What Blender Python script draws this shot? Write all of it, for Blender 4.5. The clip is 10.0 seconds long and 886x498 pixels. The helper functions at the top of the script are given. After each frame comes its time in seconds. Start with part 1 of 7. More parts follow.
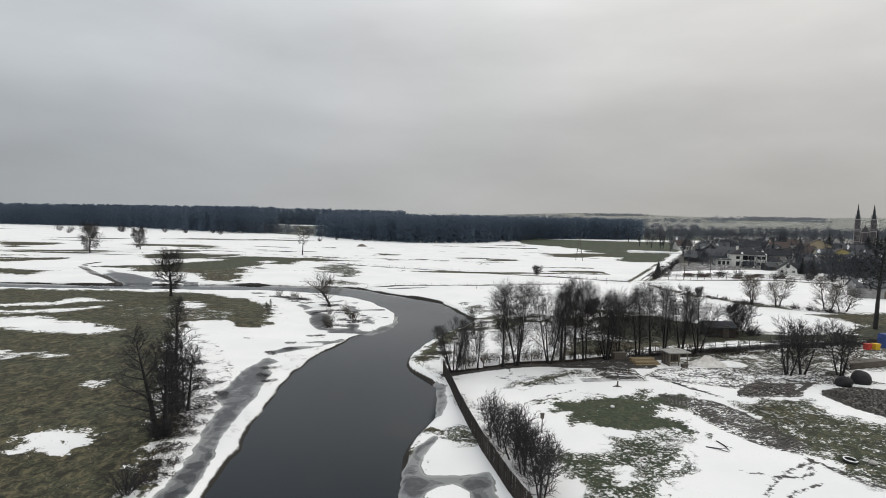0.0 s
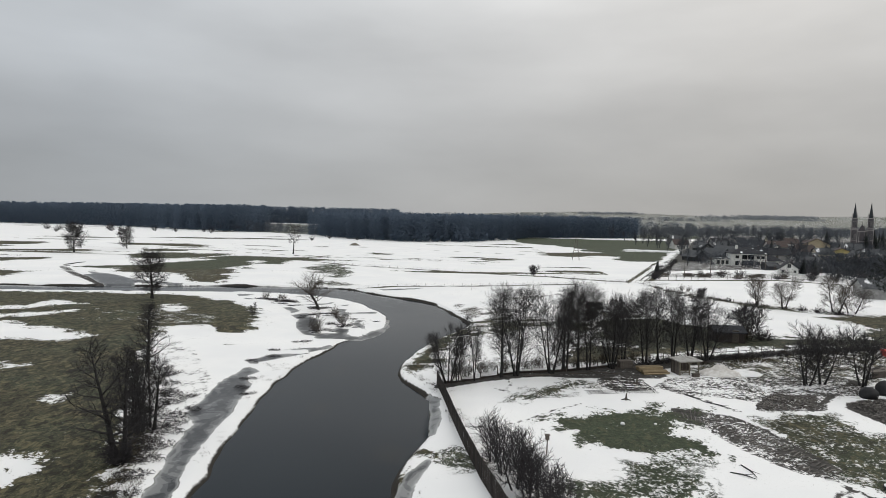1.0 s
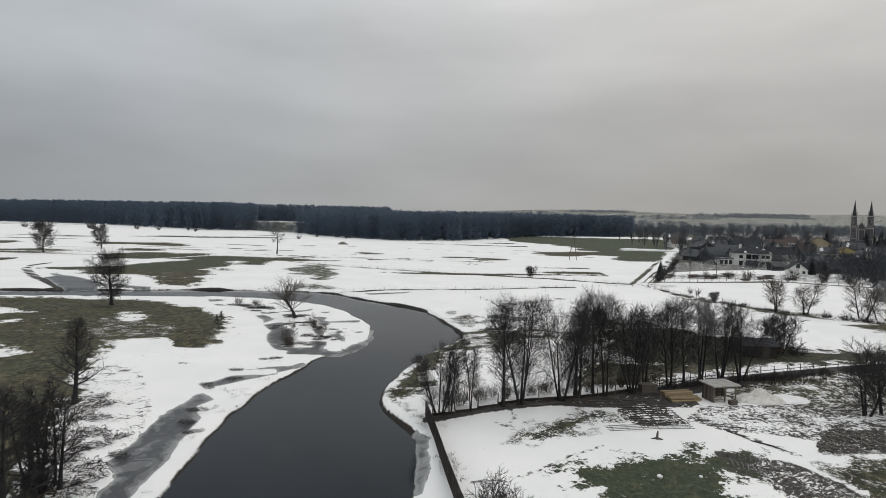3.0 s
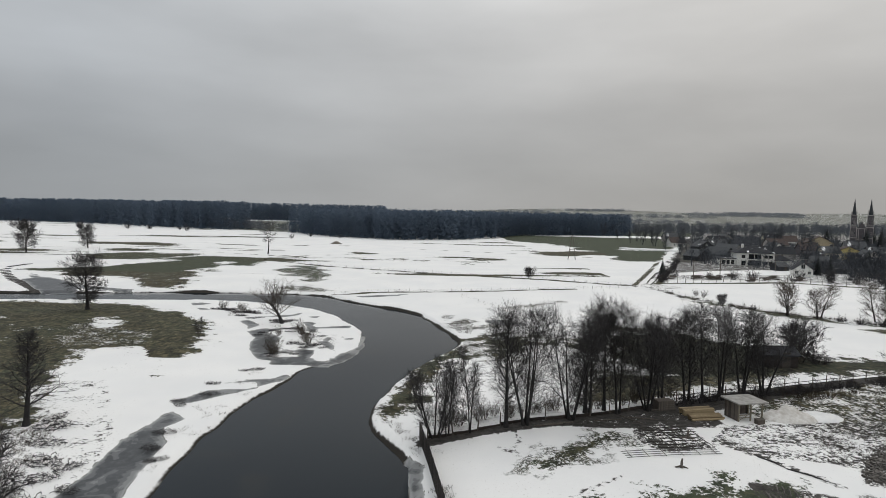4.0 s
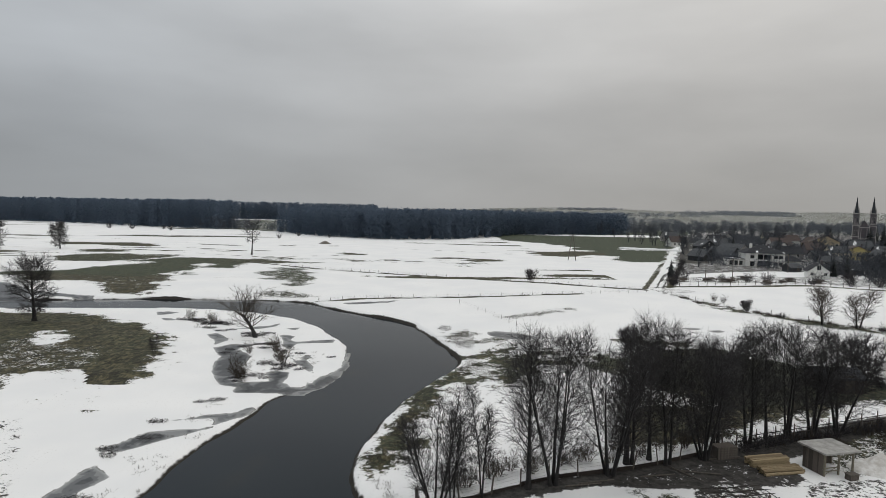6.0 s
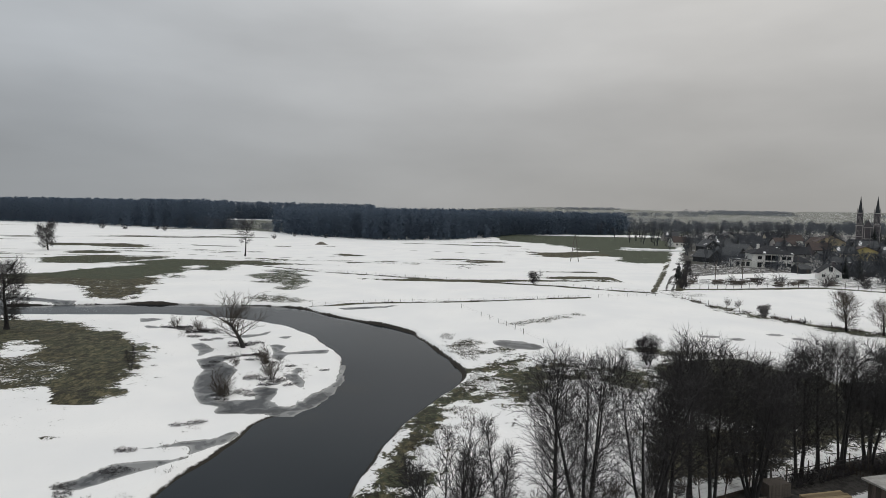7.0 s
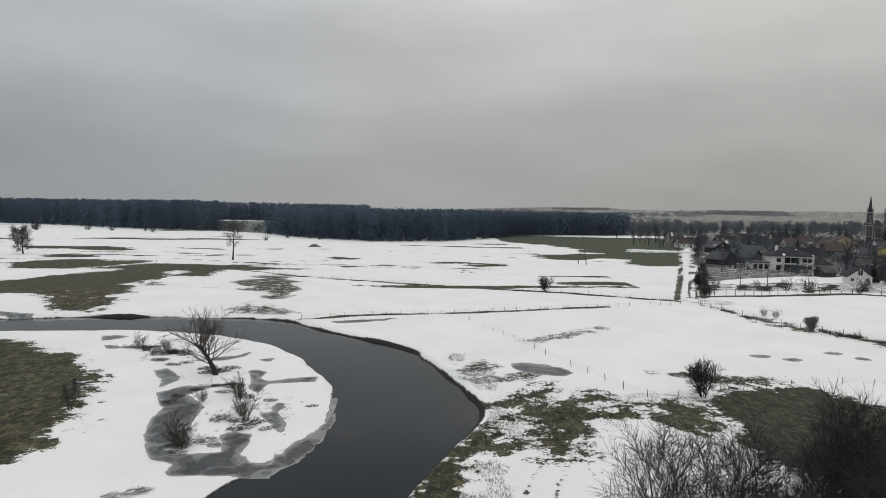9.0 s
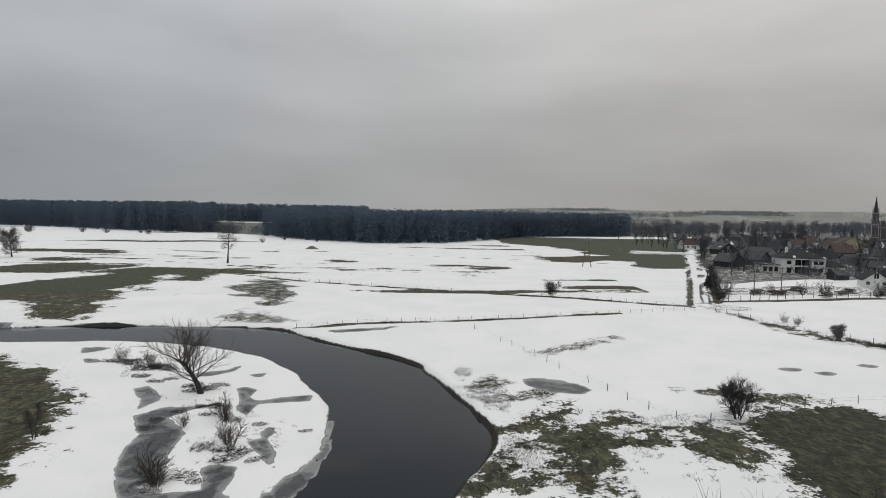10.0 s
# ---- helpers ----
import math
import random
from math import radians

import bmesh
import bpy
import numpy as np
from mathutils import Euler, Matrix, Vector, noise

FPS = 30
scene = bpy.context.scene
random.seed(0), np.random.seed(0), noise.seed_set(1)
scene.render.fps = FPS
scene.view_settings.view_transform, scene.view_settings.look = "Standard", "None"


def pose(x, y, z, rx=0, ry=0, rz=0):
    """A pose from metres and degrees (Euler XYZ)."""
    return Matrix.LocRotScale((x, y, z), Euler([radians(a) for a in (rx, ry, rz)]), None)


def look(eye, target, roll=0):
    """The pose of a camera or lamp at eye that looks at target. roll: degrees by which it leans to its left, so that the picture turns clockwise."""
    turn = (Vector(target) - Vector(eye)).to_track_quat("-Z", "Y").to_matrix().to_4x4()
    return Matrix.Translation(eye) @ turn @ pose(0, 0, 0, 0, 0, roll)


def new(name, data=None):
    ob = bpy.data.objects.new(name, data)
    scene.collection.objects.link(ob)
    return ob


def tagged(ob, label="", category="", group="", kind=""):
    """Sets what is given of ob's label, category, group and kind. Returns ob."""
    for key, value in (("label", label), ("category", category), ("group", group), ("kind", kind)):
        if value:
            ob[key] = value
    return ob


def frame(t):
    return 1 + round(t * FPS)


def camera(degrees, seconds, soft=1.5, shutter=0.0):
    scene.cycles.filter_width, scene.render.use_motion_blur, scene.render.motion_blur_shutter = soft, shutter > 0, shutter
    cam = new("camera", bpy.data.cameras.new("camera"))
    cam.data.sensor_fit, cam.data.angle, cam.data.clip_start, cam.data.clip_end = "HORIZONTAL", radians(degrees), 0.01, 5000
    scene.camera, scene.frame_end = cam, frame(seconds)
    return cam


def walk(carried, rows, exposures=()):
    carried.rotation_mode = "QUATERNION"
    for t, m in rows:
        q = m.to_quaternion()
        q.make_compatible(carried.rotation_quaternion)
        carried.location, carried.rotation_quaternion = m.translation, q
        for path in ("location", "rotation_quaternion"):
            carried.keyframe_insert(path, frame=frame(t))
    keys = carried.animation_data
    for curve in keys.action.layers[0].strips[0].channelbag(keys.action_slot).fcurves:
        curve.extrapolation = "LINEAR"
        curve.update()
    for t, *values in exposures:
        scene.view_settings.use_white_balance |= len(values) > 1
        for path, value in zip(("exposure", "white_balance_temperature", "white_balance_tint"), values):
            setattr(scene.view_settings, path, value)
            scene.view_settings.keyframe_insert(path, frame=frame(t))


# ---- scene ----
cam = camera(74.1, 10.0, soft=0.8)
METRES, EYE, TILT, LEAN, TURN = 63.1, 20.0, 0.0, 0.0, 0.0
ROWS = [
    (0.0, 0.0, 0.0, 0.0, 0.06, -3.3, -1.08),
    (0.5, 0.0001, 0.0445, -0.0001, -0.28, -3.37, -1.1),
    (1.0, 0.0006, 0.0902, -0.0, -0.5, -3.44, -1.11),
    (1.5, 0.0014, 0.1372, 0.0002, -0.69, -3.49, -1.11),
    (2.0, 0.0028, 0.1854, -0.0002, -0.88, -3.53, -1.1),
    (2.5, 0.0041, 0.2343, -0.001, -1.09, -3.57, -1.12),
    (4.0, 0.0072, 0.3824, -0.0016, -1.73, -3.72, -1.12),
    (4.5, 0.0072, 0.4331, -0.003, -1.96, -3.73, -1.11),
    (5.0, 0.0058, 0.4845, -0.0044, -2.2, -3.74, -1.09),
    (5.5, 0.0041, 0.5367, -0.0061, -2.37, -3.78, -1.09),
    (7.0, -0.0056, 0.6909, -0.0056, -2.79, -3.82, -1.05),
    (7.5, -0.0096, 0.7436, -0.0065, -2.91, -3.82, -1.01),
    (8.0, -0.0141, 0.7964, -0.0066, -3.03, -3.82, -0.97),
    (8.5, -0.0187, 0.8495, -0.0065, -3.14, -3.81, -0.97),
    (9.0, -0.0235, 0.9022, -0.006, -3.25, -3.78, -0.92),
    (9.5, -0.0277, 0.952, -0.0042, -3.34, -3.74, -0.88),
    (10.0, -0.0318, 0.9983, -0.0027, -3.4, -3.7, -0.83),
]
walk(cam, [(t, pose(0, 0, EYE, TILT, LEAN, TURN) @ pose(METRES * x, METRES * y, METRES * z, 90 + pitch, roll, yaw)) for t, x, y, z, yaw, pitch, roll in ROWS],
     exposures=[(0.0, 0.14), (1.0, 0.07), (2.0, -0.02), (5.0, -0.1), (8.0, -0.16), (10.0, -0.16)])

# ---- sky and sun: a closed overcast, brighter towards the zenith ----
world = bpy.data.worlds.new("overcast")
scene.world = world
world.use_nodes = True
wn, wl = world.node_tree.nodes, world.node_tree.links
wn.clear()


def wnode(kind, **values):
    n = wn.new(kind)
    for key, value in values.items():
        n.inputs[key].default_value = value
    return n


w_tc = wnode("ShaderNodeTexCoord")
w_sep = wnode("ShaderNodeSeparateXYZ")
wl.new(w_tc.outputs["Generated"], w_sep.inputs[0])
w_z = wn.new("ShaderNodeMapRange")
w_z.inputs["From Min"].default_value, w_z.inputs["From Max"].default_value = 0.0, 1.0
w_z.inputs["To Min"].default_value, w_z.inputs["To Max"].default_value = 0.33, 1.0
wl.new(w_sep.outputs["Z"], w_z.inputs["Value"])
w_ramp = wn.new("ShaderNodeValToRGB")
w_ramp.color_ramp.interpolation = "EASE"
SKY_RAMP = [(0.0, 0.36), (0.05, 0.375), (0.13, 0.43), (0.24, 0.53), (0.36, 0.64), (0.6, 0.84), (1.0, 1.0)]
while len(w_ramp.color_ramp.elements) < len(SKY_RAMP):
    w_ramp.color_ramp.elements.new(0.5)
for el, (at, v) in zip(w_ramp.color_ramp.elements, SKY_RAMP):
    el.position, el.color = at, (v * 0.62, v * 0.62, v * 0.62, 1)
wl.new(w_sep.outputs["Z"], w_ramp.inputs["Fac"])
# broad soft cloud bellies, stretched flat
w_map = wn.new("ShaderNodeMapping")
w_map.inputs["Scale"].default_value = (1.0, 1.0, 3.2)
w_map.inputs["Location"].default_value = (3.1, 0.4, 1.7)
wl.new(w_tc.outputs["Generated"], w_map.inputs["Vector"])
w_noise = wn.new("ShaderNodeTexNoise")
w_noise.inputs["Scale"].default_value, w_noise.inputs["Detail"].default_value, w_noise.inputs["Roughness"].default_value = 1.9, 5.0, 0.48
wl.new(w_map.outputs[0], w_noise.inputs["Vector"])
w_cl = wn.new("ShaderNodeMapRange")
w_cl.inputs["From Min"].default_value, w_cl.inputs["From Max"].default_value = 0.3, 0.7
w_cl.inputs["To Min"].default_value, w_cl.inputs["To Max"].default_value = 0.86, 1.14
wl.new(w_noise.outputs["Fac"], w_cl.inputs["Value"])
# cool on one side, warm towards the veiled sun
w_tint = wn.new("ShaderNodeValToRGB")
w_tint.color_ramp.elements[0].position, w_tint.color_ramp.elements[0].color = 0.25, (0.86, 0.905, 0.95, 1)
w_tint.color_ramp.elements[1].position, w_tint.color_ramp.elements[1].color = 0.72, (1.13, 1.11, 1.075, 1)
w_x = wn.new("ShaderNodeMapRange")
w_x.inputs["From Min"].default_value, w_x.inputs["From Max"].default_value = -1.0, 1.0
wl.new(w_sep.outputs["X"], w_x.inputs["Value"])
wl.new(w_x.outputs[0], w_tint.inputs["Fac"])
w_m1 = wn.new("ShaderNodeVectorMath")
w_m1.operation = "MULTIPLY"
wl.new(w_ramp.outputs["Color"], w_m1.inputs[0])
wl.new(w_tint.outputs["Color"], w_m1.inputs[1])
w_m2 = wn.new("ShaderNodeVectorMath")
w_m2.operation = "SCALE"
wl.new(w_m1.outputs[0], w_m2.inputs[0])
wl.new(w_cl.outputs[0], w_m2.inputs["Scale"])
w_sky = wn.new("ShaderNodeTexSky")
w_sky.sky_type, w_sky.sun_disc = "NISHITA", False
SUN_EL, SUN_AZ = 54.0, 12.0
w_sky.sun_elevation, w_sky.sun_rotation = radians(SUN_EL), radians(SUN_AZ)
w_bg1, w_bg2, w_add, w_out = (wn.new("ShaderNodeBackground"), wn.new("ShaderNodeBackground"), wn.new("ShaderNodeMixShader"), wn.new("ShaderNodeOutputWorld"))
w_bg1.inputs["Strength"].default_value, w_bg2.inputs["Strength"].default_value = 0.06, 1.65
w_add.inputs["Fac"].default_value = 0.97
wl.new(w_sky.outputs[0], w_bg1.inputs["Color"])
wl.new(w_m2.outputs[0], w_bg2.inputs["Color"])
wl.new(w_bg1.outputs[0], w_add.inputs[1])
wl.new(w_bg2.outputs[0], w_add.inputs[2])
wl.new(w_add.outputs[0], w_out.inputs["Surface"])

sun = new("sun", bpy.data.lights.new("sun", "SUN"))
sun.data.energy, sun.data.angle, sun.data.color = 0.32, radians(30), (1.0, 0.97, 0.92)
sun.matrix_world = look((0, 0, 0), (-math.sin(radians(SUN_AZ)) * math.cos(radians(SUN_EL)), -math.cos(radians(SUN_AZ)) * math.cos(radians(SUN_EL)), -math.sin(radians(SUN_EL))))

# ---- materials ----


class Nodes:
    """Short hand for a material's node tree."""

    def __init__(self, name):
        self.mat = bpy.data.materials.new(name)
        self.mat.use_nodes = True
        self.t = self.mat.node_tree
        self.bsdf = self.t.nodes["Principled BSDF"]
        self.co = self.add("ShaderNodeTexCoord").outputs["Object"]

    def add(self, kind):
        return self.t.nodes.new(kind)

    def put(self, socket, value):
        if isinstance(value, bpy.types.NodeSocket):
            self.t.links.new(value, socket)
        elif isinstance(value, (tuple, list)) and len(value) == 3 and len(socket.default_value) == 4:
            socket.default_value = (*value, 1)
        else:
            socket.default_value = value

    def noise(self, scale, detail=4.0, rough=0.55, at=None, stretch=None, distort=0.0):
        n = self.add("ShaderNodeTexNoise")
        vec = at or self.co
        if stretch:
            m = self.add("ShaderNodeMapping")
            m.inputs["Scale"].default_value = stretch
            self.t.links.new(vec, m.inputs["Vector"])
            vec = m.outputs[0]
        self.t.links.new(vec, n.inputs["Vector"])
        n.inputs["Scale"].default_value, n.inputs["Detail"].default_value, n.inputs["Roughness"].default_value, n.inputs["Distortion"].default_value = scale, detail, rough, distort
        return n.outputs["Fac"]

    def math(self, op, a, b=0.0, c=0.0):
        n = self.add("ShaderNodeMath")
        n.operation = op
        for s, v in zip(n.inputs, (a, b, c)):
            self.put(s, v)
        return n.outputs[0]

    def span(self, v, lo, hi, to0=0.0, to1=1.0):
        n = self.add("ShaderNodeMapRange")
        n.interpolation_type = "SMOOTHSTEP"
        for k, x in zip(("Value", "From Min", "From Max", "To Min", "To Max"), (v, lo, hi, to0, to1)):
            self.put(n.inputs[k], x)
        return n.outputs[0]

    def mix(self, fac, a, b):
        n = self.add("ShaderNodeMix")
        n.data_type = "RGBA"
        self.put(n.inputs[0], fac)
        self.put(n.inputs[6], a)
        self.put(n.inputs[7], b)
        return n.outputs[2]

    def value(self, name):
        n = self.add("ShaderNodeAttribute")
        n.attribute_name = name
        return n.outputs["Fac"]

    def chance(self):
        return self.add("ShaderNodeObjectInfo").outputs["Random"]

    def island(self):
        return self.add("ShaderNodeNewGeometry").outputs["Random Per Island"]

    def bump(self, height, strength=0.4, distance=0.05):
        n = self.add("ShaderNodeBump")
        n.inputs["Strength"].default_value, n.inputs["Distance"].default_value = strength, distance
        self.put(n.inputs["Height"], height)
        self.put(self.bsdf.inputs["Normal"], n.outputs[0])

    def done(self, colour, rough=0.8, metal=0.0):
        self.put(self.bsdf.inputs["Base Color"], colour)
        self.put(self.bsdf.inputs["Roughness"], rough)
        self.put(self.bsdf.inputs["Metallic"], metal)
        return self.mat


def surface(name, dark, light, scale=3.0, rough=0.8, bump=0.3, metal=0.0, stretch=None, chance=0.0):
    """A worn surface: grain and stains at two scales between two colours."""
    k = Nodes(name)
    a, b = k.noise(scale, 5, 0.6, stretch=stretch), k.noise(scale * 0.13 + 0.05, 3, 0.5)
    f = k.math("ADD", k.math("MULTIPLY", a, 0.6), k.math("MULTIPLY", b, 0.4))
    if chance:
        f = k.math("ADD", f, k.math("MULTIPLY", k.math("SUBTRACT", k.chance(), 0.5), chance))
    col = k.mix(k.span(f, 0.32, 0.68), dark, light)
    if bump:
        k.bump(a, bump, 0.03)
    return k.done(col, rough, metal)


def roof_material(name, dark, light, snow_from, snow_to):
    """A roof covering with old snow lying on it in patches."""
    k = Nodes(name)
    a = k.noise(2.2, 4, 0.6)
    big = k.noise(0.28, 3, 0.55, stretch=(1, 0.5, 1))
    col = k.mix(k.span(a, 0.3, 0.7), dark, light)
    snow = k.span(k.math("ADD", big, k.math("MULTIPLY", a, 0.12)), snow_from, snow_to)
    k.bump(a, 0.3, 0.03)
    k.bsdf.inputs["Specular IOR Level"].default_value = 0.15
    return k.done(k.mix(snow, col, (0.78, 0.79, 0.8)), 0.85)


M_BARK = surface("bark", (0.011, 0.0105, 0.011), (0.034, 0.032, 0.032), 6.0, 0.9, 0.6, stretch=(1, 1, 0.25))
M_TWIG = surface("twig_bark", (0.019, 0.018, 0.019), (0.045, 0.042, 0.043), 3.0, 0.9, 0.0)
M_TWIG_WARM = surface("willow_bark", (0.028, 0.022, 0.017), (0.065, 0.05, 0.037), 3.0, 0.85, 0.0)
M_SHRUB = surface("shrub_bark", (0.019, 0.0175, 0.0195), (0.045, 0.0405, 0.044), 3.0, 0.9, 0.0)
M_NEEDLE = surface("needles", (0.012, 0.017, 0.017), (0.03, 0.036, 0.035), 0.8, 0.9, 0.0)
# distance haze put into the colours: paler and bluer than near trees
M_HAZED_WOODS = surface("hazed_woods", (0.09, 0.102, 0.121), (0.14, 0.153, 0.175), 0.03, 0.95, 0.0)
M_HAZED_HILL_WOODS = surface("hill_woods", (0.2, 0.22, 0.245), (0.25, 0.27, 0.295), 0.02, 0.95, 0.0)
M_HAZED_PINE = surface("hazed_pines", (0.105, 0.142, 0.192), (0.125, 0.163, 0.214), 0.05, 0.95, 0.0)
M_HAZED_TWIG = surface("hazed_twigs", (0.074, 0.083, 0.097), (0.13, 0.14, 0.158), 0.5, 0.9, 0.0)

M_EDGE_TWIG = surface("slate_twigs", (0.03, 0.034, 0.041), (0.062, 0.067, 0.077), 0.5, 0.9, 0.0)


def let_through(mat, share):
    """Needles and fine twigs let a part of the light through."""
    t = mat.node_tree
    mixer, thin, out = t.nodes.new("ShaderNodeMixShader"), t.nodes.new("ShaderNodeBsdfTranslucent"), t.nodes["Material Output"]
    base = t.nodes["Principled BSDF"]
    t.links.new(base.inputs["Base Color"].links[0].from_socket, thin.inputs["Color"])
    mixer.inputs["Fac"].default_value = share
    t.links.new(base.outputs[0], mixer.inputs[1])
    t.links.new(thin.outputs[0], mixer.inputs[2])
    t.links.new(mixer.outputs[0], out.inputs["Surface"])


for mat in (M_HAZED_PINE, M_HAZED_WOODS, M_HAZED_HILL_WOODS, M_HAZED_TWIG):
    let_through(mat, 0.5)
M_WHITE = surface("white_render", (0.66, 0.66, 0.63), (0.8, 0.8, 0.77), 1.5, 0.85, 0.1)
M_CREAM = surface("cream_render", (0.5, 0.46, 0.36), (0.62, 0.57, 0.46), 1.5, 0.85, 0.1)
M_YELLOW = surface("yellow_render", (0.46, 0.38, 0.16), (0.58, 0.48, 0.22), 1.5, 0.85, 0.1)
M_OCHRE = surface("ochre_render", (0.36, 0.3, 0.2), (0.47, 0.4, 0.28), 1.5, 0.85, 0.1)
M_GREY = surface("grey_render", (0.2, 0.2, 0.2), (0.34, 0.34, 0.33), 1.5, 0.9, 0.15)
M_BRICK = surface("red_brick", (0.08, 0.073, 0.08), (0.13, 0.119, 0.128), 2.5, 0.9, 0.2)
M_STONE = surface("pale_stone", (0.3, 0.28, 0.27), (0.5, 0.48, 0.46), 1.5, 0.9, 0.2)
M_ROOF_DARK = roof_material("dark_tile_roof", (0.022, 0.024, 0.028), (0.05, 0.052, 0.058), 0.68, 0.72)
M_ROOF_SNOWY = roof_material("snowy_sheet_roof", (0.05, 0.054, 0.06), (0.11, 0.115, 0.12), 0.64, 0.7)
M_ROOF_RED = roof_material("red_tile_roof", (0.066, 0.054, 0.051), (0.11, 0.088, 0.082), 0.78, 0.9)
M_ROOF_SLATE = roof_material("slate_spire", (0.03, 0.034, 0.04), (0.07, 0.075, 0.08), 0.8, 0.9)
M_BARN = surface("tarred_boards", (0.02, 0.022, 0.025), (0.05, 0.053, 0.058), 3.0, 0.9, 0.3)
M_PLANK = surface("weathered_planks", (0.05, 0.042, 0.035), (0.13, 0.11, 0.095), 4.0, 0.9, 0.4, stretch=(6, 6, 0.6), chance=0.3)
M_BOARD = surface("dark_stained_boards", (0.016, 0.012, 0.010), (0.045, 0.035, 0.03), 4.0, 0.9, 0.4, stretch=(6, 6, 0.6), chance=0.35)
M_TIMBER = surface("weathered_timber", (0.13, 0.115, 0.085), (0.26, 0.235, 0.18), 4.0, 0.85, 0.3, stretch=(4, 4, 0.6))
M_PINE = surface("fresh_pine", (0.2, 0.15, 0.085), (0.38, 0.3, 0.18), 4.0, 0.75, 0.2, stretch=(1, 5, 5), chance=0.4)
M_POST = surface("grey_post", (0.06, 0.052, 0.045), (0.16, 0.14, 0.12), 6.0, 0.9, 0.4, stretch=(4, 4, 0.6))
M_STEEL = surface("galvanised_steel", (0.16, 0.17, 0.18), (0.32, 0.33, 0.34), 8.0, 0.5, 0.1, metal=0.7)
M_WIRE = surface("rusty_wire", (0.05, 0.048, 0.047), (0.11, 0.105, 0.1), 8.0, 0.7, 0.0)
M_RUBBER = surface("black_sheeting", (0.009, 0.009, 0.010), (0.022, 0.022, 0.024), 3.0, 0.8, 0.3)
M_STEM = surface("dry_stems", (0.025, 0.02, 0.015), (0.075, 0.058, 0.04), 3.0, 0.95, 0.0)
M_RUBBLE = surface("earth_clods", (0.045, 0.041, 0.038), (0.2, 0.185, 0.17), 3.0, 0.95, 0.5)
M_WET_EARTH = surface("wet_bank_earth", (0.012, 0.010, 0.008), (0.04, 0.034, 0.027), 3.0, 0.8, 0.5)
M_SNOW = surface("old_snow", (0.72, 0.73, 0.74), (0.84, 0.84, 0.83), 2.0, 0.7, 0.3)
M_SAND = surface("pale_sand", (0.5, 0.47, 0.43), (0.76, 0.75, 0.73), 3.0, 0.9, 0.4)
M_RED = surface("red_plastic", (0.45, 0.03, 0.02), (0.6, 0.06, 0.04), 2.0, 0.5, 0.05)
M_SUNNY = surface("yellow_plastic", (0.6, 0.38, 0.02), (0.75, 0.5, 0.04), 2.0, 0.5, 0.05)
M_BLUE = surface("blue_sheet_metal", (0.03, 0.06, 0.2), (0.06, 0.1, 0.3), 2.0, 0.5, 0.05)
M_GLASS = Nodes("window_glass")
M_GLASS = M_GLASS.done((0.02, 0.024, 0.028), 0.08)

# ---- plan of the ground: outlines in metres, grouped by what they are ----
WATER = -1.2
# the river's outer bank, from beside the camera round the bend and away, and its inner bank back again
BANK_OUTER = [(-3.4, -60), (-3.2, 0), (-3.0, 30), (-3.2, 43), (-3.4, 48.4), (-2.5, 54), (-0.6, 59.5), (-0.4, 66), (-0.7, 72), (-3.3, 76.6), (-5.0, 81.5), (-4.4, 87), (-2.5, 95.5), (1.0, 103.5), (2.5, 107.1), (4.7, 110.8), (5.9, 115), (5.6, 120), (4.7, 124.6), (2.3, 132.9), (0, 140.1), (-3.5, 145.5), (-10.6, 151.3), (-17.3, 157.9), (-22.7, 164.5), (-29.1, 167.4), (-44.1, 168.4), (-63.5, 168), (-80, 164.5), (-105, 162), (-150, 166), (-260, 178)]
BANK_INNER = [(-260, 167), (-150, 154), (-100, 152), (-70, 155.2), (-52, 155.8), (-43.7, 156), (-29.9, 151.5), (-23, 146.8), (-17.2, 140), (-13.4, 132), (-11, 127), (-9.6, 122), (-9.1, 114.6), (-9.6, 108.6), (-11.2, 105), (-13.8, 102), (-15.2, 99.9), (-16.3, 93), (-18, 88), (-19.1, 80), (-19.5, 72), (-19.2, 65.6), (-17.8, 50.3), (-17, 42.2), (-16.5, 30), (-17, 0), (-18, -60)]
# bare grass: name: (green, snow specks, outline)
GRASS = {}
GRASS["meadow"] = (0.36, 0.14, [(-230, 150), (-104, 149), (-66.6, 149.8), (-56.2, 144), (-43.3, 133.9), (-35.1, 120.4), (-31.8, 106.5), (-32.7, 100.5), (-32.2, 94.6), (-39.4, 100.3), (-41.6, 105.1), (-46.7, 104.9), (-44.8, 101.1), (-43.6, 94.4), (-39, 84), (-32.5, 68), (-29, 60), (-26, 53.5), (-24.8, 48.5), (-22.8, 44), (-23, 38), (-24, 20), (-26, -60), (-230, -60)])
GRASS["far_green"] = (0.66, 0.06, [(-118, 212), (-103.7, 215.3), (-100.8, 223.8), (-92.9, 255), (-79.9, 259.7), (-56.8, 237.9), (-59.8, 223.8), (-69.0, 224.6), (-63.4, 207.7), (-72.4, 207.3), (-74.9, 199.5), (-90.2, 200), (-118, 204)])
GRASS["far_brown"] = (0.1, 0.42, [(-104, 206), (-89, 202), (-73.9, 199.7), (-70.6, 203.4), (-60.5, 180.5), (-61.8, 171.2), (-67.6, 171.1), (-78.3, 183.4), (-86.3, 189.0), (-100, 190)])
GRASS["reed_patch"] = (0.6, 0.5, [(-43.4, 205.6), (-45.9, 222.2), (-44.6, 231.5), (-33.4, 226.8), (-30.1, 217.1), (-28.5, 201.4), (-28.2, 190.2), (-30.5, 187.1), (-36.4, 196.6), (-40.2, 199.1)])
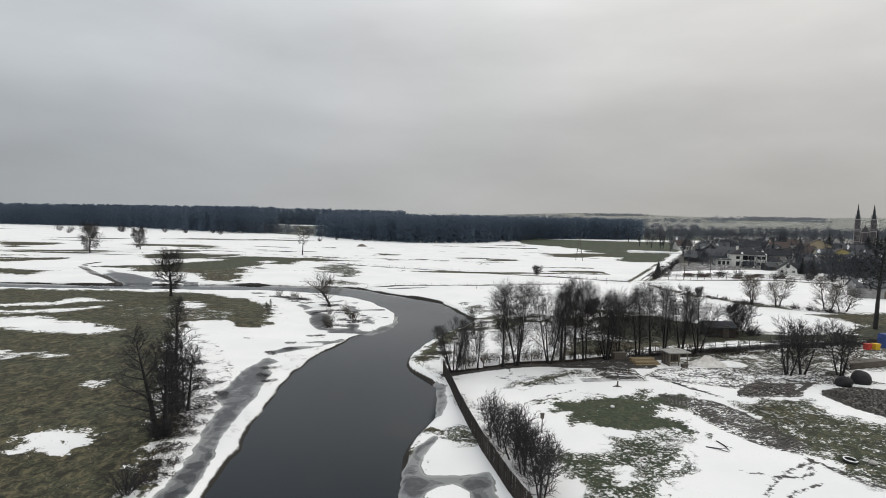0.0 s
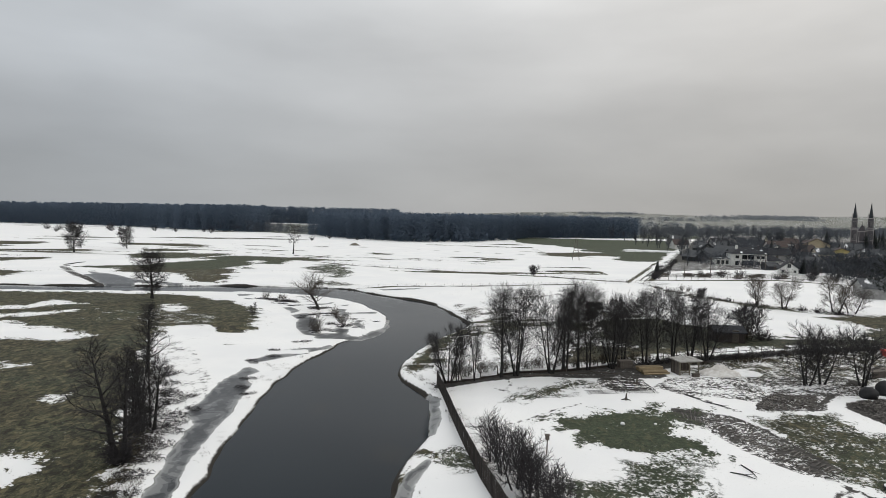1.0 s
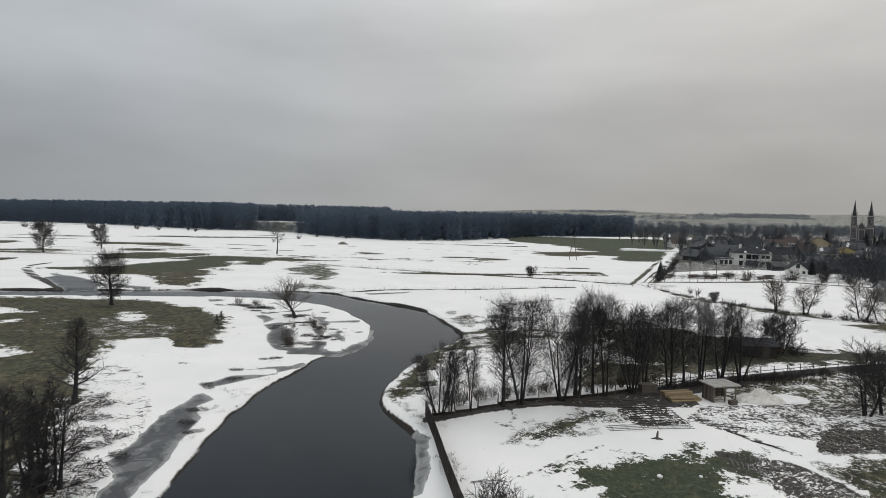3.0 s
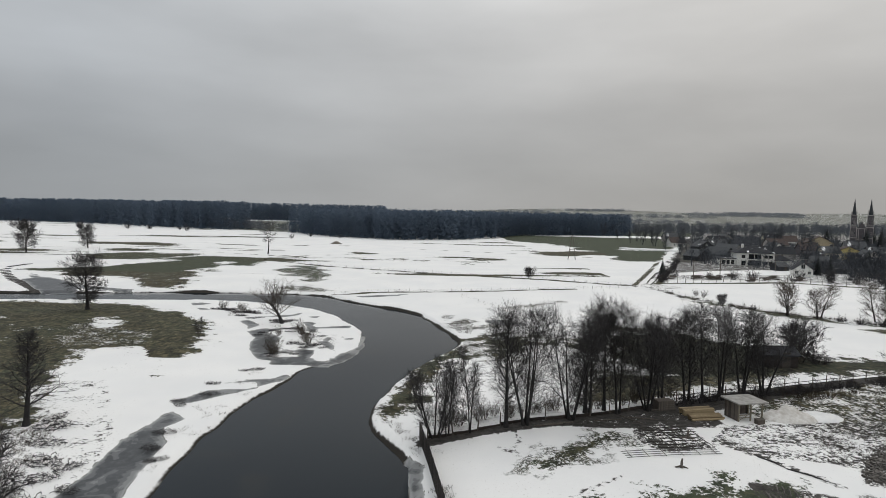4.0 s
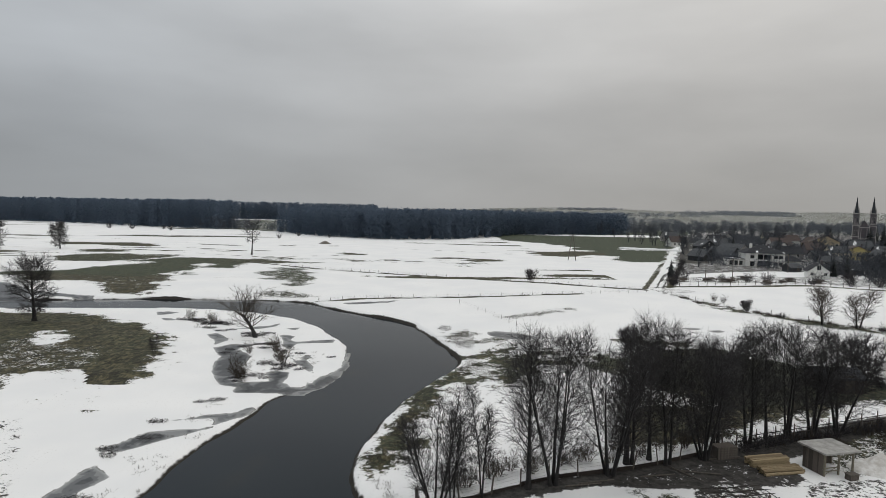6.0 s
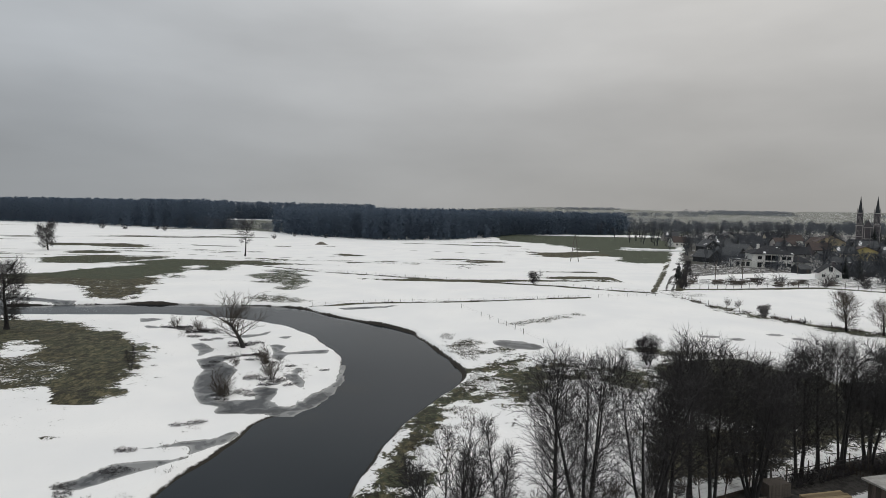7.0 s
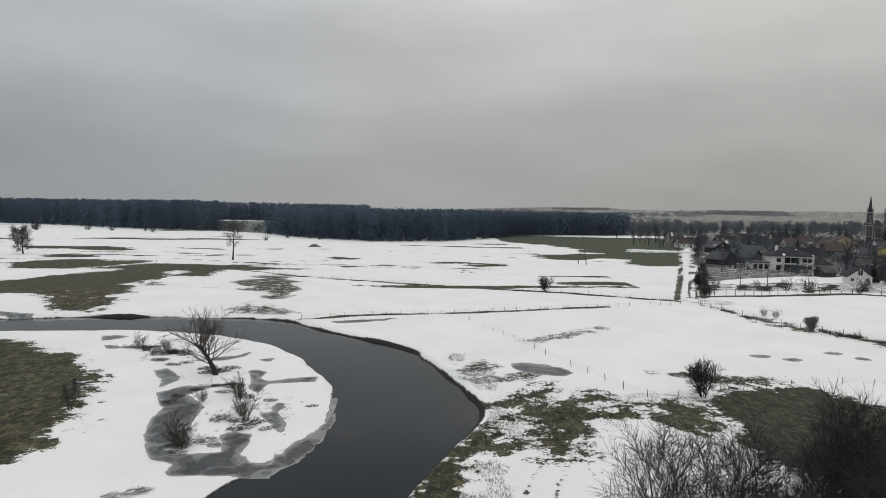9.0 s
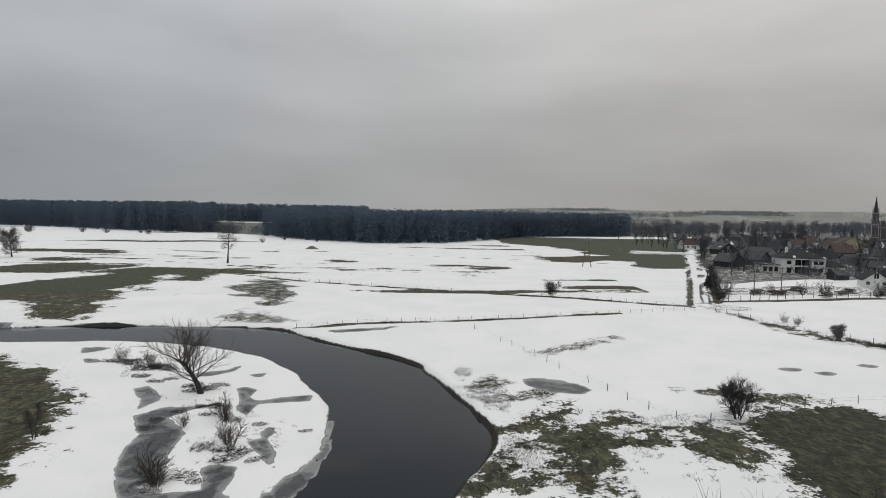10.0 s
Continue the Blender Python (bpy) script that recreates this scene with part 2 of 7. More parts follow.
GRASS["bank_strip"] = (0.4, 0.55, [(-39.3, 173), (-35.2, 179.0), (-28.2, 177.3), (-22.5, 168.5), (-26.6, 167.9), (-34.4, 170.5)])
GRASS["track_green"] = (0.55, 0.4, [(-128.3, 263.0), (-122.7, 278.7), (-93.7, 268.4), (-63.5, 253.7), (-57.5, 245.6), (-69.6, 249.3), (-90.9, 262.5), (-98.5, 248.1), (-108.0, 239.6), (-120.6, 245.6)])
GRASS["streak_k"] = (0.5, 0.3, [(-137.7, 287.3), (-133.9, 296.0), (-119.2, 289.9), (-124.0, 279.9)])
GRASS["streak_l"] = (0.3, 0.3, [(-177.6, 335), (-164.0, 345), (-143.0, 349.3), (-126.5, 323.5), (-139.6, 319.6), (-162.7, 323.1)])
GRASS["streak_m"] = (0.35, 0.3, [(-104.4, 312), (-91.5, 308), (-73.8, 300.5), (-88.5, 296)])
GRASS["streak_n"] = (0.35, 0.3, [(-64.1, 256.5), (-54.8, 255.5), (-42.4, 246.8), (-50.0, 242.0)])
GRASS["streak_o"] = (0.3, 0.3, [(-8.8, 289.5), (14.6, 283.3), (45.5, 271.0), (14.0, 271.3)])
GRASS["streak_p"] = (0.3, 0.3, [(-33, 300), (-23, 298), (-28, 288)])
GRASS["shore_weeds"] = (0.12, 0.05, [(-0.2, 56.2), (-2.1, 55.9), (-3.5, 51.5), (-3.9, 45.3), (-3.9, 38), (-2.9, 38), (-3.0, 45.8), (-2.6, 49.9), (-1.6, 52.8)])
GRASS["streak_a"] = (0.3, 0.3, [(-103, 311), (-69, 301), (-81, 296), (-98, 303)])
GRASS["streak_b"] = (0.3, 0.25, [(-33, 266), (-11, 265), (8.3, 257), (-22, 255.6)])
GRASS["streak_c"] = (0.3, 0.3, [(-178, 340), (-130, 333), (-142, 319)])
GRASS["streak_d"] = (0.4, 0.35, [(-80, 249), (-57, 254), (-43, 249), (-61, 242)])
GRASS["streak_e"] = (0.3, 0.3, [(9, 281), (37, 267), (10, 271)])
GRASS["streak_f"] = (0.5, 0.2, [(13.5, 249), (25, 250), (18, 244)])
GRASS["streak_g"] = (0.3, 0.3, [(-263, 349), (-220, 331), (-211, 297), (-226, 297)])
GRASS["streak_h"] = (0.3, 0.3, [(-240, 232), (-172, 230), (-152, 238), (-153, 215), (-165, 209), (-240, 205)])
GRASS["streak_i"] = (0.3, 0.3, [(-200, 196), (-145, 192), (-124, 186), (-125, 175), (-140, 179), (-200, 182)])
GRASS["winter_crop"] = (0.95, 0.36, [(56, 545), (100, 520), (163, 515), (236, 524), (127, 300), (114, 270), (88, 274), (89, 365), (62, 440)])
GRASS["lawn_a"] = (0.75, 0.34, [(12.5, 61.6), (15.7, 64), (19.5, 65.7), (21.6, 64.6), (24.5, 66.4), (27.1, 65.4), (25.4, 63.1), (23.5, 62.2), (22.5, 59.5), (23, 55.3), (23, 54.2), (19.8, 53), (16.9, 53.9), (14.4, 54.9), (14.1, 57.2), (12.8, 58.9)])
GRASS["lawn_b"] = (0.85, 0.5, [(15.7, 52.6), (22.1, 53.4), (19.5, 51), (20.6, 49.2), (19.2, 46.6), (16.5, 44.2), (16.6, 41.8), (15, 38), (11.5, 38), (10.2, 43.2), (9.6, 47.9), (14.5, 49), (15.6, 50.8)])
GRASS["lawn_c"] = (0.55, 0.48, [(31.6, 62.4), (36.5, 65.2), (41, 65.5), (40.2, 61), (44.6, 56.5), (53, 52), (53, 44), (40, 36), (33.8, 44.2), (32.8, 50.7), (31.4, 55.7)])
GRASS["dark_strip"] = (0.6, 0.5, [(8.6, 69), (12.7, 73.6), (16.5, 76.6), (19.5, 77), (17.8, 72.8), (14.2, 69.6), (10.4, 68.2)])
GRASS["shore_tuft"] = (0.6, 0.5, [(0.6, 56), (3.4, 55.8), (4.6, 51.2), (1.9, 51.6)])
GRASS["dark_field"] = (1.24, 0.1, [(29, 112), (30, 116.8), (35, 119.3), (44, 120.8), (47, 115), (52, 109), (57, 104.5), (75, 104), (90, 111), (90, 100), (75, 98), (57, 97.6), (44, 94.5), (38.9, 93), (31, 92.5), (30, 96.2), (27.4, 101), (28, 107)])
GRASS["bank_grass"] = (0.5, 0.38, [(6.6, 117.6), (13.8, 121.6), (16, 121), (20.5, 118), (20, 115.2), (24, 116.4), (28, 114.8), (28, 109), (24, 105), (21, 110), (16.5, 110), (14.5, 107), (12, 102), (7, 103.5), (4.2, 105.6), (4.6, 108.1), (7.4, 111.4)])
GRASS["bank_lip"] = (0.45, 0.3, [(-4.2, 85), (-1.6, 96), (1.9, 104), (4.4, 108.4), (6, 107), (3.2, 101), (1.4, 93.5), (-0.8, 84), (-2.6, 81.5)])
GRASS["bank_mouth"] = (0.35, 0.55, [(3.6, 130.5), (8.6, 133.6), (9, 131), (6, 126.5), (9.8, 125.6), (15, 128), (14, 125.6), (9, 123.8), (5.4, 124)])
GRASS["bush_streak"] = (0.35, 0.45, [(29, 126.6), (34.9, 127), (36, 124.8), (44, 124.4), (42, 121.6), (35.8, 122.6), (32, 124.8)])
GRASS["field_streak"] = (0.4, 0.55, [(14, 143.4), (22.3, 148.4), (31.7, 155), (30.9, 151.6), (22.2, 145.6), (14, 141.5)])
GRASS["hedge_foot"] = (0.45, 0.4, [(61.5, 181.5), (65, 176), (65.5, 163), (68.5, 153.5), (72, 146.5), (76, 140), (82, 133.5), (92, 126), (92, 123.6), (80, 131.8), (72.6, 140.5), (69, 148), (66.2, 154), (63.4, 161), (63, 172)])
GRASS["lane_verge"] = (0.45, 0.5, [(26, 84.5), (34, 86.6), (43, 90), (52, 93), (76, 99.5), (76, 96.5), (52, 90.4), (46, 86), (40, 84), (36.5, 83.8), (33, 84.6)])
GRASS["brown_field"] = (0.3, 0.2, [(81, 125), (87.2, 127.8), (98.4, 129), (116, 130), (116, 108), (92, 110), (82, 114)])
GRASS["snow_fringe_a"] = (0.3, 0.8, [(-33, 82), (-29, 71), (-26, 62), (-23.6, 55), (-24, 49), (-28, 55), (-34, 70)])
GRASS["snow_fringe_b"] = (0.2, 0.82, [(-45, 107), (-40, 113), (-33, 106), (-31, 97), (-34, 92), (-40, 95)])
SNOW_PATCHES = {}
SNOW_PATCHES["a"] = [(-95, 104), (-79, 105), (-73.6, 107), (-63, 102.6), (-54, 97), (-56, 93.3), (-72.3, 95.2), (-95, 93)]
SNOW_PATCHES["b"] = [(-110, 121), (-91, 120.6), (-82, 123.3), (-83.4, 134), (-72.4, 127), (-82, 119.8), (-88, 117), (-110, 116)]
SNOW_PATCHES["c"] = [(-100, 112.8), (-84, 112.4), (-67, 120), (-74, 112.4), (-82.6, 109.4), (-100, 109)]
SNOW_PATCHES["d"] = [(-70, 81), (-60.7, 80), (-55.8, 79.5), (-58.2, 76.4), (-68, 75)]
SNOW_PATCHES["e"] = [(-53.7, 78.9), (-52.1, 79.3), (-52.4, 76.9)]
SNOW_PATCHES["f"] = [(-36.3, 48.4), (-36.5, 51.2), (-35.7, 53.3), (-34.1, 54.2), (-31.4, 52.5), (-32, 49.4), (-34.9, 48.2)]
SNOW_PATCHES["g"] = [(-41, 67.7), (-39.6, 68.3), (-39.5, 66.5)]
SNOW_PATCHES["h"] = [(-54.5, 122.5), (-57, 128.5), (-54.8, 129.5), (-50.4, 123.4), (-51.3, 120.2)]
SNOW_PATCHES["i"] = [(-73.6, 233.7), (-71.5, 239.3), (-66.4, 235.2), (-67.6, 227.6)]
SNOW_PATCHES["j"] = [(14.2, 43.8), (16.2, 44.8), (15.6, 46.2), (13.6, 45.6)]
SNOW_PATCHES["k"] = [(7.6, 107), (10.6, 110), (9.5, 113), (6.6, 111)]
SNOW_PATCHES["l"] = [(14, 118.8), (16, 119.6), (16.4, 117), (14, 116.4)]
for i, (hx, hy, hr) in enumerate(((7.6, 114.6, 1.4), (7.2, 107.3, 1.5), (10.3, 109.2, 1.2), (12.2, 116.0, 1.1), (8.6, 104.6, 1.2), (17.6, 114.2, 1.0), (22.5, 113.0, 1.3))):
    SNOW_PATCHES["hole_%d" % i] = [(hx + hr * (1 + 0.25 * math.sin(3 * a + i)) * math.cos(a), hy + hr * math.sin(a)) for a in np.linspace(0, 5.8, 12)]
GRASS["verge_grass"] = (0.45, 0.42, [(36, 84), (44, 88), (54, 91.5), (64, 94.5), (78, 99), (78, 94), (64, 90), (54, 86), (46, 82.5), (40, 81.5)])
GRASS["right_field"] = (1.2, 0.2, [(74, 104.5), (80, 112), (88, 119), (112, 122), (130, 118), (130, 100), (90, 99)])
GRASS["orchard_grass"] = (0.3, 0.55, [(37.5, 87.1), (53.1, 93.6), (74.2, 97), (84, 100), (78, 88), (64.1, 81.4), (53.2, 75.6), (42.7, 75.0), (35.9, 77.3), (33.4, 81.1)])
GRASS["row_back"] = (0.3, 0.4, [(17, 82.6), (21, 84.6), (28, 87.5), (36, 91), (46, 95), (46, 98), (30, 95), (24, 96), (18, 90)])
GRASS["far_crop"] = (0.9, 0.45, [(40, 556), (246, 556), (330, 720), (420, 780), (60, 780)])
# heavy snow specks pale this clearing to stand in for haze
GRASS["gap_meadow"] = (0.75, 0.5, [(-112, 512), (-166, 548), (-262, 868), (-80, 868), (-100, 600)])
GRASS["mown_strip"] = (0.2, 0.3, [(60, 300), (84, 304), (100, 318), (80, 330), (58, 322)])
for i, (hx, hy) in enumerate(((113, 352), (117, 352.5), (121, 352), (125, 351), (129, 350.5), (133, 350), (137, 349))):
    SNOW_PATCHES["strip_%d" % i] = [(hx + 3.4 * math.cos(a), hy + (5.5 + 2 * math.sin(i * 2.3)) * math.sin(a)) for a in np.linspace(0, 5.8, 12)]
SOIL = {}
SOIL["leaf_litter"] = (0.38, [(22, 81.6), (26, 83.6), (31, 86.4), (38, 89.2), (46, 92), (56, 95), (70, 99), (70, 97), (56, 92.8), (46, 89.4), (40, 86.4), (34, 83.6), (29, 81.4), (25, 80.6)])
SOIL["beds"] = (0.62, [(19.6, 75.4), (20.2, 77.4), (24.7, 78.4), (26.2, 72.6), (21, 71.6), (19.6, 73.3)])
SOIL["soil_track"] = (0.6, [(24.9, 66.4), (30.4, 64), (31.9, 60.6), (33.2, 51.6), (31.1, 49.6), (28.8, 51.4), (26.8, 55.5), (25.9, 60.3), (24.3, 63)])
SOIL["heap_a"] = (0.6, [(35.2, 68.3), (38.7, 72.1), (45.2, 71.6), (41.6, 66.2), (33.6, 65.6)])
SOIL["heap_b"] = (0.35, [(45.6, 69), (50, 71), (56, 69), (56, 58), (46.2, 59.6), (44.8, 62.1), (44.2, 67.3)])
SOIL["under_trees"] = (0.47, [(10, 77.4), (14.5, 79.2), (20.3, 80.8), (24, 82), (29, 81.4), (29.6, 78.6), (27.9, 77.3), (22.1, 77.4), (18.1, 77), (14.5, 77.6)])
SOIL["orchard"] = (0.4, [(41, 76.6), (47, 75.8), (53, 78.4), (53, 75), (46, 73.2)])
SOIL["row_foot"] = (0.3, [(0, 75.2), (5, 77.2), (12, 79.2), (20, 82), (26, 84), (26, 82.2), (20, 79.8), (12, 77.2), (5, 75.4), (0, 73.6)])
SOIL["yard"] = (0.68, [(78, 214), (108, 222), (140, 222), (150, 205), (160, 190), (140, 190), (124, 199), (112, 203), (84, 205), (70, 203)])
SOIL["village_a"] = (0.57, [(84, 222), (104, 232), (122, 240), (150, 240), (172, 214), (260, 190), (420, 230), (520, 600), (330, 720), (246, 560), (116, 290), (107, 268)])
SOIL["trampled"] = (0.68, [(29.5, 78), (36, 78.6), (44, 79), (52, 80), (52, 76), (44, 72), (36, 69), (28, 71), (26, 74)])
SOIL["orchard_dirt"] = (0.62, [(33, 70), (40, 74.5), (52, 77.5), (56, 72), (46, 71.5), (38, 67)])
SOIL["gateway"] = (0.74, [(60, 190), (66, 190), (72, 184), (70, 180), (62, 181)])
SOIL["left_dirt"] = (0.84, [(-45, 88), (-36, 92), (-28, 78), (-24, 66), (-30, 66), (-40, 78)])
ICE = {}
ICE["backwater"] = [(-22.0, 52.9), (-22.8, 55.1), (-23.3, 62.1), (-25.5, 65.0), (-25.4, 68.9), (-25.9, 75.2), (-24.8, 83.0), (-22.6, 80.9), (-23.7, 78.4), (-22.0, 75.4), (-21.5, 69.0), (-20.8, 65.9), (-20.9, 61.0), (-20.6, 57.0), (-20.2, 52.9), (-19.1, 48.5), (-18.4, 42.3), (-18.4, 20), (-20.5, 20), (-20.7, 41.3), (-20.9, 46.0), (-21.3, 49.5)]
ICE["pool_a"] = [(-32.5, 129.5), (-31.3, 130.5), (-28.5, 126.9), (-27.9, 125.4), (-28.5, 123.6), (-28.7, 121.2), (-29.4, 124.5)]
ICE["pool_ring"] = [(-28.4, 120.6), (-26.6, 123.4), (-23.3, 124.3), (-25.2, 120.3), (-22.1, 116.5), (-21.8, 111.1), (-21.1, 111.7), (-21.1, 109.3), (-20.8, 107.4), (-22.1, 106.7), (-20.6, 105.2), (-18.7, 105.4), (-17.2, 105.8), (-17.3, 107.4), (-18.2, 109.3), (-17.2, 110.5), (-15.4, 109.8), (-15.2, 107.1), (-15.4, 105.3), (-13.7, 103.7), (-12.4, 104.1), (-12.5, 106.0), (-11.0, 104.5), (-12.0, 101.5), (-19.7, 101.6), (-20.3, 103.7), (-20.7, 104.0), (-22.3, 104.7), (-23.3, 106.2), (-25.0, 109.9), (-25.6, 113.3), (-25.8, 115.6)]
ICE["pool_c"] = [(-16.1, 114.8), (-14.9, 115.2), (-15.5, 117.3), (-14.8, 118.5), (-14.2, 117.0), (-14.4, 115.2), (-13.1, 112.2), (-12.4, 109.2), (-13.6, 110.9)]
ICE["shore_notch"] = [(-21.3, 130.0), (-20.9, 131.1), (-18.9, 129.5), (-19.1, 126.9), (-17.7, 125.6), (-15.5, 127.2), (-12.6, 127.9), (-12.2, 125.9), (-15.4, 125.2), (-17.5, 124.6), (-17.9, 120.9), (-19.4, 123.5), (-19.9, 126.4)]
ICE["pool_d"] = [(-29.8, 135.2), (-27.7, 137.5), (-25.0, 138.5), (-23.5, 140.8), (-23.8, 137.8), (-26.1, 135.5)]
ICE["shore_tip"] = [(-12.0, 106.7), (-10.4, 109.1), (-9.4, 112.8), (-9.7, 120.9), (-9.1, 120.9), (-8.5, 114.1), (-8.9, 109.1), (-10.2, 104.5), (-11.4, 102.9)]
ICE["landing"] = [(-0.1, 54.8), (-2.1, 51.2), (-3.0, 46.8), (-3.0, 36), (-1.2, 36), (-1.1, 42.2), (-0.2, 43.3), (1.2, 43.7), (2.4, 42.4), (2.6, 36), (4.6, 36), (4.1, 45.4), (1.9, 45.1), (-0.8, 45.2), (-1.5, 46.8), (-1.3, 49.9), (-0.3, 52.4)]
ICE["shore_left"] = [(-18.6, 91.6), (-16.6, 94.2), (-15.9, 96.6), (-16.6, 96.8), (-17.8, 95.2), (-24.9, 92.2), (-19.2, 93.7)]
ICE["pool_e"] = [(-26.1, 85.5), (-23.8, 89.6), (-18.4, 91), (-21.9, 87.8), (-24.1, 85.5)]
ICE["shore_right"] = [(-0.9, 73), (0.6, 70.5), (0.7, 63.5), (0.1, 59.4), (-0.5, 60.4), (-0.3, 66), (-0.7, 70)]
ICE["field_puddle"] = [(12, 131.7), (14.5, 131.5), (17.9, 129), (18.9, 126.6), (17.3, 125), (13.9, 126.4), (12, 129.1)]
ICE["puddle_a"] = [(47.8 + 1.5 * math.cos(a), 135.2 + 1.0 * math.sin(a)) for a in np.linspace(0, 5.8, 12)]
ICE["puddle_b"] = [(51 + 1.3 * math.cos(a), 133.2 + 0.9 * math.sin(a)) for a in np.linspace(0, 5.8, 12)]
ICE["puddle_c"] = [(59.6 + 1.3 * math.cos(a), 136.9 + 1.0 * math.sin(a)) for a in np.linspace(0, 5.8, 12)]
ICE["puddle_d"] = [(61.6 + 1.2 * math.cos(a), 133.8 + 0.9 * math.sin(a)) for a in np.linspace(0, 5.8, 12)]
ICE["pool_f"] = [(-21.5, 136.1), (-19.5, 136.8), (-19.6, 135.0), (-20.5, 135.0)]
ICE["pool_g"] = [(-49.3, 150.5), (-47.4, 151.1), (-45.1, 150.6), (-46.6, 148.0), (-47.6, 147.1)]
ICE["pool_h"] = [(-46.0, 144.0), (-44.0, 144.0), (-42.1, 142.1), (-43.8, 141.5)]
ICE["creek_pool"] = [(-102.5, 186), (-94.4, 180), (-84.5, 169.6), (-76.7, 154.8), (-83.3, 158), (-94.2, 168), (-104.6, 179.5)]
ICE["creek"] = [(-124, 201), (-114, 197), (-106, 185), (-96, 174), (-84, 168), (-70, 165.5), (-70, 168), (-84, 171.5), (-98, 180), (-108, 191), (-118, 200)]
ICE["long_puddle"] = [(-16, 162), (-6, 162.6), (-2.4, 164), (-6, 160.8), (-14, 160)]


def inside_distance(px, py, outline):
    """Distance to an outline, positive inside it, for arrays of places; far places are left at -30."""
    pts = np.array(outline, float)
    out = np.full(px.shape, -30.0)
    near = (px > pts[:, 0].min() - 25) & (px < pts[:, 0].max() + 25) & (py > pts[:, 1].min() - 25) & (py < pts[:, 1].max() + 25)
    x, y = px[near], py[near]
    best, odd = np.full(x.shape, 1e9), np.zeros(x.shape, bool)
    for (ax, ay), (bx, by) in zip(pts, np.roll(pts, -1, 0)):
        dx, dy = bx - ax, by - ay
        u = np.clip(((x - ax) * dx + (y - ay) * dy) / (dx * dx + dy * dy + 1e-9), 0, 1)
        best = np.minimum(best, (x - ax - u * dx) ** 2 + (y - ay - u * dy) ** 2)
        if ay != by:
            odd ^= ((ay > y) != (by > y)) & (x < (bx - ax) * (y - ay) / (by - ay) + ax)
    out[near] = np.where(odd, 1, -1) * np.sqrt(best)
    return out


def line_distance(px, py, line):
    best = np.full(px.shape, 1e9)
    for (ax, ay), (bx, by) in zip(line, line[1:]):
        dx, dy = bx - ax, by - ay
        u = np.clip(((px - ax) * dx + (py - ay) * dy) / (dx * dx + dy * dy), 0, 1)
        best = np.minimum(best, (px - ax - u * dx) ** 2 + (py - ay - u * dy) ** 2)
    return np.sqrt(best)


def wobble(x, y, size, seed):
    """Smooth value noise about 0, from -1 to 1, for arrays of places."""
    def corner(i, j):
        v = np.sin(i * 127.1 + j * 311.7 + seed * 74.7) * 43758.5453
        return (v - np.floor(v)) * 2 - 1
    u, v = x / size, y / size
    i, j = np.floor(u), np.floor(v)
    f, g = u - i, v - j
    f, g = f * f * (3 - 2 * f), g * g * (3 - 2 * g)
    return (corner(i, j) * (1 - f) + corner(i + 1, j) * f) * (1 - g) + (corner(i, j + 1) * (1 - f) + corner(i + 1, j + 1) * f) * g


def ease(v, lo, hi):
    u = np.clip((v - lo) / (hi - lo), 0, 1)
    return u * u * (3 - 2 * u)


def rounded(line, rounds=2):
    """Chaikin's corner cutting, for flowing banks."""
    for _ in range(rounds):
        nxt = [line[0]]
        for a, b in zip(line, line[1:]):
            nxt += [(a[0] * 0.75 + b[0] * 0.25, a[1] * 0.75 + b[1] * 0.25), (a[0] * 0.25 + b[0] * 0.75, a[1] * 0.25 + b[1] * 0.75)]
        line = nxt + [line[-1]]
    return line


OUTER, INNER = rounded(BANK_OUTER), rounded(BANK_INNER)
RIVER = OUTER + INNER


def land(x, y):
    """Height of the land at arrays of places, with the distance into the river and to both banks."""
    into = inside_distance(x, y, RIVER)
    into = into + 0.28 * wobble(x, y, 3.2, 5) + 0.08 * wobble(x, y, 1.7, 6)
    d_in = line_distance(x, y, INNER)
    d_out = line_distance(x, y, OUTER)
    inner_side = d_in < d_out
    away = np.maximum(-into, 0)
    z = 0.1 * wobble(x, y, 17, 1) + 0.03 * wobble(x, y, 5, 2) + 0.014 * wobble(x, y, 1.6, 3)
    low = -0.85 + 0.6 * ease(away, 5, 24) + 0.1 * wobble(x, y, 3.1, 8)
    near_side = inner_side & (away < 30)
    flood = np.where(near_side, low + 0.25 * ease(away, 20, 30), np.where(away < 14, -0.62 + 0.62 * ease(away, 0.8, 13), 0.0))
    z = z * np.where(away < 3, 0.6, 1) + flood
    lip = np.where(inner_side, 0.8, 0.6 + 0.25 * wobble(x, y, 4.5, 9))
    z = np.where(into > -lip, WATER + (z - WATER) * np.clip((-into) / lip, 0, 1), z)
    z = np.where(into > 0, WATER - np.minimum(into * 0.7, 1.4), z)
    r = np.hypot(x, y)
    hills = 46 * ease(y + 0.15 * x, 1500, 3600) * (0.75 + 0.35 * wobble(x, y, 900, 11)) * ease(x, -1200, 600)
    return z + hills + 1.2 * ease(r, 400, 1200) * wobble(x, y, 260, 12), into, inner_side, away


def graded(lo, hi, fine_lo, fine_hi, step, growth):
    """Line positions: even steps in the middle stretch, growing outwards."""
    mid = list(np.arange(fine_lo, fine_hi + 1e-6, step))
    for side in (-1, 1):
        s, at, far = step, mid[0] if side < 0 else mid[-1], lo if side < 0 else hi
        while side * (far - at) > 0:
            s = min(s * growth, 90)
            at += side * s
            mid = [at] + mid if side < 0 else mid + [at]
    return np.array(mid)


gx = graded(-4200, 4200, -56, 58, 0.5, 1.04)
gy = graded(-300, 4700, 38, 146, 0.5, 1.028)
GX, GY = np.meshgrid(gx, gy)
gxs, gys = GX.ravel(), GY.ravel()
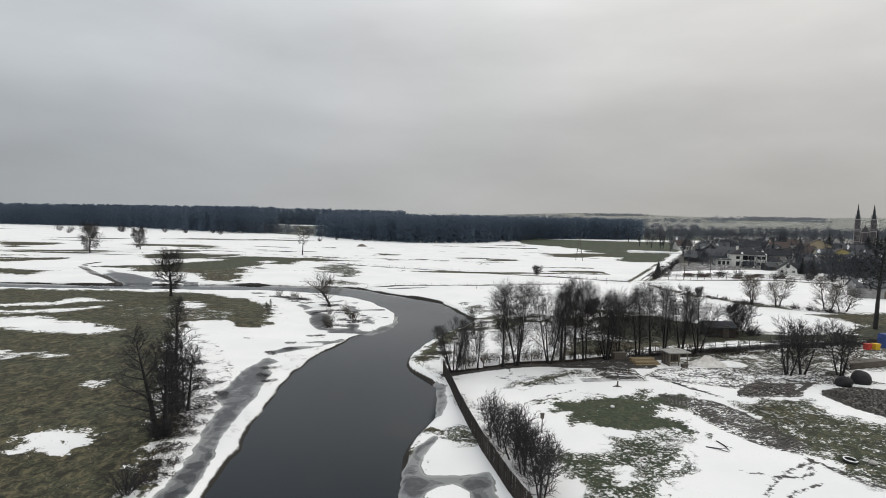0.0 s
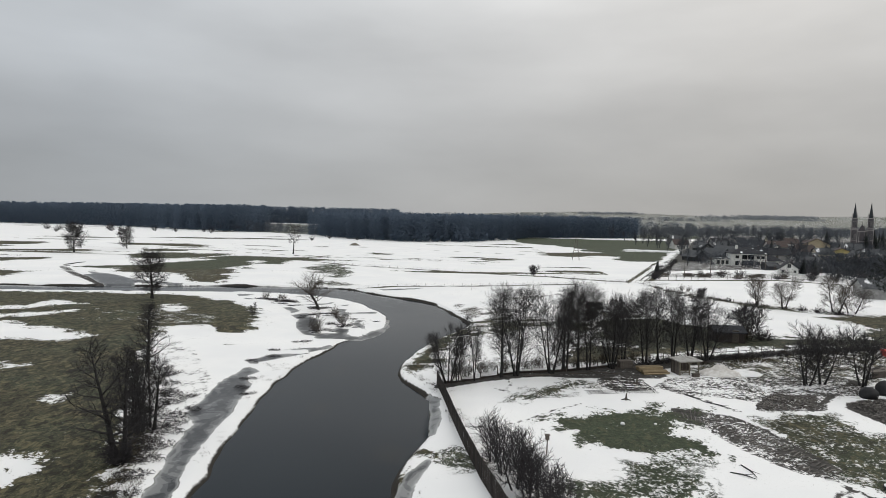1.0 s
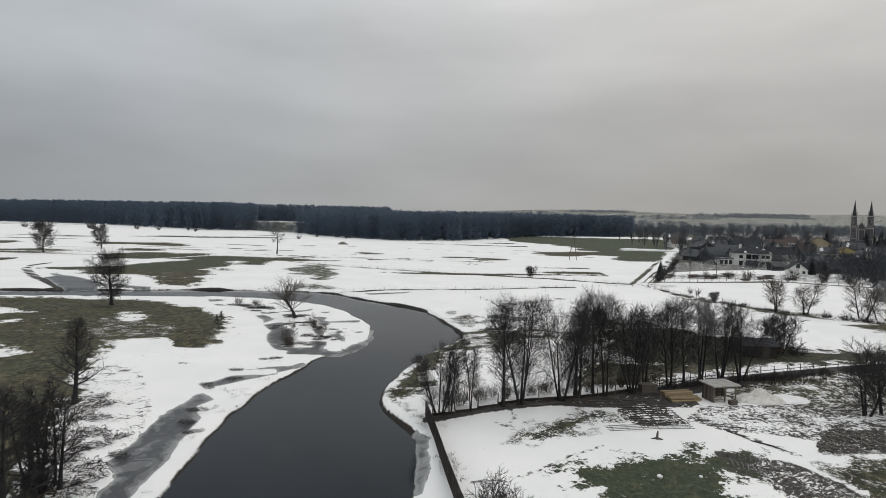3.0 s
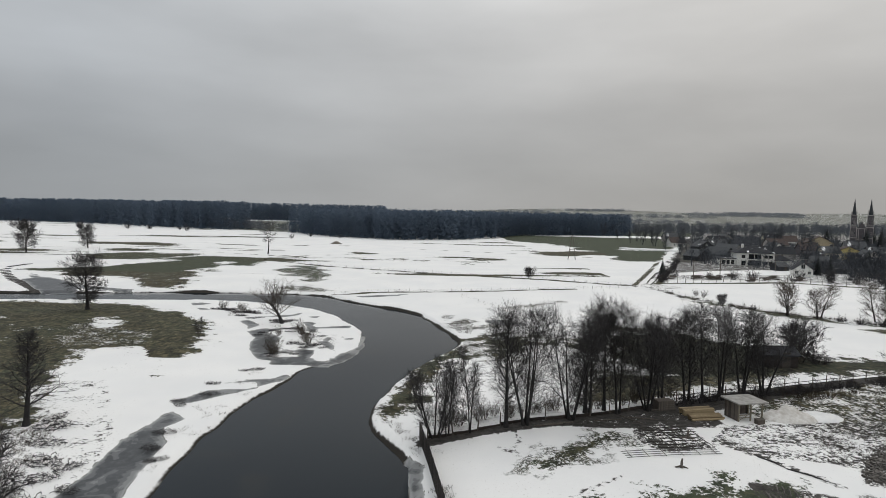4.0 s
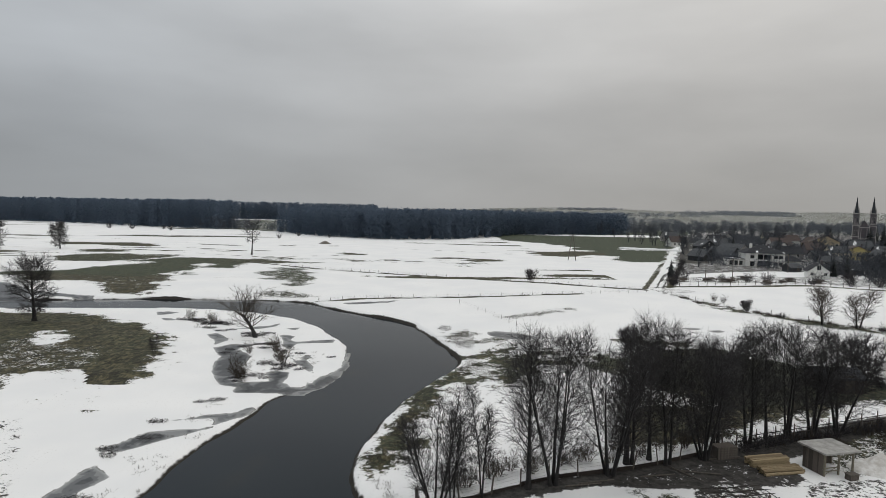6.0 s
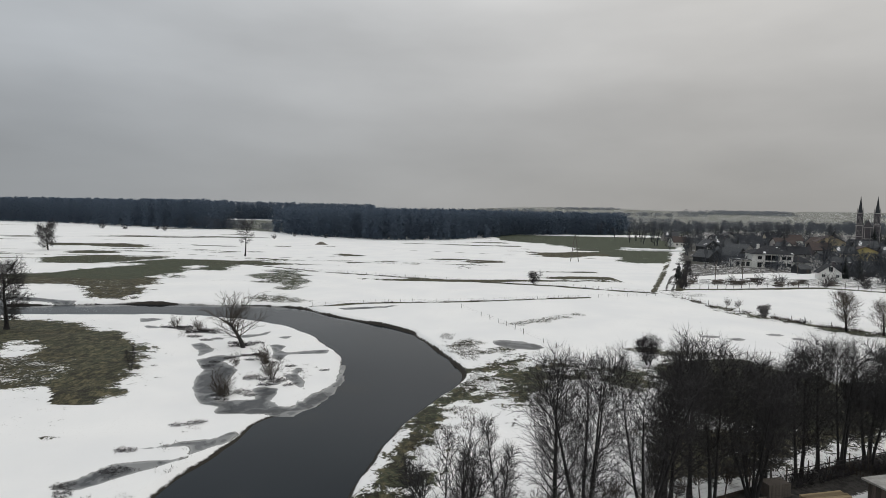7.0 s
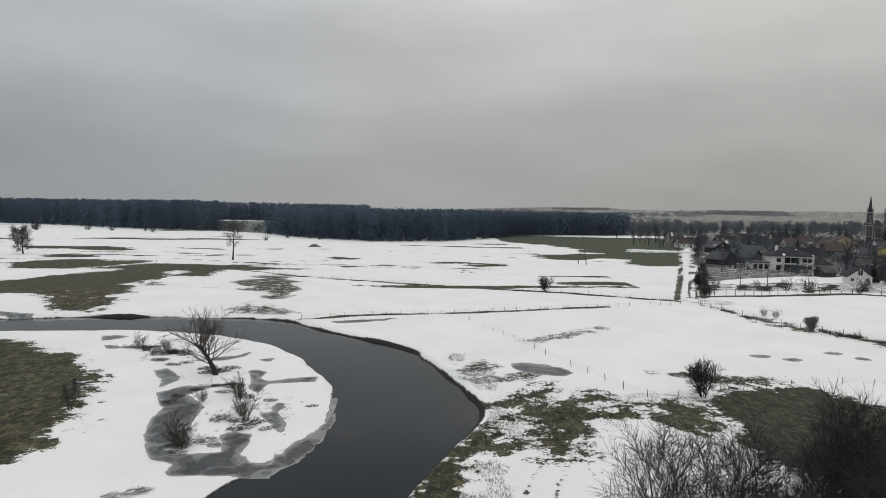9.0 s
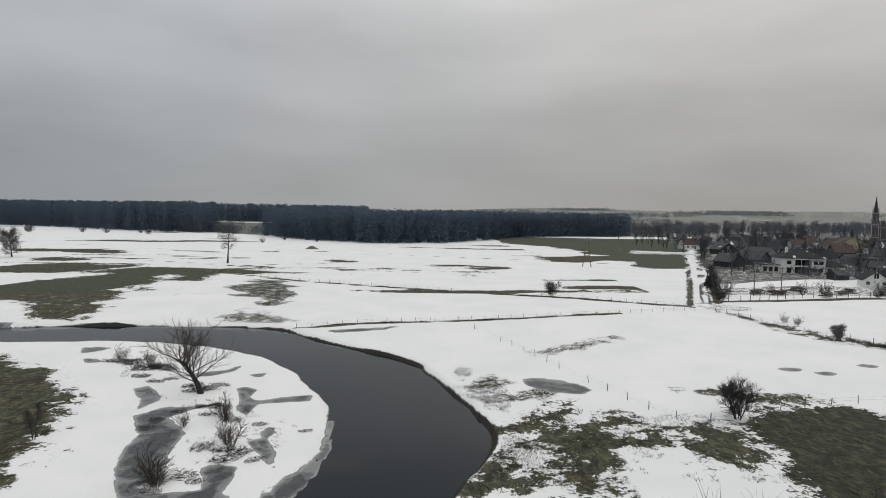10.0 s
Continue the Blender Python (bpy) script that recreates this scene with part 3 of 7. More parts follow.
gz, g_into, g_inner, g_away = land(gxs, gys)

# far edges wander more than near ones
g_wander = ease(gys, 150, 250) * (7 * wobble(gxs, gys * 2.5, 22, 51) + 4 * wobble(gxs, gys * 2.5, 8, 52)) + 0.5 * wobble(gxs, gys, 3.3, 53)
g_rag = np.ones(gxs.shape)
g_grass, g_tint, g_speck = np.full(gxs.shape, -30.0), np.full(gxs.shape, 0.3), np.zeros(gxs.shape)
for green, specks, outline in GRASS.values():
    d = inside_distance(gxs, gys, outline)
    d = np.where(d > -20, d + g_wander, d)
    mine = d > g_grass
    g_tint, g_speck, g_grass = np.where(mine, green, g_tint), np.where(mine, specks, g_speck), np.maximum(g_grass, d)
for outline in SNOW_PATCHES.values():
    g_grass = np.minimum(g_grass, -inside_distance(gxs, gys, outline))
# the lane to the village lies under snow
g_grass = np.minimum(g_grass, line_distance(gxs, gys, [(60, 181), (63, 188), (80.3, 223), (102.3, 268.8), (134, 336.6), (234, 537)]) - 2.4)
# strips of rough grass along fences and lanes: half width, green, specks, line
GRASS_LINES = {}
GRASS_LINES["meadow_fence"] = (1.15, 0.3, 0.34, [(-60, 247.3), (-33, 227), (1.7, 211.1), (17, 204.2), (35.7, 196.6), (59.4, 185.2)])
GRASS_LINES["bank_fence"] = (0.75, 0.3, 0.4, [(-21, 164.2), (-2.3, 166.8), (7.6, 168.2), (26.7, 172.9), (40, 176.3)])
GRASS_LINES["lane_left"] = (0.8, 0.3, 0.42, [(59.8, 187), (77.5, 223), (99.5, 268.8), (131, 336.6), (230, 537)])
GRASS_LINES["lane_right"] = (0.8, 0.3, 0.25, [(67.5, 190), (84.6, 223), (106.6, 268.8), (138.6, 336.6), (238.6, 537)])
GRASS_LINES["ditch_a"] = (1.2, 0.4, 0.3, [(-190, 262), (-120, 256), (-96, 259)])
GRASS_LINES["ditch_b"] = (0.9, 0.4, 0.4, [(-178, 300), (-110, 292), (-60, 268), (-20, 288)])
GRASS_LINES["ditch_c"] = (0.8, 0.35, 0.4, [(-260, 395), (-160, 372), (-90, 330), (-30, 345)])
GRASS_LINES["ditch_d"] = (1.0, 0.35, 0.35, [(-10, 330), (30, 310), (88, 285)])
GRASS_LINES["yard_edge"] = (1.4, 0.4, 0.35, [(68, 192), (84, 194), (112, 199), (132, 188), (170, 176)])
for half, green, specks, line in GRASS_LINES.values():
    d = half - line_distance(gxs, gys, line) + 0.35 * wobble(gxs, gys, 4.0, 54)
    mine = d > g_grass
    g_rag = np.where(mine & (d > -4), 0.12, g_rag)
    g_tint, g_speck, g_grass = np.where(mine, green, g_tint), np.where(mine, specks, g_speck), np.maximum(g_grass, d)
# the cart track over the far meadow keeps its snow
g_grass = np.minimum(g_grass, line_distance(gxs, gys, [(-120, 221), (-104.6, 240.4), (-93.8, 256.6), (-88.5, 262.8), (-82.2, 280.7), (-73.8, 299.5)]) - 1.5)
# long melted streaks in the far meadow, and broken fields towards the horizon
far_meadow = (wobble(gxs, gys * 7.5, 60, 31) + 0.5 * wobble(gxs, gys * 7.5, 24, 32) - 0.68) * 12
far_meadow = np.where((gys > 185) & (gys < 700) & (gxs < 60), far_meadow, -30)
hazed_fields = (wobble(gxs, gys * 4, 330, 33) + 0.5 * wobble(gxs, gys * 4, 120, 34) + 0.55 + 0.7 * ease(gys, 800, 1300)) * 40
hazed_fields = np.where((gys > np.where(gxs < 60, 980, 700)) | ((gxs > 0.55 * gys) & (gys > 190) & (gxs > 150)), hazed_fields, -30)
# fields: tint and snow specks blend into a grey standing in for haze
for d, green, specks in ((far_meadow, 0.35, 0.3), (hazed_fields, 1.1, 0.52)):
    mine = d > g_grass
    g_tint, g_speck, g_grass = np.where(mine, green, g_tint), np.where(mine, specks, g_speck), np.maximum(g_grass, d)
# how much snow is left between the tufts, by stretches of the meadow
for specks, outline in ((0.33, [(-48, 56), (-27, 60), (-22, 48), (-21, 20), (-60, 20)]), (0.3, [(-60, 70), (-34, 70), (-27, 56), (-46, 54)]), (0.5, [(-60, 125), (-40, 118), (-38, 108), (-52, 104)])):
    d = inside_distance(gxs, gys, outline)
    g_speck = g_speck + (specks - g_speck) * ease(d, -3, 3)

# ruts of a turning cart in the meadow
for rx, ry, half in ((6.6, 5.2, 0.2), (4.6, 3.4, 0.15)):
    d = half - line_distance(gxs, gys, [(-59 + rx * math.cos(a), 114.4 + ry * math.sin(a)) for a in np.linspace(-2.6, 2.6, 24)])
    g_speck = np.where(d > -0.2, np.maximum(g_speck, 0.5), g_speck)

g_soil, g_soil_speck = np.full(gxs.shape, -30.0), np.full(gxs.shape, 0.3)
for specks, outline in SOIL.values():
    d = inside_distance(gxs, gys, outline)
    g_soil_speck = np.where(d > g_soil, specks, g_soil_speck)
    g_soil = np.maximum(g_soil, d)
# trodden paths and footprints
for half, line in ((0.12, [(3.8, 60.9), (7.4, 61.4), (9.0, 62.2), (12.4, 64.8), (16.3, 67.3)]), (0.17, [(23.8, 41.5), (25.2, 43.4), (26.8, 45.0), (29.0, 46.7), (30.4, 47.8), (31.0, 48.1), (30.0, 46.0), (28.4, 44.9), (26.6, 45.1), (24.3, 45.9)]), (0.16, [(29.6, 44.1), (26.5, 42.4), (25.4, 41.6)]), (0.3, [(31.2, 49.1), (32.0, 47.5), (32.5, 45.7), (33.9, 43.5), (36, 40)]), (0.14, [(7.0, 73.2), (8.6, 71.0), (8.2, 72.8), (9.3, 74.6), (8.8, 76.0)]), (0.5, [(40, 66.4), (43.5, 69.6), (46.5, 72.4), (52, 74)]), (0.25, [(28.2, 71.6), (31.8, 65.4)]), (1.3, [(-128.7, 219.5), (-128.9, 211.9), (-124.3, 201.8), (-115.6, 190.1), (-105.5, 178), (-95.1, 168.5), (-84.1, 158.7), (-77.9, 153.6)]), (0.1, [(6.9, 96.5), (7.7, 98.7), (9.3, 101.6), (10.8, 103.2)]), (0.1, [(8.9, 95.7), (9.7, 98.2), (10.7, 99.6)]), (0.45, [(-25.9, 116.6), (-26.2, 118.6), (-25.2, 121.3), (-23.9, 123), (-21.6, 124.4)]), (0.3, [(62.2, 186), (79.4, 221), (101.6, 266.6), (143, 350), (219, 510)]), (0.3, [(64.0, 186), (81.2, 221), (103.4, 266.6), (145, 350), (221, 510)])):
    d = half - line_distance(gxs, gys, line)
    g_soil_speck = np.where(d > g_soil, 0.3, g_soil_speck)
    g_soil = np.maximum(g_soil, d)
# raw earth on the steep outer bank
cut = np.where(g_inner, 0.3 + 0.2 * wobble(gxs, gys, 5, 22), 0.42 + 0.25 * wobble(gxs, gys, 6, 21)) - g_away
g_soil_speck = np.where(cut > g_soil, -0.6, g_soil_speck)
g_soil = np.maximum(g_soil, cut)
g_ice = np.full(gxs.shape, -30.0)
for outline in ICE.values():
    g_ice = np.maximum(g_ice, inside_distance(gxs, gys, outline))
gz = gz - 0.12 * ease(g_ice, -0.4, 0.3) * (g_away > 0)
on_water = (g_ice > -0.2) & (g_into > -0.3) & (g_into < 2.6)
gz = np.where(on_water, np.maximum(gz, WATER + 0.03 * ease(g_ice, -0.2, 0.2) - 0.012), gz)


def grid_mesh(name, rows, cols, xs, ys, zs):
    me = bpy.data.meshes.new(name)
    q = (np.arange(rows - 1)[:, None] * cols + np.arange(cols - 1)[None, :]).ravel()
    quads = np.stack([q, q + 1, q + cols + 1, q + cols], 1)
    me.vertices.add(rows * cols)
    me.vertices.foreach_set("co", np.stack([xs, ys, zs], 1).ravel())
    me.loops.add(quads.size)
    me.loops.foreach_set("vertex_index", quads.ravel())
    me.polygons.add(len(quads))
    me.polygons.foreach_set("loop_start", np.arange(0, quads.size, 4))
    me.polygons.foreach_set("use_smooth", np.ones(len(quads), bool))
    me.update(calc_edges=True)
    return me


def ground_material():
    k = Nodes("winter_ground")
    grass, tint, speck, soil, soil_speck, ice = (k.value(n) for n in ("grass", "tint", "speck", "soil", "soil_speck", "ice"))
    broad, mid, fine, grain = k.noise(0.09, 3, 0.55), k.noise(0.45, 5, 0.62), k.noise(1.7, 5, 0.65), k.noise(7.0, 4, 0.65)
    tufts = k.noise(2.6, 6, 0.72, distort=0.6)
    # ragged edges and snow left lying between the tufts
    ragged = k.math("ADD", k.math("MULTIPLY", k.math("SUBTRACT", mid, 0.5), 11.0), k.math("ADD", k.math("MULTIPLY", k.math("SUBTRACT", tufts, 0.5), 8.0), k.math("MULTIPLY", k.math("SUBTRACT", broad, 0.5), 7.0)))
    inner = k.span(grass, 0.3, 4.0)
    bare = k.span(k.math("ADD", k.math("ADD", grass, k.math("MULTIPLY", k.math("MULTIPLY", ragged, k.value("rag")), k.math("SUBTRACT", 1.15, inner))), k.math("MULTIPLY", inner, 1.5)), -0.14, 0.2)
    left = k.math("ADD", k.math("MULTIPLY", tufts, 0.62), k.math("MULTIPLY", mid, 0.38))
    limit = k.span(speck, 0.0, 1.0, 0.74, 0.34)
    specks = k.span(k.math("SUBTRACT", left, limit), -0.015, 0.035)
    bare = k.math("MULTIPLY", bare, k.math("SUBTRACT", 1.0, specks))
    # grass: dead straw to wet green
    straw = k.mix(k.span(tufts, 0.35, 0.66), (0.03, 0.0275, 0.0145), (0.08, 0.074, 0.039))
    green = k.mix(k.span(tufts, 0.35, 0.66), (0.026, 0.037, 0.021), (0.066, 0.086, 0.049))
    peat = k.mix(k.span(tufts, 0.35, 0.66), (0.005, 0.0056, 0.004), (0.024, 0.025, 0.016))
    sward = k.mix(k.span(k.math("ADD", tint, k.math("MULTIPLY", k.math("SUBTRACT", broad, 0.5), 1.1)), 0.1, 0.75), straw, green)
    # pale straw flecks, and near-black ones where the blade noise runs low
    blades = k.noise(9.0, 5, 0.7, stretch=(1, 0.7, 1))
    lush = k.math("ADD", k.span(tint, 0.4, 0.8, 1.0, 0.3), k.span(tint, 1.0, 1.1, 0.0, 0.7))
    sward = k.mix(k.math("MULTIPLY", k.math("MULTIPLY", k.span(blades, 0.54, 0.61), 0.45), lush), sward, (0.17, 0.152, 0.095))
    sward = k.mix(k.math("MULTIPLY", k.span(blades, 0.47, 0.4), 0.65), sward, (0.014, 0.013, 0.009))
    # damp darker hollows and matted brown stretches, metres across
    damp = k.noise(0.22, 6, 0.68, distort=0.8)
    sward = k.mix(k.math("MULTIPLY", k.math("MULTIPLY", k.span(damp, 0.5, 0.62), 0.6), lush), sward, (0.02, 0.0195, 0.011))
    sward = k.mix(k.math("MULTIPLY", k.math("MULTIPLY", k.span(damp, 0.46, 0.36), 0.4), lush), sward, (0.062, 0.047, 0.027))
    # clumps of last year's grass: pale where the noise runs high, dark brown where low
    clumps = k.noise(1.25, 7, 0.74, stretch=(1, 0.6, 1), distort=0.7)
    sward = k.mix(k.math("MULTIPLY", k.math("MULTIPLY", k.span(clumps, 0.53, 0.585), 0.7), lush), sward, (0.15, 0.128, 0.07))
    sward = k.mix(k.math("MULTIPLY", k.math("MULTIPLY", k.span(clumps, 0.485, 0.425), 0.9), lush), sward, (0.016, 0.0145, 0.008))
    peat = k.mix(k.math("MULTIPLY", k.span(clumps, 0.52, 0.66), 0.6), peat, (0.075, 0.066, 0.042))
    sward = k.mix(k.span(tint, 1.0, 1.5), sward, peat)
    # snow: soft dirt and drift tones
    snow = k.mix(k.span(broad, 0.3, 0.7), (0.8, 0.805, 0.805), (0.86, 0.86, 0.85))
    crumbs = k.noise(3.1, 7, 0.78, stretch=(1, 0.55, 1), distort=0.5)
    snow = k.mix(k.math("MULTIPLY", k.span(crumbs, 0.67, 0.71), k.span(mid, 0.45, 0.6)), snow, (0.16, 0.14, 0.11))
    litter = k.math("MULTIPLY", k.span(grain, 0.62, 0.7), k.span(broad, 0.42, 0.62))
    snow = k.mix(k.math("MULTIPLY", litter, 0.6), snow, (0.2, 0.17, 0.13))
    colour = k.mix(bare, snow, sward)
    # raw earth
    wet = k.span(soil_speck, -0.1, -0.4)
    s_edge = k.math("ADD", soil, k.math("MULTIPLY", k.math("SUBTRACT", fine, 0.5), k.math("SUBTRACT", 1.3, k.math("MULTIPLY", wet, 0.9))))
    s_limit = k.span(soil_speck, 0.0, 1.0, 0.74, 0.4)
    s_limit = k.math("ADD", s_limit, wet)
    s_mask = k.math("MULTIPLY", k.span(s_edge, -0.08, 0.12), k.math("SUBTRACT", 1.0, k.span(k.math("SUBTRACT", left, s_limit), -0.015, 0.03)))
    earth = k.mix(k.span(fine, 0.3, 0.7), (0.022, 0.0205, 0.019), (0.072, 0.067, 0.062))
    earth = k.mix(wet, earth, k.mix(fine, (0.008, 0.007, 0.006), (0.04, 0.034, 0.026)))
    colour = k.mix(s_mask, colour, earth)
    # grey ice, clear and dark in places, white with rime at its edge
    i_edge = k.math("ADD", ice, k.math("MULTIPLY", k.math("SUBTRACT", k.noise(0.7, 3, 0.5), 0.5), 0.7))
    i_mask = k.span(i_edge, -0.05, 0.06)
    # sheets of differing thickness: each pale by the rim, dark and clear inside
    cloudy = k.noise(0.34, 3, 0.5, distort=1.6)
    murk = k.math("ADD", k.math("MULTIPLY", cloudy, 4.0), k.math("MULTIPLY", k.math("MINIMUM", i_edge, 1.3), -0.8))
    sheet = k.mix(k.span(murk, 1.28, 1.4), (0.035, 0.038, 0.042), (0.105, 0.11, 0.114))
    sheet = k.mix(k.span(murk, 1.72, 1.8), sheet, (0.2, 0.205, 0.205))
    sheet = k.mix(k.math("MULTIPLY", k.span(fine, 0.4, 0.75), 0.2), sheet, (0.24, 0.245, 0.245))
    rime = k.math("MULTIPLY", k.span(i_edge, 0.3, 0.04), 0.45)
    sheet = k.mix(rime, sheet, (0.42, 0.43, 0.42))
    # shadow of the snow shelf's edge, painted as a dark line beside the ice
    colour = k.mix(k.math("MULTIPLY", k.span(i_edge, -0.12, -0.05), k.span(mid, 0.46, 0.52)), colour, (0.2, 0.2, 0.19))
    colour = k.mix(i_mask, colour, sheet)
    rough = k.mix(i_mask, (0.85, 0.85, 0.85), (0.32, 0.32, 0.32))
    relief = k.math("ADD", k.math("MULTIPLY", tufts, k.math("ADD", k.math("MULTIPLY", bare, 1.0), 0.09)), k.math("MULTIPLY", fine, k.math("ADD", k.math("MULTIPLY", bare, 0.3), 0.12)))
    k.bump(k.math("MULTIPLY", relief, k.math("SUBTRACT", 1.0, i_mask)), 0.7, 0.16)
    k.bsdf.inputs["Specular IOR Level"].default_value = 0.3
    return k.done(colour, rough)


ground_mesh = grid_mesh("ground", len(gy), len(gx), gxs, gys, gz)
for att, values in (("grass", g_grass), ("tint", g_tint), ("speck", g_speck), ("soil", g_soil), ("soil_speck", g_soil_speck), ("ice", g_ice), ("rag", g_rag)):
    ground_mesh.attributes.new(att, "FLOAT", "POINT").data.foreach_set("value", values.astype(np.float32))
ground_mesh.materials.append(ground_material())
ground = tagged(new("ground", ground_mesh), "flat flood meadow under melting snow with bare grass and ice patches", "ground", kind="structure")


def height(x, y):
    """Height of the land at one place."""
    return float(land(np.array([float(x)]), np.array([float(y)]))[0][0])


# ---- the river ----
def water_material():
    k = Nodes("dark_river_water")
    ripple = k.noise(1.1, 4, 0.6, stretch=(1.0, 0.45, 1))
    broad = k.noise(0.05, 3, 0.5)
    shallow = k.noise(0.12, 2, 0.5)
    k.bump(ripple, 0.05, 0.03)
    col = k.mix(k.span(broad, 0.35, 0.65), (0.0015, 0.0065, 0.0115), (0.004, 0.010, 0.015))
    col = k.mix(k.math("MULTIPLY", k.span(shallow, 0.6, 0.75), 0.3), col, (0.03, 0.027, 0.018))
    k.bsdf.inputs["IOR"].default_value = 1.24
    return k.done(col, k.span(broad, 0.3, 0.7, 0.06, 0.16))


wx, wy = np.linspace(-262, 8, 120), np.linspace(-62, 182, 110)
WXX, WYY = np.meshgrid(wx, wy)
river_mesh = grid_mesh("river", 110, 120, WXX.ravel(), WYY.ravel(), np.full(WXX.size, WATER))
river_mesh.materials.append(water_material())
tagged(new("river", river_mesh), "dark still river water bending between snowy banks", "river", kind="structure")

# ---- builders ----


def mesh_from(name, verts, faces, material, smooth=False):
    me = bpy.data.meshes.new(name)
    me.from_pydata(verts, [], faces)
    me.materials.append(material)
    if smooth:
        me.polygons.foreach_set("use_smooth", np.ones(len(me.polygons), bool))
    me.update()
    return me


def part(name, me, parent, label="", at=None):
    ob = new(name, me)
    ob.parent = parent
    if at is not None:
        ob.matrix_basis = at
    return tagged(ob, label)


def thing(name, m, label, category, group="", kind=""):
    ob = new(name)
    ob.matrix_world = m
    return tagged(ob, label, category, group, kind)


class Bars:
    """Collects boxes, tubes and faces into one mesh."""

    def __init__(self):
        self.v, self.f = [], []

    def box(self, x0, y0, z0, x1, y1, z1):
        b = len(self.v)
        self.v += [(x, y, z) for z in (z0, z1) for x, y in ((x0, y0), (x1, y0), (x1, y1), (x0, y1))]
        self.f += [tuple(b + i for i in q) for q in ((3, 2, 1, 0), (4, 5, 6, 7), (0, 1, 5, 4), (1, 2, 6, 5), (2, 3, 7, 6), (3, 0, 4, 7))]
        return self

    def tube(self, pts, radii, sides):
        """A tapered tube along points."""
        b = len(self.v)
        n = len(pts)
        for i, (p, r) in enumerate(zip(pts, radii)):
            a, c = pts[max(i - 1, 0)], pts[min(i + 1, n - 1)]
            dx, dy, dz = c[0] - a[0], c[1] - a[1], c[2] - a[2]
            ln = math.sqrt(dx * dx + dy * dy + dz * dz) or 1
            dx, dy, dz = dx / ln, dy / ln, dz / ln
            ux, uy, uz = (-dy, dx, 0) if abs(dz) < 0.95 else (0, -dz, dy)
            ul = math.sqrt(ux * ux + uy * uy + uz * uz) or 1
            ux, uy, uz = ux / ul, uy / ul, uz / ul
            vx, vy, vz = dy * uz - dz * uy, dz * ux - dx * uz, dx * uy - dy * ux
            for s in range(sides):
                c1, s1 = math.cos(6.2832 * s / sides) * r, math.sin(6.2832 * s / sides) * r
                self.v.append((p[0] + ux * c1 + vx * s1, p[1] + uy * c1 + vy * s1, p[2] + uz * c1 + vz * s1))
        for i in range(n - 1):
            for s in range(sides):
                t = (s + 1) % sides
                self.f.append((b + i * sides + s, b + i * sides + t, b + (i + 1) * sides + t, b + (i + 1) * sides + s))
        self.f.append(tuple(range(b + (n - 1) * sides, b + n * sides)))
        return self

    def spike(self, p, q, r):
        """A thin three-sided twig from p to a point at q."""
        b = len(self.v)
        d = Vector(q) - Vector(p)
        u = d.orthogonal().normalized() * r
        w = d.normalized().cross(u)
        for c1, s1 in ((1, 0), (-0.5, 0.866), (-0.5, -0.866)):
            self.v.append((p[0] + u.x * c1 + w.x * s1, p[1] + u.y * c1 + w.y * s1, p[2] + u.z * c1 + w.z * s1))
        self.v.append(tuple(q))
        self.f += [(b, b + 1, b + 3), (b + 1, b + 2, b + 3), (b + 2, b, b + 3)]
        return self

    def face(self, *pts):
        b = len(self.v)
        self.v += list(pts)
        self.f.append(tuple(range(b, b + len(pts))))
        return self

    def mesh(self, name, material, smooth=False):
        return mesh_from(name, self.v, self.f, material, smooth)


# ---- trees ----


def sprout(rng, base, way, length, r0, r1, segs, bend, lift):
    """A wandering line from base, with its radii."""
    pts, x, y, z = [base], *base
    dx, dy, dz = way
    step = length / segs
    for _ in range(segs):
        dx, dy, dz = dx + rng.gauss(0, bend), dy + rng.gauss(0, bend), dz + rng.gauss(0, bend * 0.6) + lift
        ln = math.sqrt(dx * dx + dy * dy + dz * dz)
        dx, dy, dz = dx / ln, dy / ln, dz / ln
        x, y, z = x + dx * step, y + dy * step, z + dz * step
        pts.append((x, y, z))
    return pts, [r0 + (r1 - r0) * i / segs for i in range(segs + 1)]


def along(pts, u):
    f = u * (len(pts) - 1)
    i = min(int(f), len(pts) - 2)
    f -= i
    a, b = pts[i], pts[i + 1]
    at = tuple(p + (q - p) * f for p, q in zip(a, b))
    d = [q - p for p, q in zip(a, b)]
    ln = math.sqrt(sum(c * c for c in d)) or 1
    return at, [c / ln for c in d]


def turned(rng, d, angle, spin):
    """A way that leaves d by an angle, at a spin round it."""
    u = Vector(d)
    side = u.orthogonal().normalized()
    side.rotate(Matrix.Rotation(spin, 3, u))
    v = u * math.cos(angle) + side * math.sin(angle)
    return (v.x, v.y, v.z)


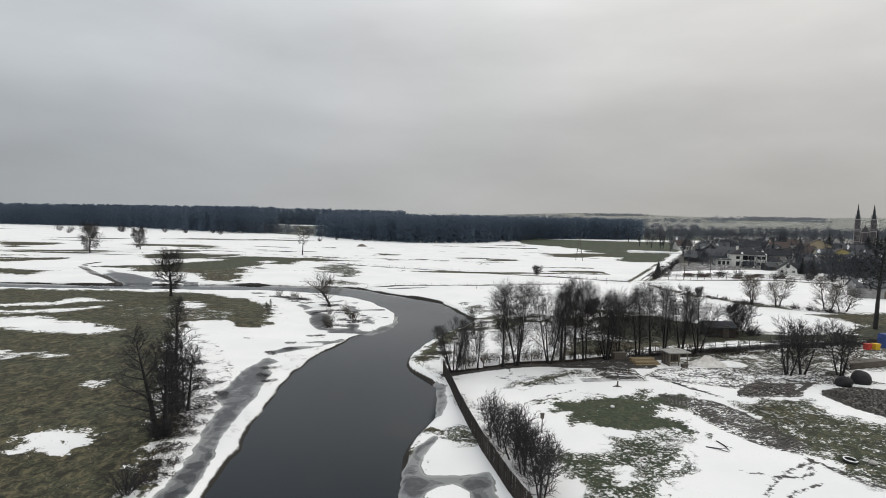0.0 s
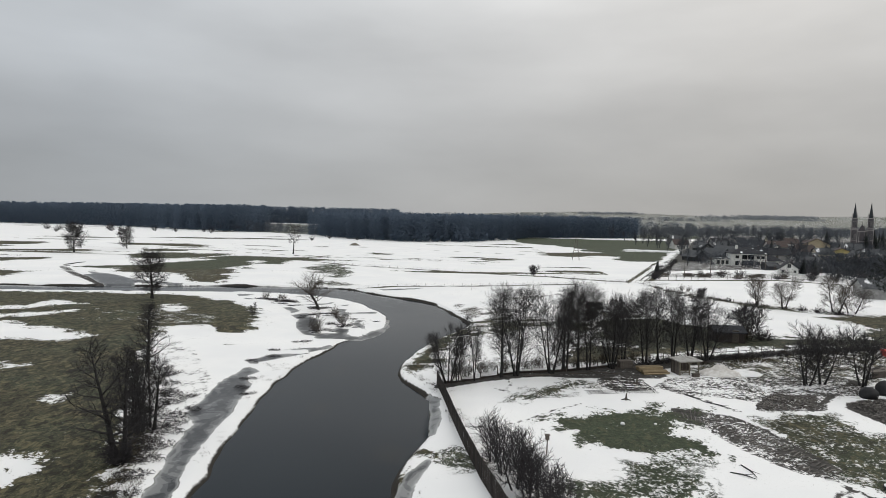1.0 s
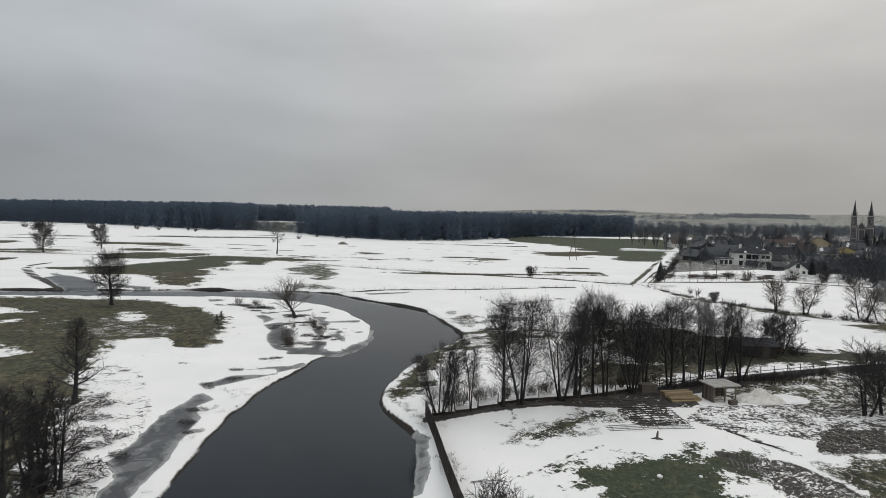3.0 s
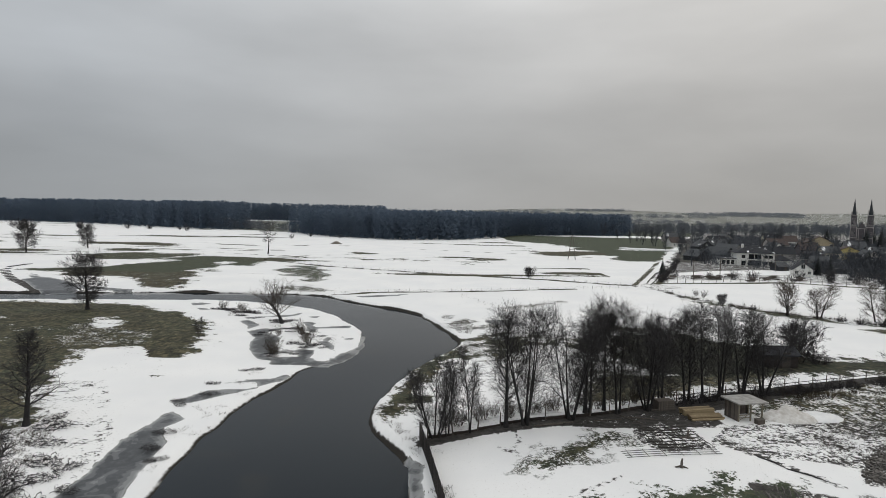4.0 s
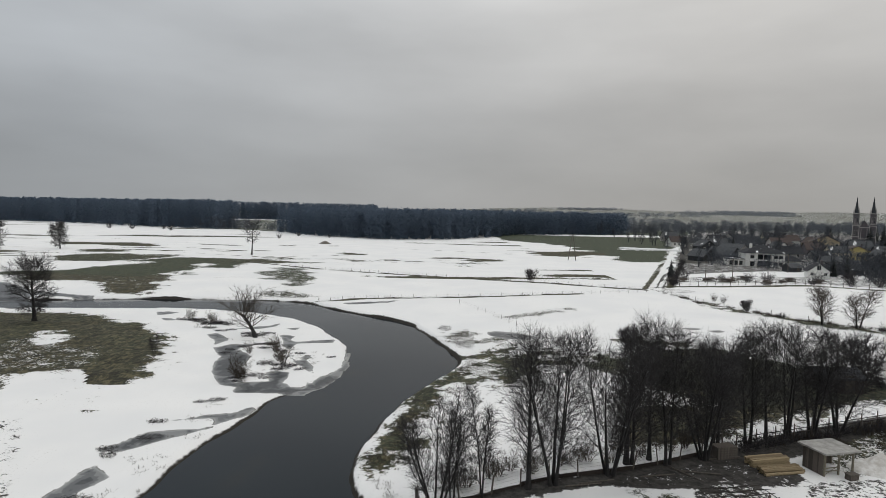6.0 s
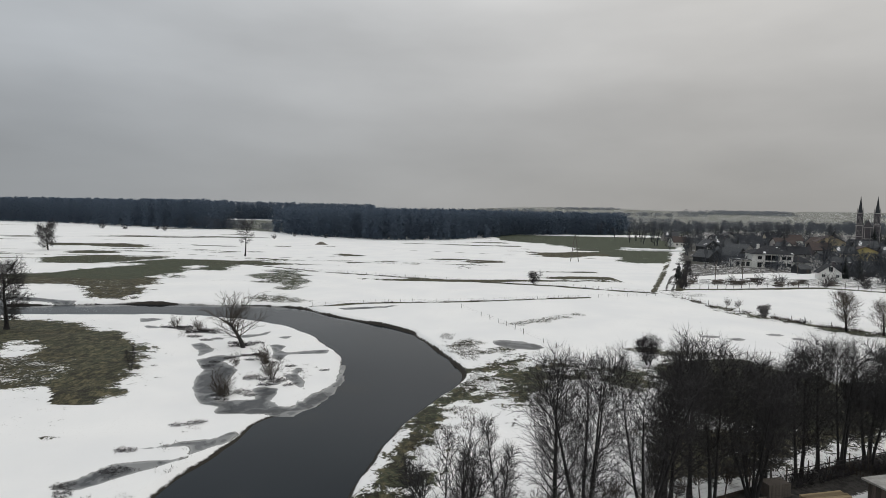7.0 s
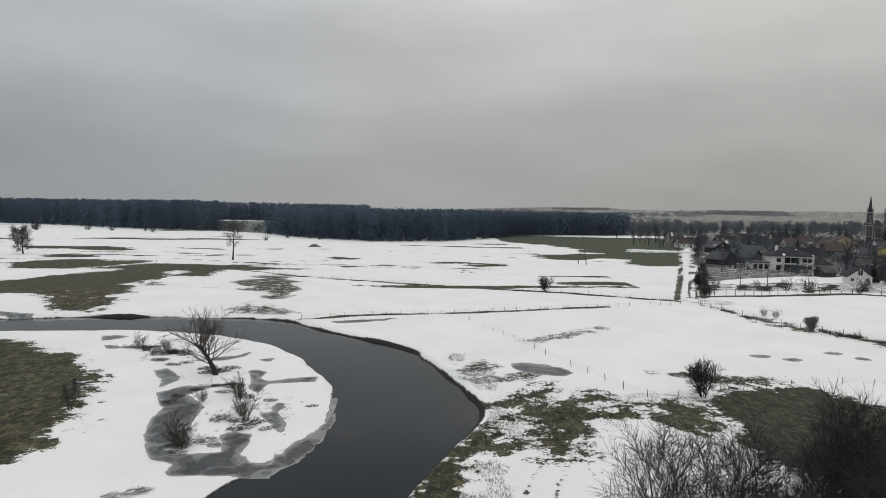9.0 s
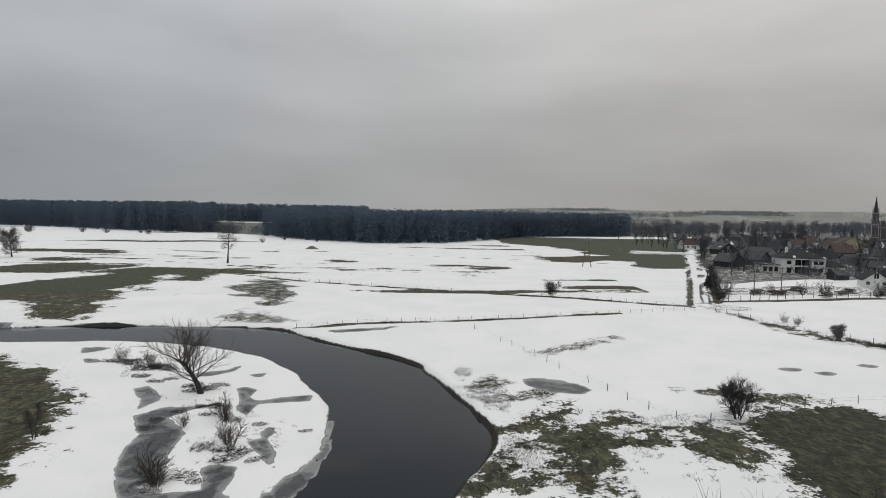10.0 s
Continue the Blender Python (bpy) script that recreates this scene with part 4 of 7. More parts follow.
def tree_meshes(seed, stems, tall, trunk_r, limbs, limb_len, limb_angle, limb_from, kids, twigs, twig_len, lift=0.05, lean=0.12, spread=0.5, thin=0.01, bark=None, twig=None, crown_shape="cone", bend=0.07, tilt_way=(0, 0), stout=0.3):
    """Meshes of a bare tree: one for each stem, and the crown of limbs, branches and twigs."""
    rng = random.Random(seed)
    crown, trunks = Bars(), []
    for s in range(stems):
        spin = 6.2832 * s / max(stems, 1) + rng.random()
        tilt = lean * (0.4 + rng.random()) if stems > 1 else lean * rng.random()
        way = (math.cos(spin) * tilt + tilt_way[0], math.sin(spin) * tilt + tilt_way[1], 1)
        h = tall * (1 - 0.22 * rng.random() * (s > 0))
        foot = (math.cos(spin) * spread * (stems > 1), math.sin(spin) * spread * (stems > 1), -0.25)
        pts, rad = sprout(rng, foot, way, h, trunk_r * (0.8 + 0.4 * rng.random()), 0.02, 9, 0.025, 0.03)
        rad[0] *= 1.5
        trunks.append(Bars().tube(pts, rad, 7).mesh("trunk", bark or M_BARK, True))
        n = max(4, int(limbs * (0.85 + 0.3 * rng.random())))
        for i in range(n):
            u = limb_from + (1 - limb_from) * ((i + rng.random()) / n) ** 0.85
            at, d = along(pts, min(u, 0.985))
            g = (u - limb_from) / (1 - limb_from)
            size = {"cone": 1 - 0.72 * g, "round": 0.35 + 1.1 * math.sqrt(max(g * (1.05 - g), 0.02)), "vase": 0.7 + 0.3 * g - 0.35 * g * g, "oval": 0.55 + 0.7 * math.sqrt(max(g * (1.02 - g), 0.01)) - 0.15 * g}[crown_shape]
            ln = tall * limb_len * size * (0.7 + 0.6 * rng.random())
            lp, lr = sprout(rng, at, turned(rng, d, limb_angle * (0.75 + 0.5 * rng.random()) * (1 - 0.35 * g), i * 2.4 + rng.random()), ln, max(trunk_r * stout * (1 - 0.65 * g), 0.022), thin * 1.1, 5, bend, lift)
            crown.tube(lp, lr, 4)
            for j in range(kids):
                w = 0.15 + 0.84 * (j + rng.random()) / kids
                bat, bd = along(lp, min(w, 0.99))
                bl = ln * (0.5 - 0.26 * w) * (0.7 + 0.6 * rng.random()) + 0.25
                bp, br = sprout(rng, bat, turned(rng, bd, 0.55 + 0.35 * rng.random(), j * 2.4 + rng.random()), bl, max(thin * 1.5, 0.014) * (stout / 0.3), thin * 0.8, 2, bend, lift * 1.5)
                crown.tube(bp, br, 3)
                for q in range(twigs):
                    tat, td = along(bp, min(0.12 + 0.87 * (q + rng.random()) / twigs, 0.99))
                    tp, tr = sprout(rng, tat, turned(rng, td, 0.5 + 0.4 * rng.random(), q * 2.4 + rng.random()), twig_len * (0.6 + 0.8 * rng.random()), thin, thin * 0.4, 1, 0.1, lift * 2)
                    crown.spike(tp[0], tp[1], thin * 1.25)
    return trunks, crown.mesh("crown", twig or M_TWIG)


def plant(name, meshes, m, label, category="tree", group=""):
    trunks, crown = meshes
    ob = thing(name, m, label, category, group)
    for me in trunks:
        part("trunk", me, ob)
    part("crown", crown, ob)
    return ob


def upright(x, y, spin=0.0, size=1.0, sink=0.0, tall=None):
    return Matrix.Translation((x, y, height(x, y) - sink)) @ Matrix.Rotation(spin, 4, "Z") @ Matrix.Diagonal((size, size, tall or size, 1))


def bush_meshes(seed, stems, tall, wide, kids, twigs, thin=0.01, material=None):
    """A shrub: many stems from one foot, with twigs."""
    rng = random.Random(seed)
    core, crown = Bars(), Bars()
    for s in range(stems):
        spin, tilt = s * 2.4 + rng.random(), wide * math.sqrt((s + 0.5) / stems)
        way = (math.cos(spin) * tilt, math.sin(spin) * tilt, 1)
        h = tall * (0.65 + 0.45 * rng.random()) * (1.05 - 0.3 * tilt / max(wide, 0.01))
        pts, rad = sprout(rng, (math.cos(spin) * 0.15, math.sin(spin) * 0.15, -0.15), way, h, 0.026, 0.009, 5, 0.12, 0.03)
        core.tube(pts, rad, 4)
        for j in range(kids):
            w = 0.2 + 0.78 * (j + rng.random()) / kids
            at, d = along(pts, w)
            bp, br = sprout(rng, at, turned(rng, d, 0.5 + 0.5 * rng.random(), j * 2.4 + rng.random()), h * (0.42 - 0.2 * w), thin * 1.2, thin * 0.7, 2, 0.15, 0.05)
            crown.tube(bp, br, 3)
            for q in range(twigs):
                tat, td = along(bp, 0.2 + 0.78 * (q + rng.random()) / twigs)
                tp, tr = sprout(rng, tat, turned(rng, td, 0.6, q * 2.4 + rng.random()), h * 0.13 * (0.6 + rng.random()), thin, thin * 0.5, 1, 0.1, 0.05)
                crown.spike(tp[0], tp[1], thin * 1.25)
    return [core.mesh("stems", material or M_SHRUB)], crown.mesh("twigs", material or M_SHRUB)


def plant_bush(name, meshes, m, label, group="", category="bush"):
    core, crown = meshes
    ob = thing(name, m, label, category, group)
    part("stem", core[0], ob)
    part("crown", crown, ob)
    return ob


# the row of alders along the garden fence: place, stems, height, how far the stems fan out, trunk radius
def alder_meshes(seed, stems, tall, fan, trunk_r, twigs):
    return tree_meshes(seed, stems, tall, trunk_r, 40 if stems < 3 else 25, 0.27 if stems < 3 else 0.25, 1.0, 0.17, 8, twigs, 0.75, lift=0.05, lean=fan, spread=0.2, crown_shape="oval", thin=0.008, bend=0.07)


ROW = [
    (8.3, 77.4, 1, 10.9, 0.06, 0.22), (10.2, 77.9, 5, 11.1, 0.19, 0.13), (14.9, 79.5, 4, 10.9, 0.25, 0.13), (17.1, 81.5, 2, 10.6, 0.06, 0.2),
    (19.0, 82.2, 1, 11.2, 0.03, 0.2), (20.1, 81.2, 2, 10.8, 0.07, 0.14), (23.5, 82.2, 5, 9.9, 0.28, 0.12), (25.8, 84.6, 2, 8.8, 0.12, 0.12),
    (28.9, 85.2, 2, 9.7, 0.1, 0.16), (31.1, 86.3, 1, 9.9, 0.05, 0.16), (33.3, 86.8, 3, 9.8, 0.2, 0.13), (36.3, 87.7, 3, 9.6, 0.24, 0.15), (38.9, 88.0, 3, 9.0, 0.24, 0.13),
]
rr = random.Random(5)
for i, (x, y, stems_n, tall, fan, trunk_r) in enumerate(ROW):
    plant("alder_tree", alder_meshes(110 + i, stems_n, tall * 0.93, fan, trunk_r, 7 if x < 16 else 8), upright(x, y, rr.random() * 6.28), "tall leafless alder with dark ascending branches along the fence", group="row of trees along the garden fence")
SMALL_KIND = tree_meshes(16, 2, 7.6, 0.07, 24, 0.2, 0.8, 0.15, 8, 6, 0.5, thin=0.009, lean=0.1, spread=0.15)
SPREAD_KIND = tree_meshes(17, 7, 7.0, 0.085, 15, 0.24, 0.85, 0.1, 7, 5, 0.55, lean=0.4, spread=0.3, thin=0.0092, crown_shape="oval")
plant("small_tree", SPREAD_KIND, upright(1.7, 75.9, 0.4, 1.0), "low spreading leafless tree with many stems at the fence corner")
plant("young_tree", SMALL_KIND, upright(4.9, 76.6, 1.4, 1.0), "slender young leafless tree by the fence")
plant("young_tree", SMALL_KIND, upright(2.8, 76.1, 3.4, 0.88), "slender young leafless tree by the fence")

# the group on the meadow's edge
BIG_KINDS = [
    tree_meshes(21, 1, 9.8, 0.26, 30, 0.25, 1.15, 0.12, 9, 6, 0.5, lift=0.01, bend=0.14, thin=0.012, lean=0.03, stout=0.42),
    tree_meshes(22, 1, 9.9, 0.25, 26, 0.34, 1.25, 0.2, 9, 6, 0.5, lift=0.03, bend=0.14, thin=0.012, lean=0.02, tilt_way=(-0.22, 0.02), stout=0.46),
    tree_meshes(23, 3, 7.4, 0.15, 18, 0.3, 1.1, 0.14, 9, 6, 0.45, lift=0.01, bend=0.13, thin=0.012, lean=0.14, stout=0.4),
    tree_meshes(24, 1, 8.4, 0.24, 34, 0.36, 1.15, 0.16, 10, 7, 0.5, lift=0.015, bend=0.13, thin=0.012, lean=0.05, stout=0.42),
]
for x, y, kind, size, spin in ((-25.8, 52.7, 1, 1.0, 0.0), (-25.3, 53.0, 0, 0.94, 0.4), (-26.9, 60.4, 2, 1.0, 1.0), (-28.0, 60.0, 2, 0.95, 2.5), (-27.3, 59.0, 0, 0.66, 2.0), (-35.6, 77.6, 3, 1.0, 0.3)):
    plant("meadow_tree", BIG_KINDS[kind], upright(x, y, spin, size), "dark leafless tree with drooping side branches on the meadow edge", group="clump of trees on the meadow edge")
plant_bush("thorn_bush", bush_meshes(31, 26, 2.6, 0.9, 8, 4), upright(-22.8, 41.8, 0, 1.0), "dense dark leafless bush on the bank")
plant_bush("thorn_bush", bush_meshes(34, 40, 2.2, 0.8, 9, 6, 0.012), upright(-27.4, 59.6, 0, 1.1), "dense dark leafless bush at the foot of trees")
plant_bush("thorn_bush", bush_meshes(32, 40, 2.1, 0.8, 9, 6, 0.012), upright(-25.4, 52.3, 0, 1.15), "dense dark leafless bush at the foot of trees")
FRINGE = bush_meshes(33, 16, 1.3, 1.8, 6, 4, 0.012)
# lone trees of the flood meadow
OAK = tree_meshes(41, 1, 9.0, 0.32, 36, 0.44, 1.15, 0.14, 12, 10, 0.8, lift=0.0, crown_shape="round", thin=0.018)
plant("oak_tree", OAK, upright(-64.4, 138.5, 0, 1.0), "dense dark round-crowned tree alone on the meadow")
willow = thing("willow_tree", upright(-24.6, 127.9), "leaning leafless willow with fanned branches on the river spit", "tree")
rw = random.Random(42)
wpts = [(0.1, 0, -0.3), (-0.25, 0, 0.9), (-0.85, 0.05, 2.0), (-1.5, 0.1, 3.0), (-2.3, 0.1, 3.8)]
part("trunk", Bars().tube(wpts, [0.4, 0.28, 0.23, 0.17, 0.1], 8).mesh("trunk", M_BARK, True), willow)
wcrown = Bars()
for i in range(22):
    at, d = along(wpts, 0.3 + 0.69 * (i + rw.random()) / 22)
    a = radians(165 - 150 * ((i * 0.618) % 1.0)) + rw.gauss(0, 0.1)
    lp, lr = sprout(rw, at, (math.cos(a), rw.gauss(0, 0.45), math.sin(a) + 0.25), 3.2 + 1.9 * rw.random(), 0.075, 0.014, 6, 0.1, 0.02)
    wcrown.tube(lp, lr, 5)
    for j in range(12):
        bat, bd = along(lp, 0.15 + 0.83 * (j + rw.random()) / 12)
        bp, br = sprout(rw, bat, turned(rw, bd, 0.5 + 0.4 * rw.random(), j * 2.4 + rw.random()), 1.5 * (0.6 + 0.6 * rw.random()), 0.02, 0.01, 3, 0.1, 0.05)
        wcrown.tube(bp, br, 3)
        for q in range(6):
            tat, td = along(bp, 0.15 + 0.83 * (q + rw.random()) / 6)
            tp, tr = sprout(rw, tat, turned(rw, td, 0.5, q * 2.4 + rw.random()), 0.6 * (0.6 + 0.8 * rw.random()), 0.0105, 0.006, 1, 0.1, 0.06)
            wcrown.spike(tp[0], tp[1], 0.013)
part("crown", wcrown.mesh("crown", M_TWIG_WARM), willow)
LONE = tree_meshes(43, 1, 12.5, 0.32, 20, 0.3, 1.25, 0.4, 7, 5, 0.9, lift=0.02, thin=0.028, crown_shape="round", bend=0.1)
plant("lone_tree", LONE, upright(-66.6, 277.5, 0, 1.0), "tall thin leafless tree alone in the snowy meadow")
FAR_ROUND = tree_meshes(44, 1, 9.2, 0.36, 40, 0.5, 1.15, 0.16, 10, 8, 1.0, lift=0.02, thin=0.032, crown_shape="round", lean=0.04)
for x, y, size in ((-158, 262, 1.15), (-153, 296, 0.95), ):
    plant("field_tree", FAR_ROUND, upright(x, y, rr.random() * 6.28, size, 0.1), "broad leafless tree standing in the snowy field")
HEDGE_TREE = tree_meshes(45, 2, 6.0, 0.13, 15, 0.38, 0.75, 0.1, 8, 6, 0.7, thin=0.013, lean=0.3, crown_shape="round", twig=M_TWIG_WARM)
for x, y, size in ((74.9, 140.6, 1.05), (78.9, 137.3, 1.0), (88.0, 133.2, 1.1), (90.5, 131.6, 0.9)):
    plant("field_tree", HEDGE_TREE, upright(x, y, rr.random() * 6.28, size * 1.3, 0.1, tall=size), "open-crowned leafless tree in the field hedge")
FAR_BUSH = bush_meshes(55, 20, 3.0, 0.95, 6, 3, 0.02)
ROUND_BUSH = tree_meshes(56, 7, 3.4, 0.05, 13, 0.32, 0.9, 0.12, 8, 6, 0.4, lean=0.42, spread=0.15, thin=0.009, crown_shape="round", bark=M_SHRUB, twig=M_SHRUB)
BUSH_KINDS = [ROUND_BUSH, bush_meshes(52, 13, 2.3, 0.7, 9, 6, 0.009, M_TWIG_WARM), bush_meshes(53, 22, 1.5, 1.6, 7, 5, 0.012), tree_meshes(54, 3, 2.9, 0.06, 13, 0.42, 1.0, 0.16, 8, 5, 0.3, lean=0.35, spread=0.12, thin=0.009, crown_shape="round", bark=M_SHRUB, twig=M_SHRUB, bend=0.12)]
plant("round_bush", ROUND_BUSH, upright(30.3, 117.2, 0, 1.05), "dense round leafless bush by the field fence", "bush")
plant("field_bush", ROUND_BUSH, upright(32.4, 200.0, 1, 0.95), "small leafless bush alone beside the meadow fence", "bush")
for x, y, k, s in ((66.8, 151.6, 0, 0.72), (68.2, 167.2, 1, 0.8), (68.9, 164.6, 1, 0.8), (71.2, 147.0, 2, 0.8), (83.0, 131.0, 2, 1.2), (86.0, 129.4, 2, 1.2), (81.0, 134.0, 2, 1.0), (52.7, 102.6, 0, 1.6), (54.6, 101.6, 2, 1.5), (50.8, 101.0, 1, 1.2), (55.5, 104.5, 2, 1.2)):
    spot = upright(x, y, rr.random() * 6, s)
    if k == 0:
        plant("hedge_bush", ROUND_BUSH, spot, "bare round twiggy bush in the field hedge", "bush", "bushes of the field hedge")
    else:
        plant_bush("hedge_bush", BUSH_KINDS[k], spot, "bare twiggy bush in the field hedge", group="bushes of the field hedge")
# scrub on the spit
for x, y, k, s in ((-39.7, 142.3, 1, 1.0), (-36.1, 141.8, 1, 0.8), (-34.9, 139.6, 1, 0.75), (-33.6, 138.2, 2, 0.7), (-20.1, 121.0, 1, 1.0), (-19.4, 119.4, 1, 0.9), (-17.0, 113.2, 1, 1.1), (-17.8, 114.6, 1, 0.9), (-22.7, 117.8, 1, 0.75), (-20.8, 107.0, 1, 1.35), (-20.4, 106.4, 1, 0.9)):
    spot = upright(x, y, rr.random() * 6, s)
    if k == 0:
        plant("scrub_bush", ROUND_BUSH, spot, "reddish-brown round leafless bush on the snowy spit", "bush", "scrub on the river spit")
    else:
        plant_bush("scrub_bush", BUSH_KINDS[k], spot, "reddish-brown leafless scrub on the snowy spit", group="scrub on the river spit")
plant("small_tree", SMALL_KIND, upright(-34.0, 114.4, 0, 0.5, tall=0.4), "small leafless thorn tree at the meadow edge", "tree")
def tangle_mesh(seed, count, wide, tall):
    """Flattened dead stems and driftwood: arched and crooked dark pieces lying over each other."""
    rng = random.Random(seed)
    b = Bars()
    for _ in range(count):
        a, r = rng.random() * 6.28, wide * math.sqrt(rng.random())
        x, y = math.cos(a) * r, math.sin(a) * r * 0.6
        h, t, ln = rng.random() ** 2 * tall, rng.gauss(0, 0.9), 0.2 + 0.7 * rng.random() ** 2
        dx, dy = math.cos(t) * ln / 2, math.sin(t) * ln / 2
        rad = 0.009 + 0.022 * rng.random() ** 4
        b.tube([(x - dx, y - dy, h * 0.3 - 0.05), (x - dx * 0.3 + rng.gauss(0, 0.06), y - dy * 0.3, h + 0.04), (x + dx * 0.4, y + dy * 0.4 + rng.gauss(0, 0.06), h * 0.9 + 0.03), (x + dx, y + dy, h * 0.4 * rng.random())], [rad * 0.6, rad, rad, rad * 0.4], 4)
    return b.mesh("tangle", M_SHRUB)


TANGLES = [tangle_mesh(81 + i, 130, 1.4, 0.3) for i in range(3)]
# the four near x -25, y 117 to 124 are added to darken the ditch
for i, (x, y, size) in enumerate(((-40.5, 142.1, 1.2), (-38.9, 141.6, 0.9), (-37.6, 140.7, 1.0), (-36.0, 139.6, 0.9), (-34.7, 137.9, 1.3), (-33.2, 139.0, 1.2), (-32.0, 138.0, 0.9), (-33.7, 134.2, 0.9), (-31.3, 132.3, 0.8), (-30.0, 133.6, 0.7), (-24.6, 129.6, 1.2), (-26.5, 130.7, 0.9), (-23.4, 131.2, 0.8), (-21.1, 123.4, 0.9), (-19.0, 120.1, 0.9), (-21.5, 121.3, 0.7), (-19.4, 113.5, 0.9), (-16.7, 110.9, 1.0), (-14.4, 110.8, 0.6), (-15.9, 112.2, 0.9), (-17.6, 112.8, 0.8), (-19.3, 108.1, 1.0), (-17.8, 107.1, 0.6), (-20.6, 105.8, 0.7), (-20.9, 107.0, 0.8), (-15.9, 118.8, 0.6), (-11.4, 117.3, 0.5), (-22.0, 98.2, 0.6), (-20.6, 98.9, 0.7), (-24.0, 92.3, 0.7), (-22.9, 88.4, 0.8), (-24.6, 84.6, 0.7), (-25.4, 86.0, 0.6), (-23.0, 77.4, 0.8), (-22.6, 73.8, 0.7), (-21.2, 71.6, 0.7), (-25.8, 117.3, 0.6), (-25.7, 119.4, 0.6), (-24.7, 121.9, 0.6), (-23.0, 123.5, 0.6), (-38.0, 142.4, 1.0), (-34.0, 140.0, 1.0), (-25.4, 128.8, 1.0))):
    ob = thing("dead_brush", upright(x, y, rr.gauss(0, 0.4), size), "low tangle of dead dark brush in the snow", "brush", "dead brush on the river shore")
    part("tangle", TANGLES[i % 3], ob)
for i, (x, y, size) in enumerate(((-31.5, 74.0, 1.2), (-29.6, 70.5, 1.3), (-28.4, 67.6, 1.3), (-29.2, 65.0, 1.1), (-26.4, 63.8, 1.4), (-25.6, 61.6, 1.3), (-25.0, 60.0, 1.2), (-25.8, 57.6, 1.2), (-24.6, 56.2, 1.3), (-24.0, 53.4, 1.2), (-23.4, 50.6, 1.1), (-22.8, 47.0, 1.2), (-22.3, 44.4, 1.2), (-33.0, 77.6, 1.3), (-36.4, 74.2, 1.1), (-34.2, 79.6, 1.0), (-27.2, 70.0, 0.9), (-25.2, 66.2, 0.8))):
    ob = thing("low_scrub", upright(x, y, rr.gauss(0, 0.5), size), "low dark sprawling scrub in the snow under the trees", "bush", "scrub along the meadow edge")
    part("tangle", TANGLES[i % 3], ob)
# bushes along the board fence in the garden
for x, y, s in ((4.9, 52.8, 1.15), (5.4, 50.2, 1.2), (6.1, 47.6, 1.3), (7.0, 46.9, 1.05), (6.6, 44.8, 1.25), (7.5, 43.0, 1.1), (7.3, 40.6, 1.3)):
    plant("fence_tree", BUSH_KINDS[3], upright(x, y, rr.random() * 6, s), "low round-crowned leafless thorn beside the dark fence", "bush", "thorns along the garden fence")
for i, (x, y) in enumerate([(27.5 + 1.25 * i, 84.0 + 0.36 * i) for i in range(42)]):
    if i not in (20, 21):
        plant_bush("hedge_scrub", FRINGE, upright(x, y + rr.gauss(0, 0.25), rr.random() * 6, 0.75 + 0.4 * rr.random()), "dark scrub of the hedge beside the lane", "hedge scrub along the lane", "bush")
for i in range(16):
    u = (i + 0.5 * rr.random()) / 16
    x, y = 70.6 + 38.6 * u + rr.gauss(0, 0.5), 193 + 79 * u
    plant_bush("lane_bush", FAR_BUSH, upright(x, y, rr.random() * 6, 0.55 + 0.5 * rr.random()), "dark leafless bush beside the snowy lane", "bushes of the lane hedge")
for i in range(26):
    u = (i + rr.random()) / 26
    x, y = 2.0 + 26 * u, 76.9 + 8.4 * u + rr.uniform(0.2, 1.6)
    plant_bush("undergrowth_bush", BUSH_KINDS[1], upright(x, y, rr.random() * 6, 0.55 + 0.4 * rr.random()), "thin leafless undergrowth behind the netting fence", "undergrowth below the alders")
# fruit trees
FRUIT = tree_meshes(61, 3, 5.2, 0.13, 15, 0.42, 0.9, 0.2, 9, 6, 0.5, thin=0.014, crown_shape="round", lean=0.4, spread=0.25)
for x, y, s in ((45.3, 75.6, 1.12), (47.6, 76.4, 1.1), (52.2, 75.6, 1.12)):
    plant("fruit_tree", FRUIT, upright(x, y, rr.random() * 6, s), "low leafless fruit tree with a spreading crown", group="orchard trees")

# ---- far woods ----


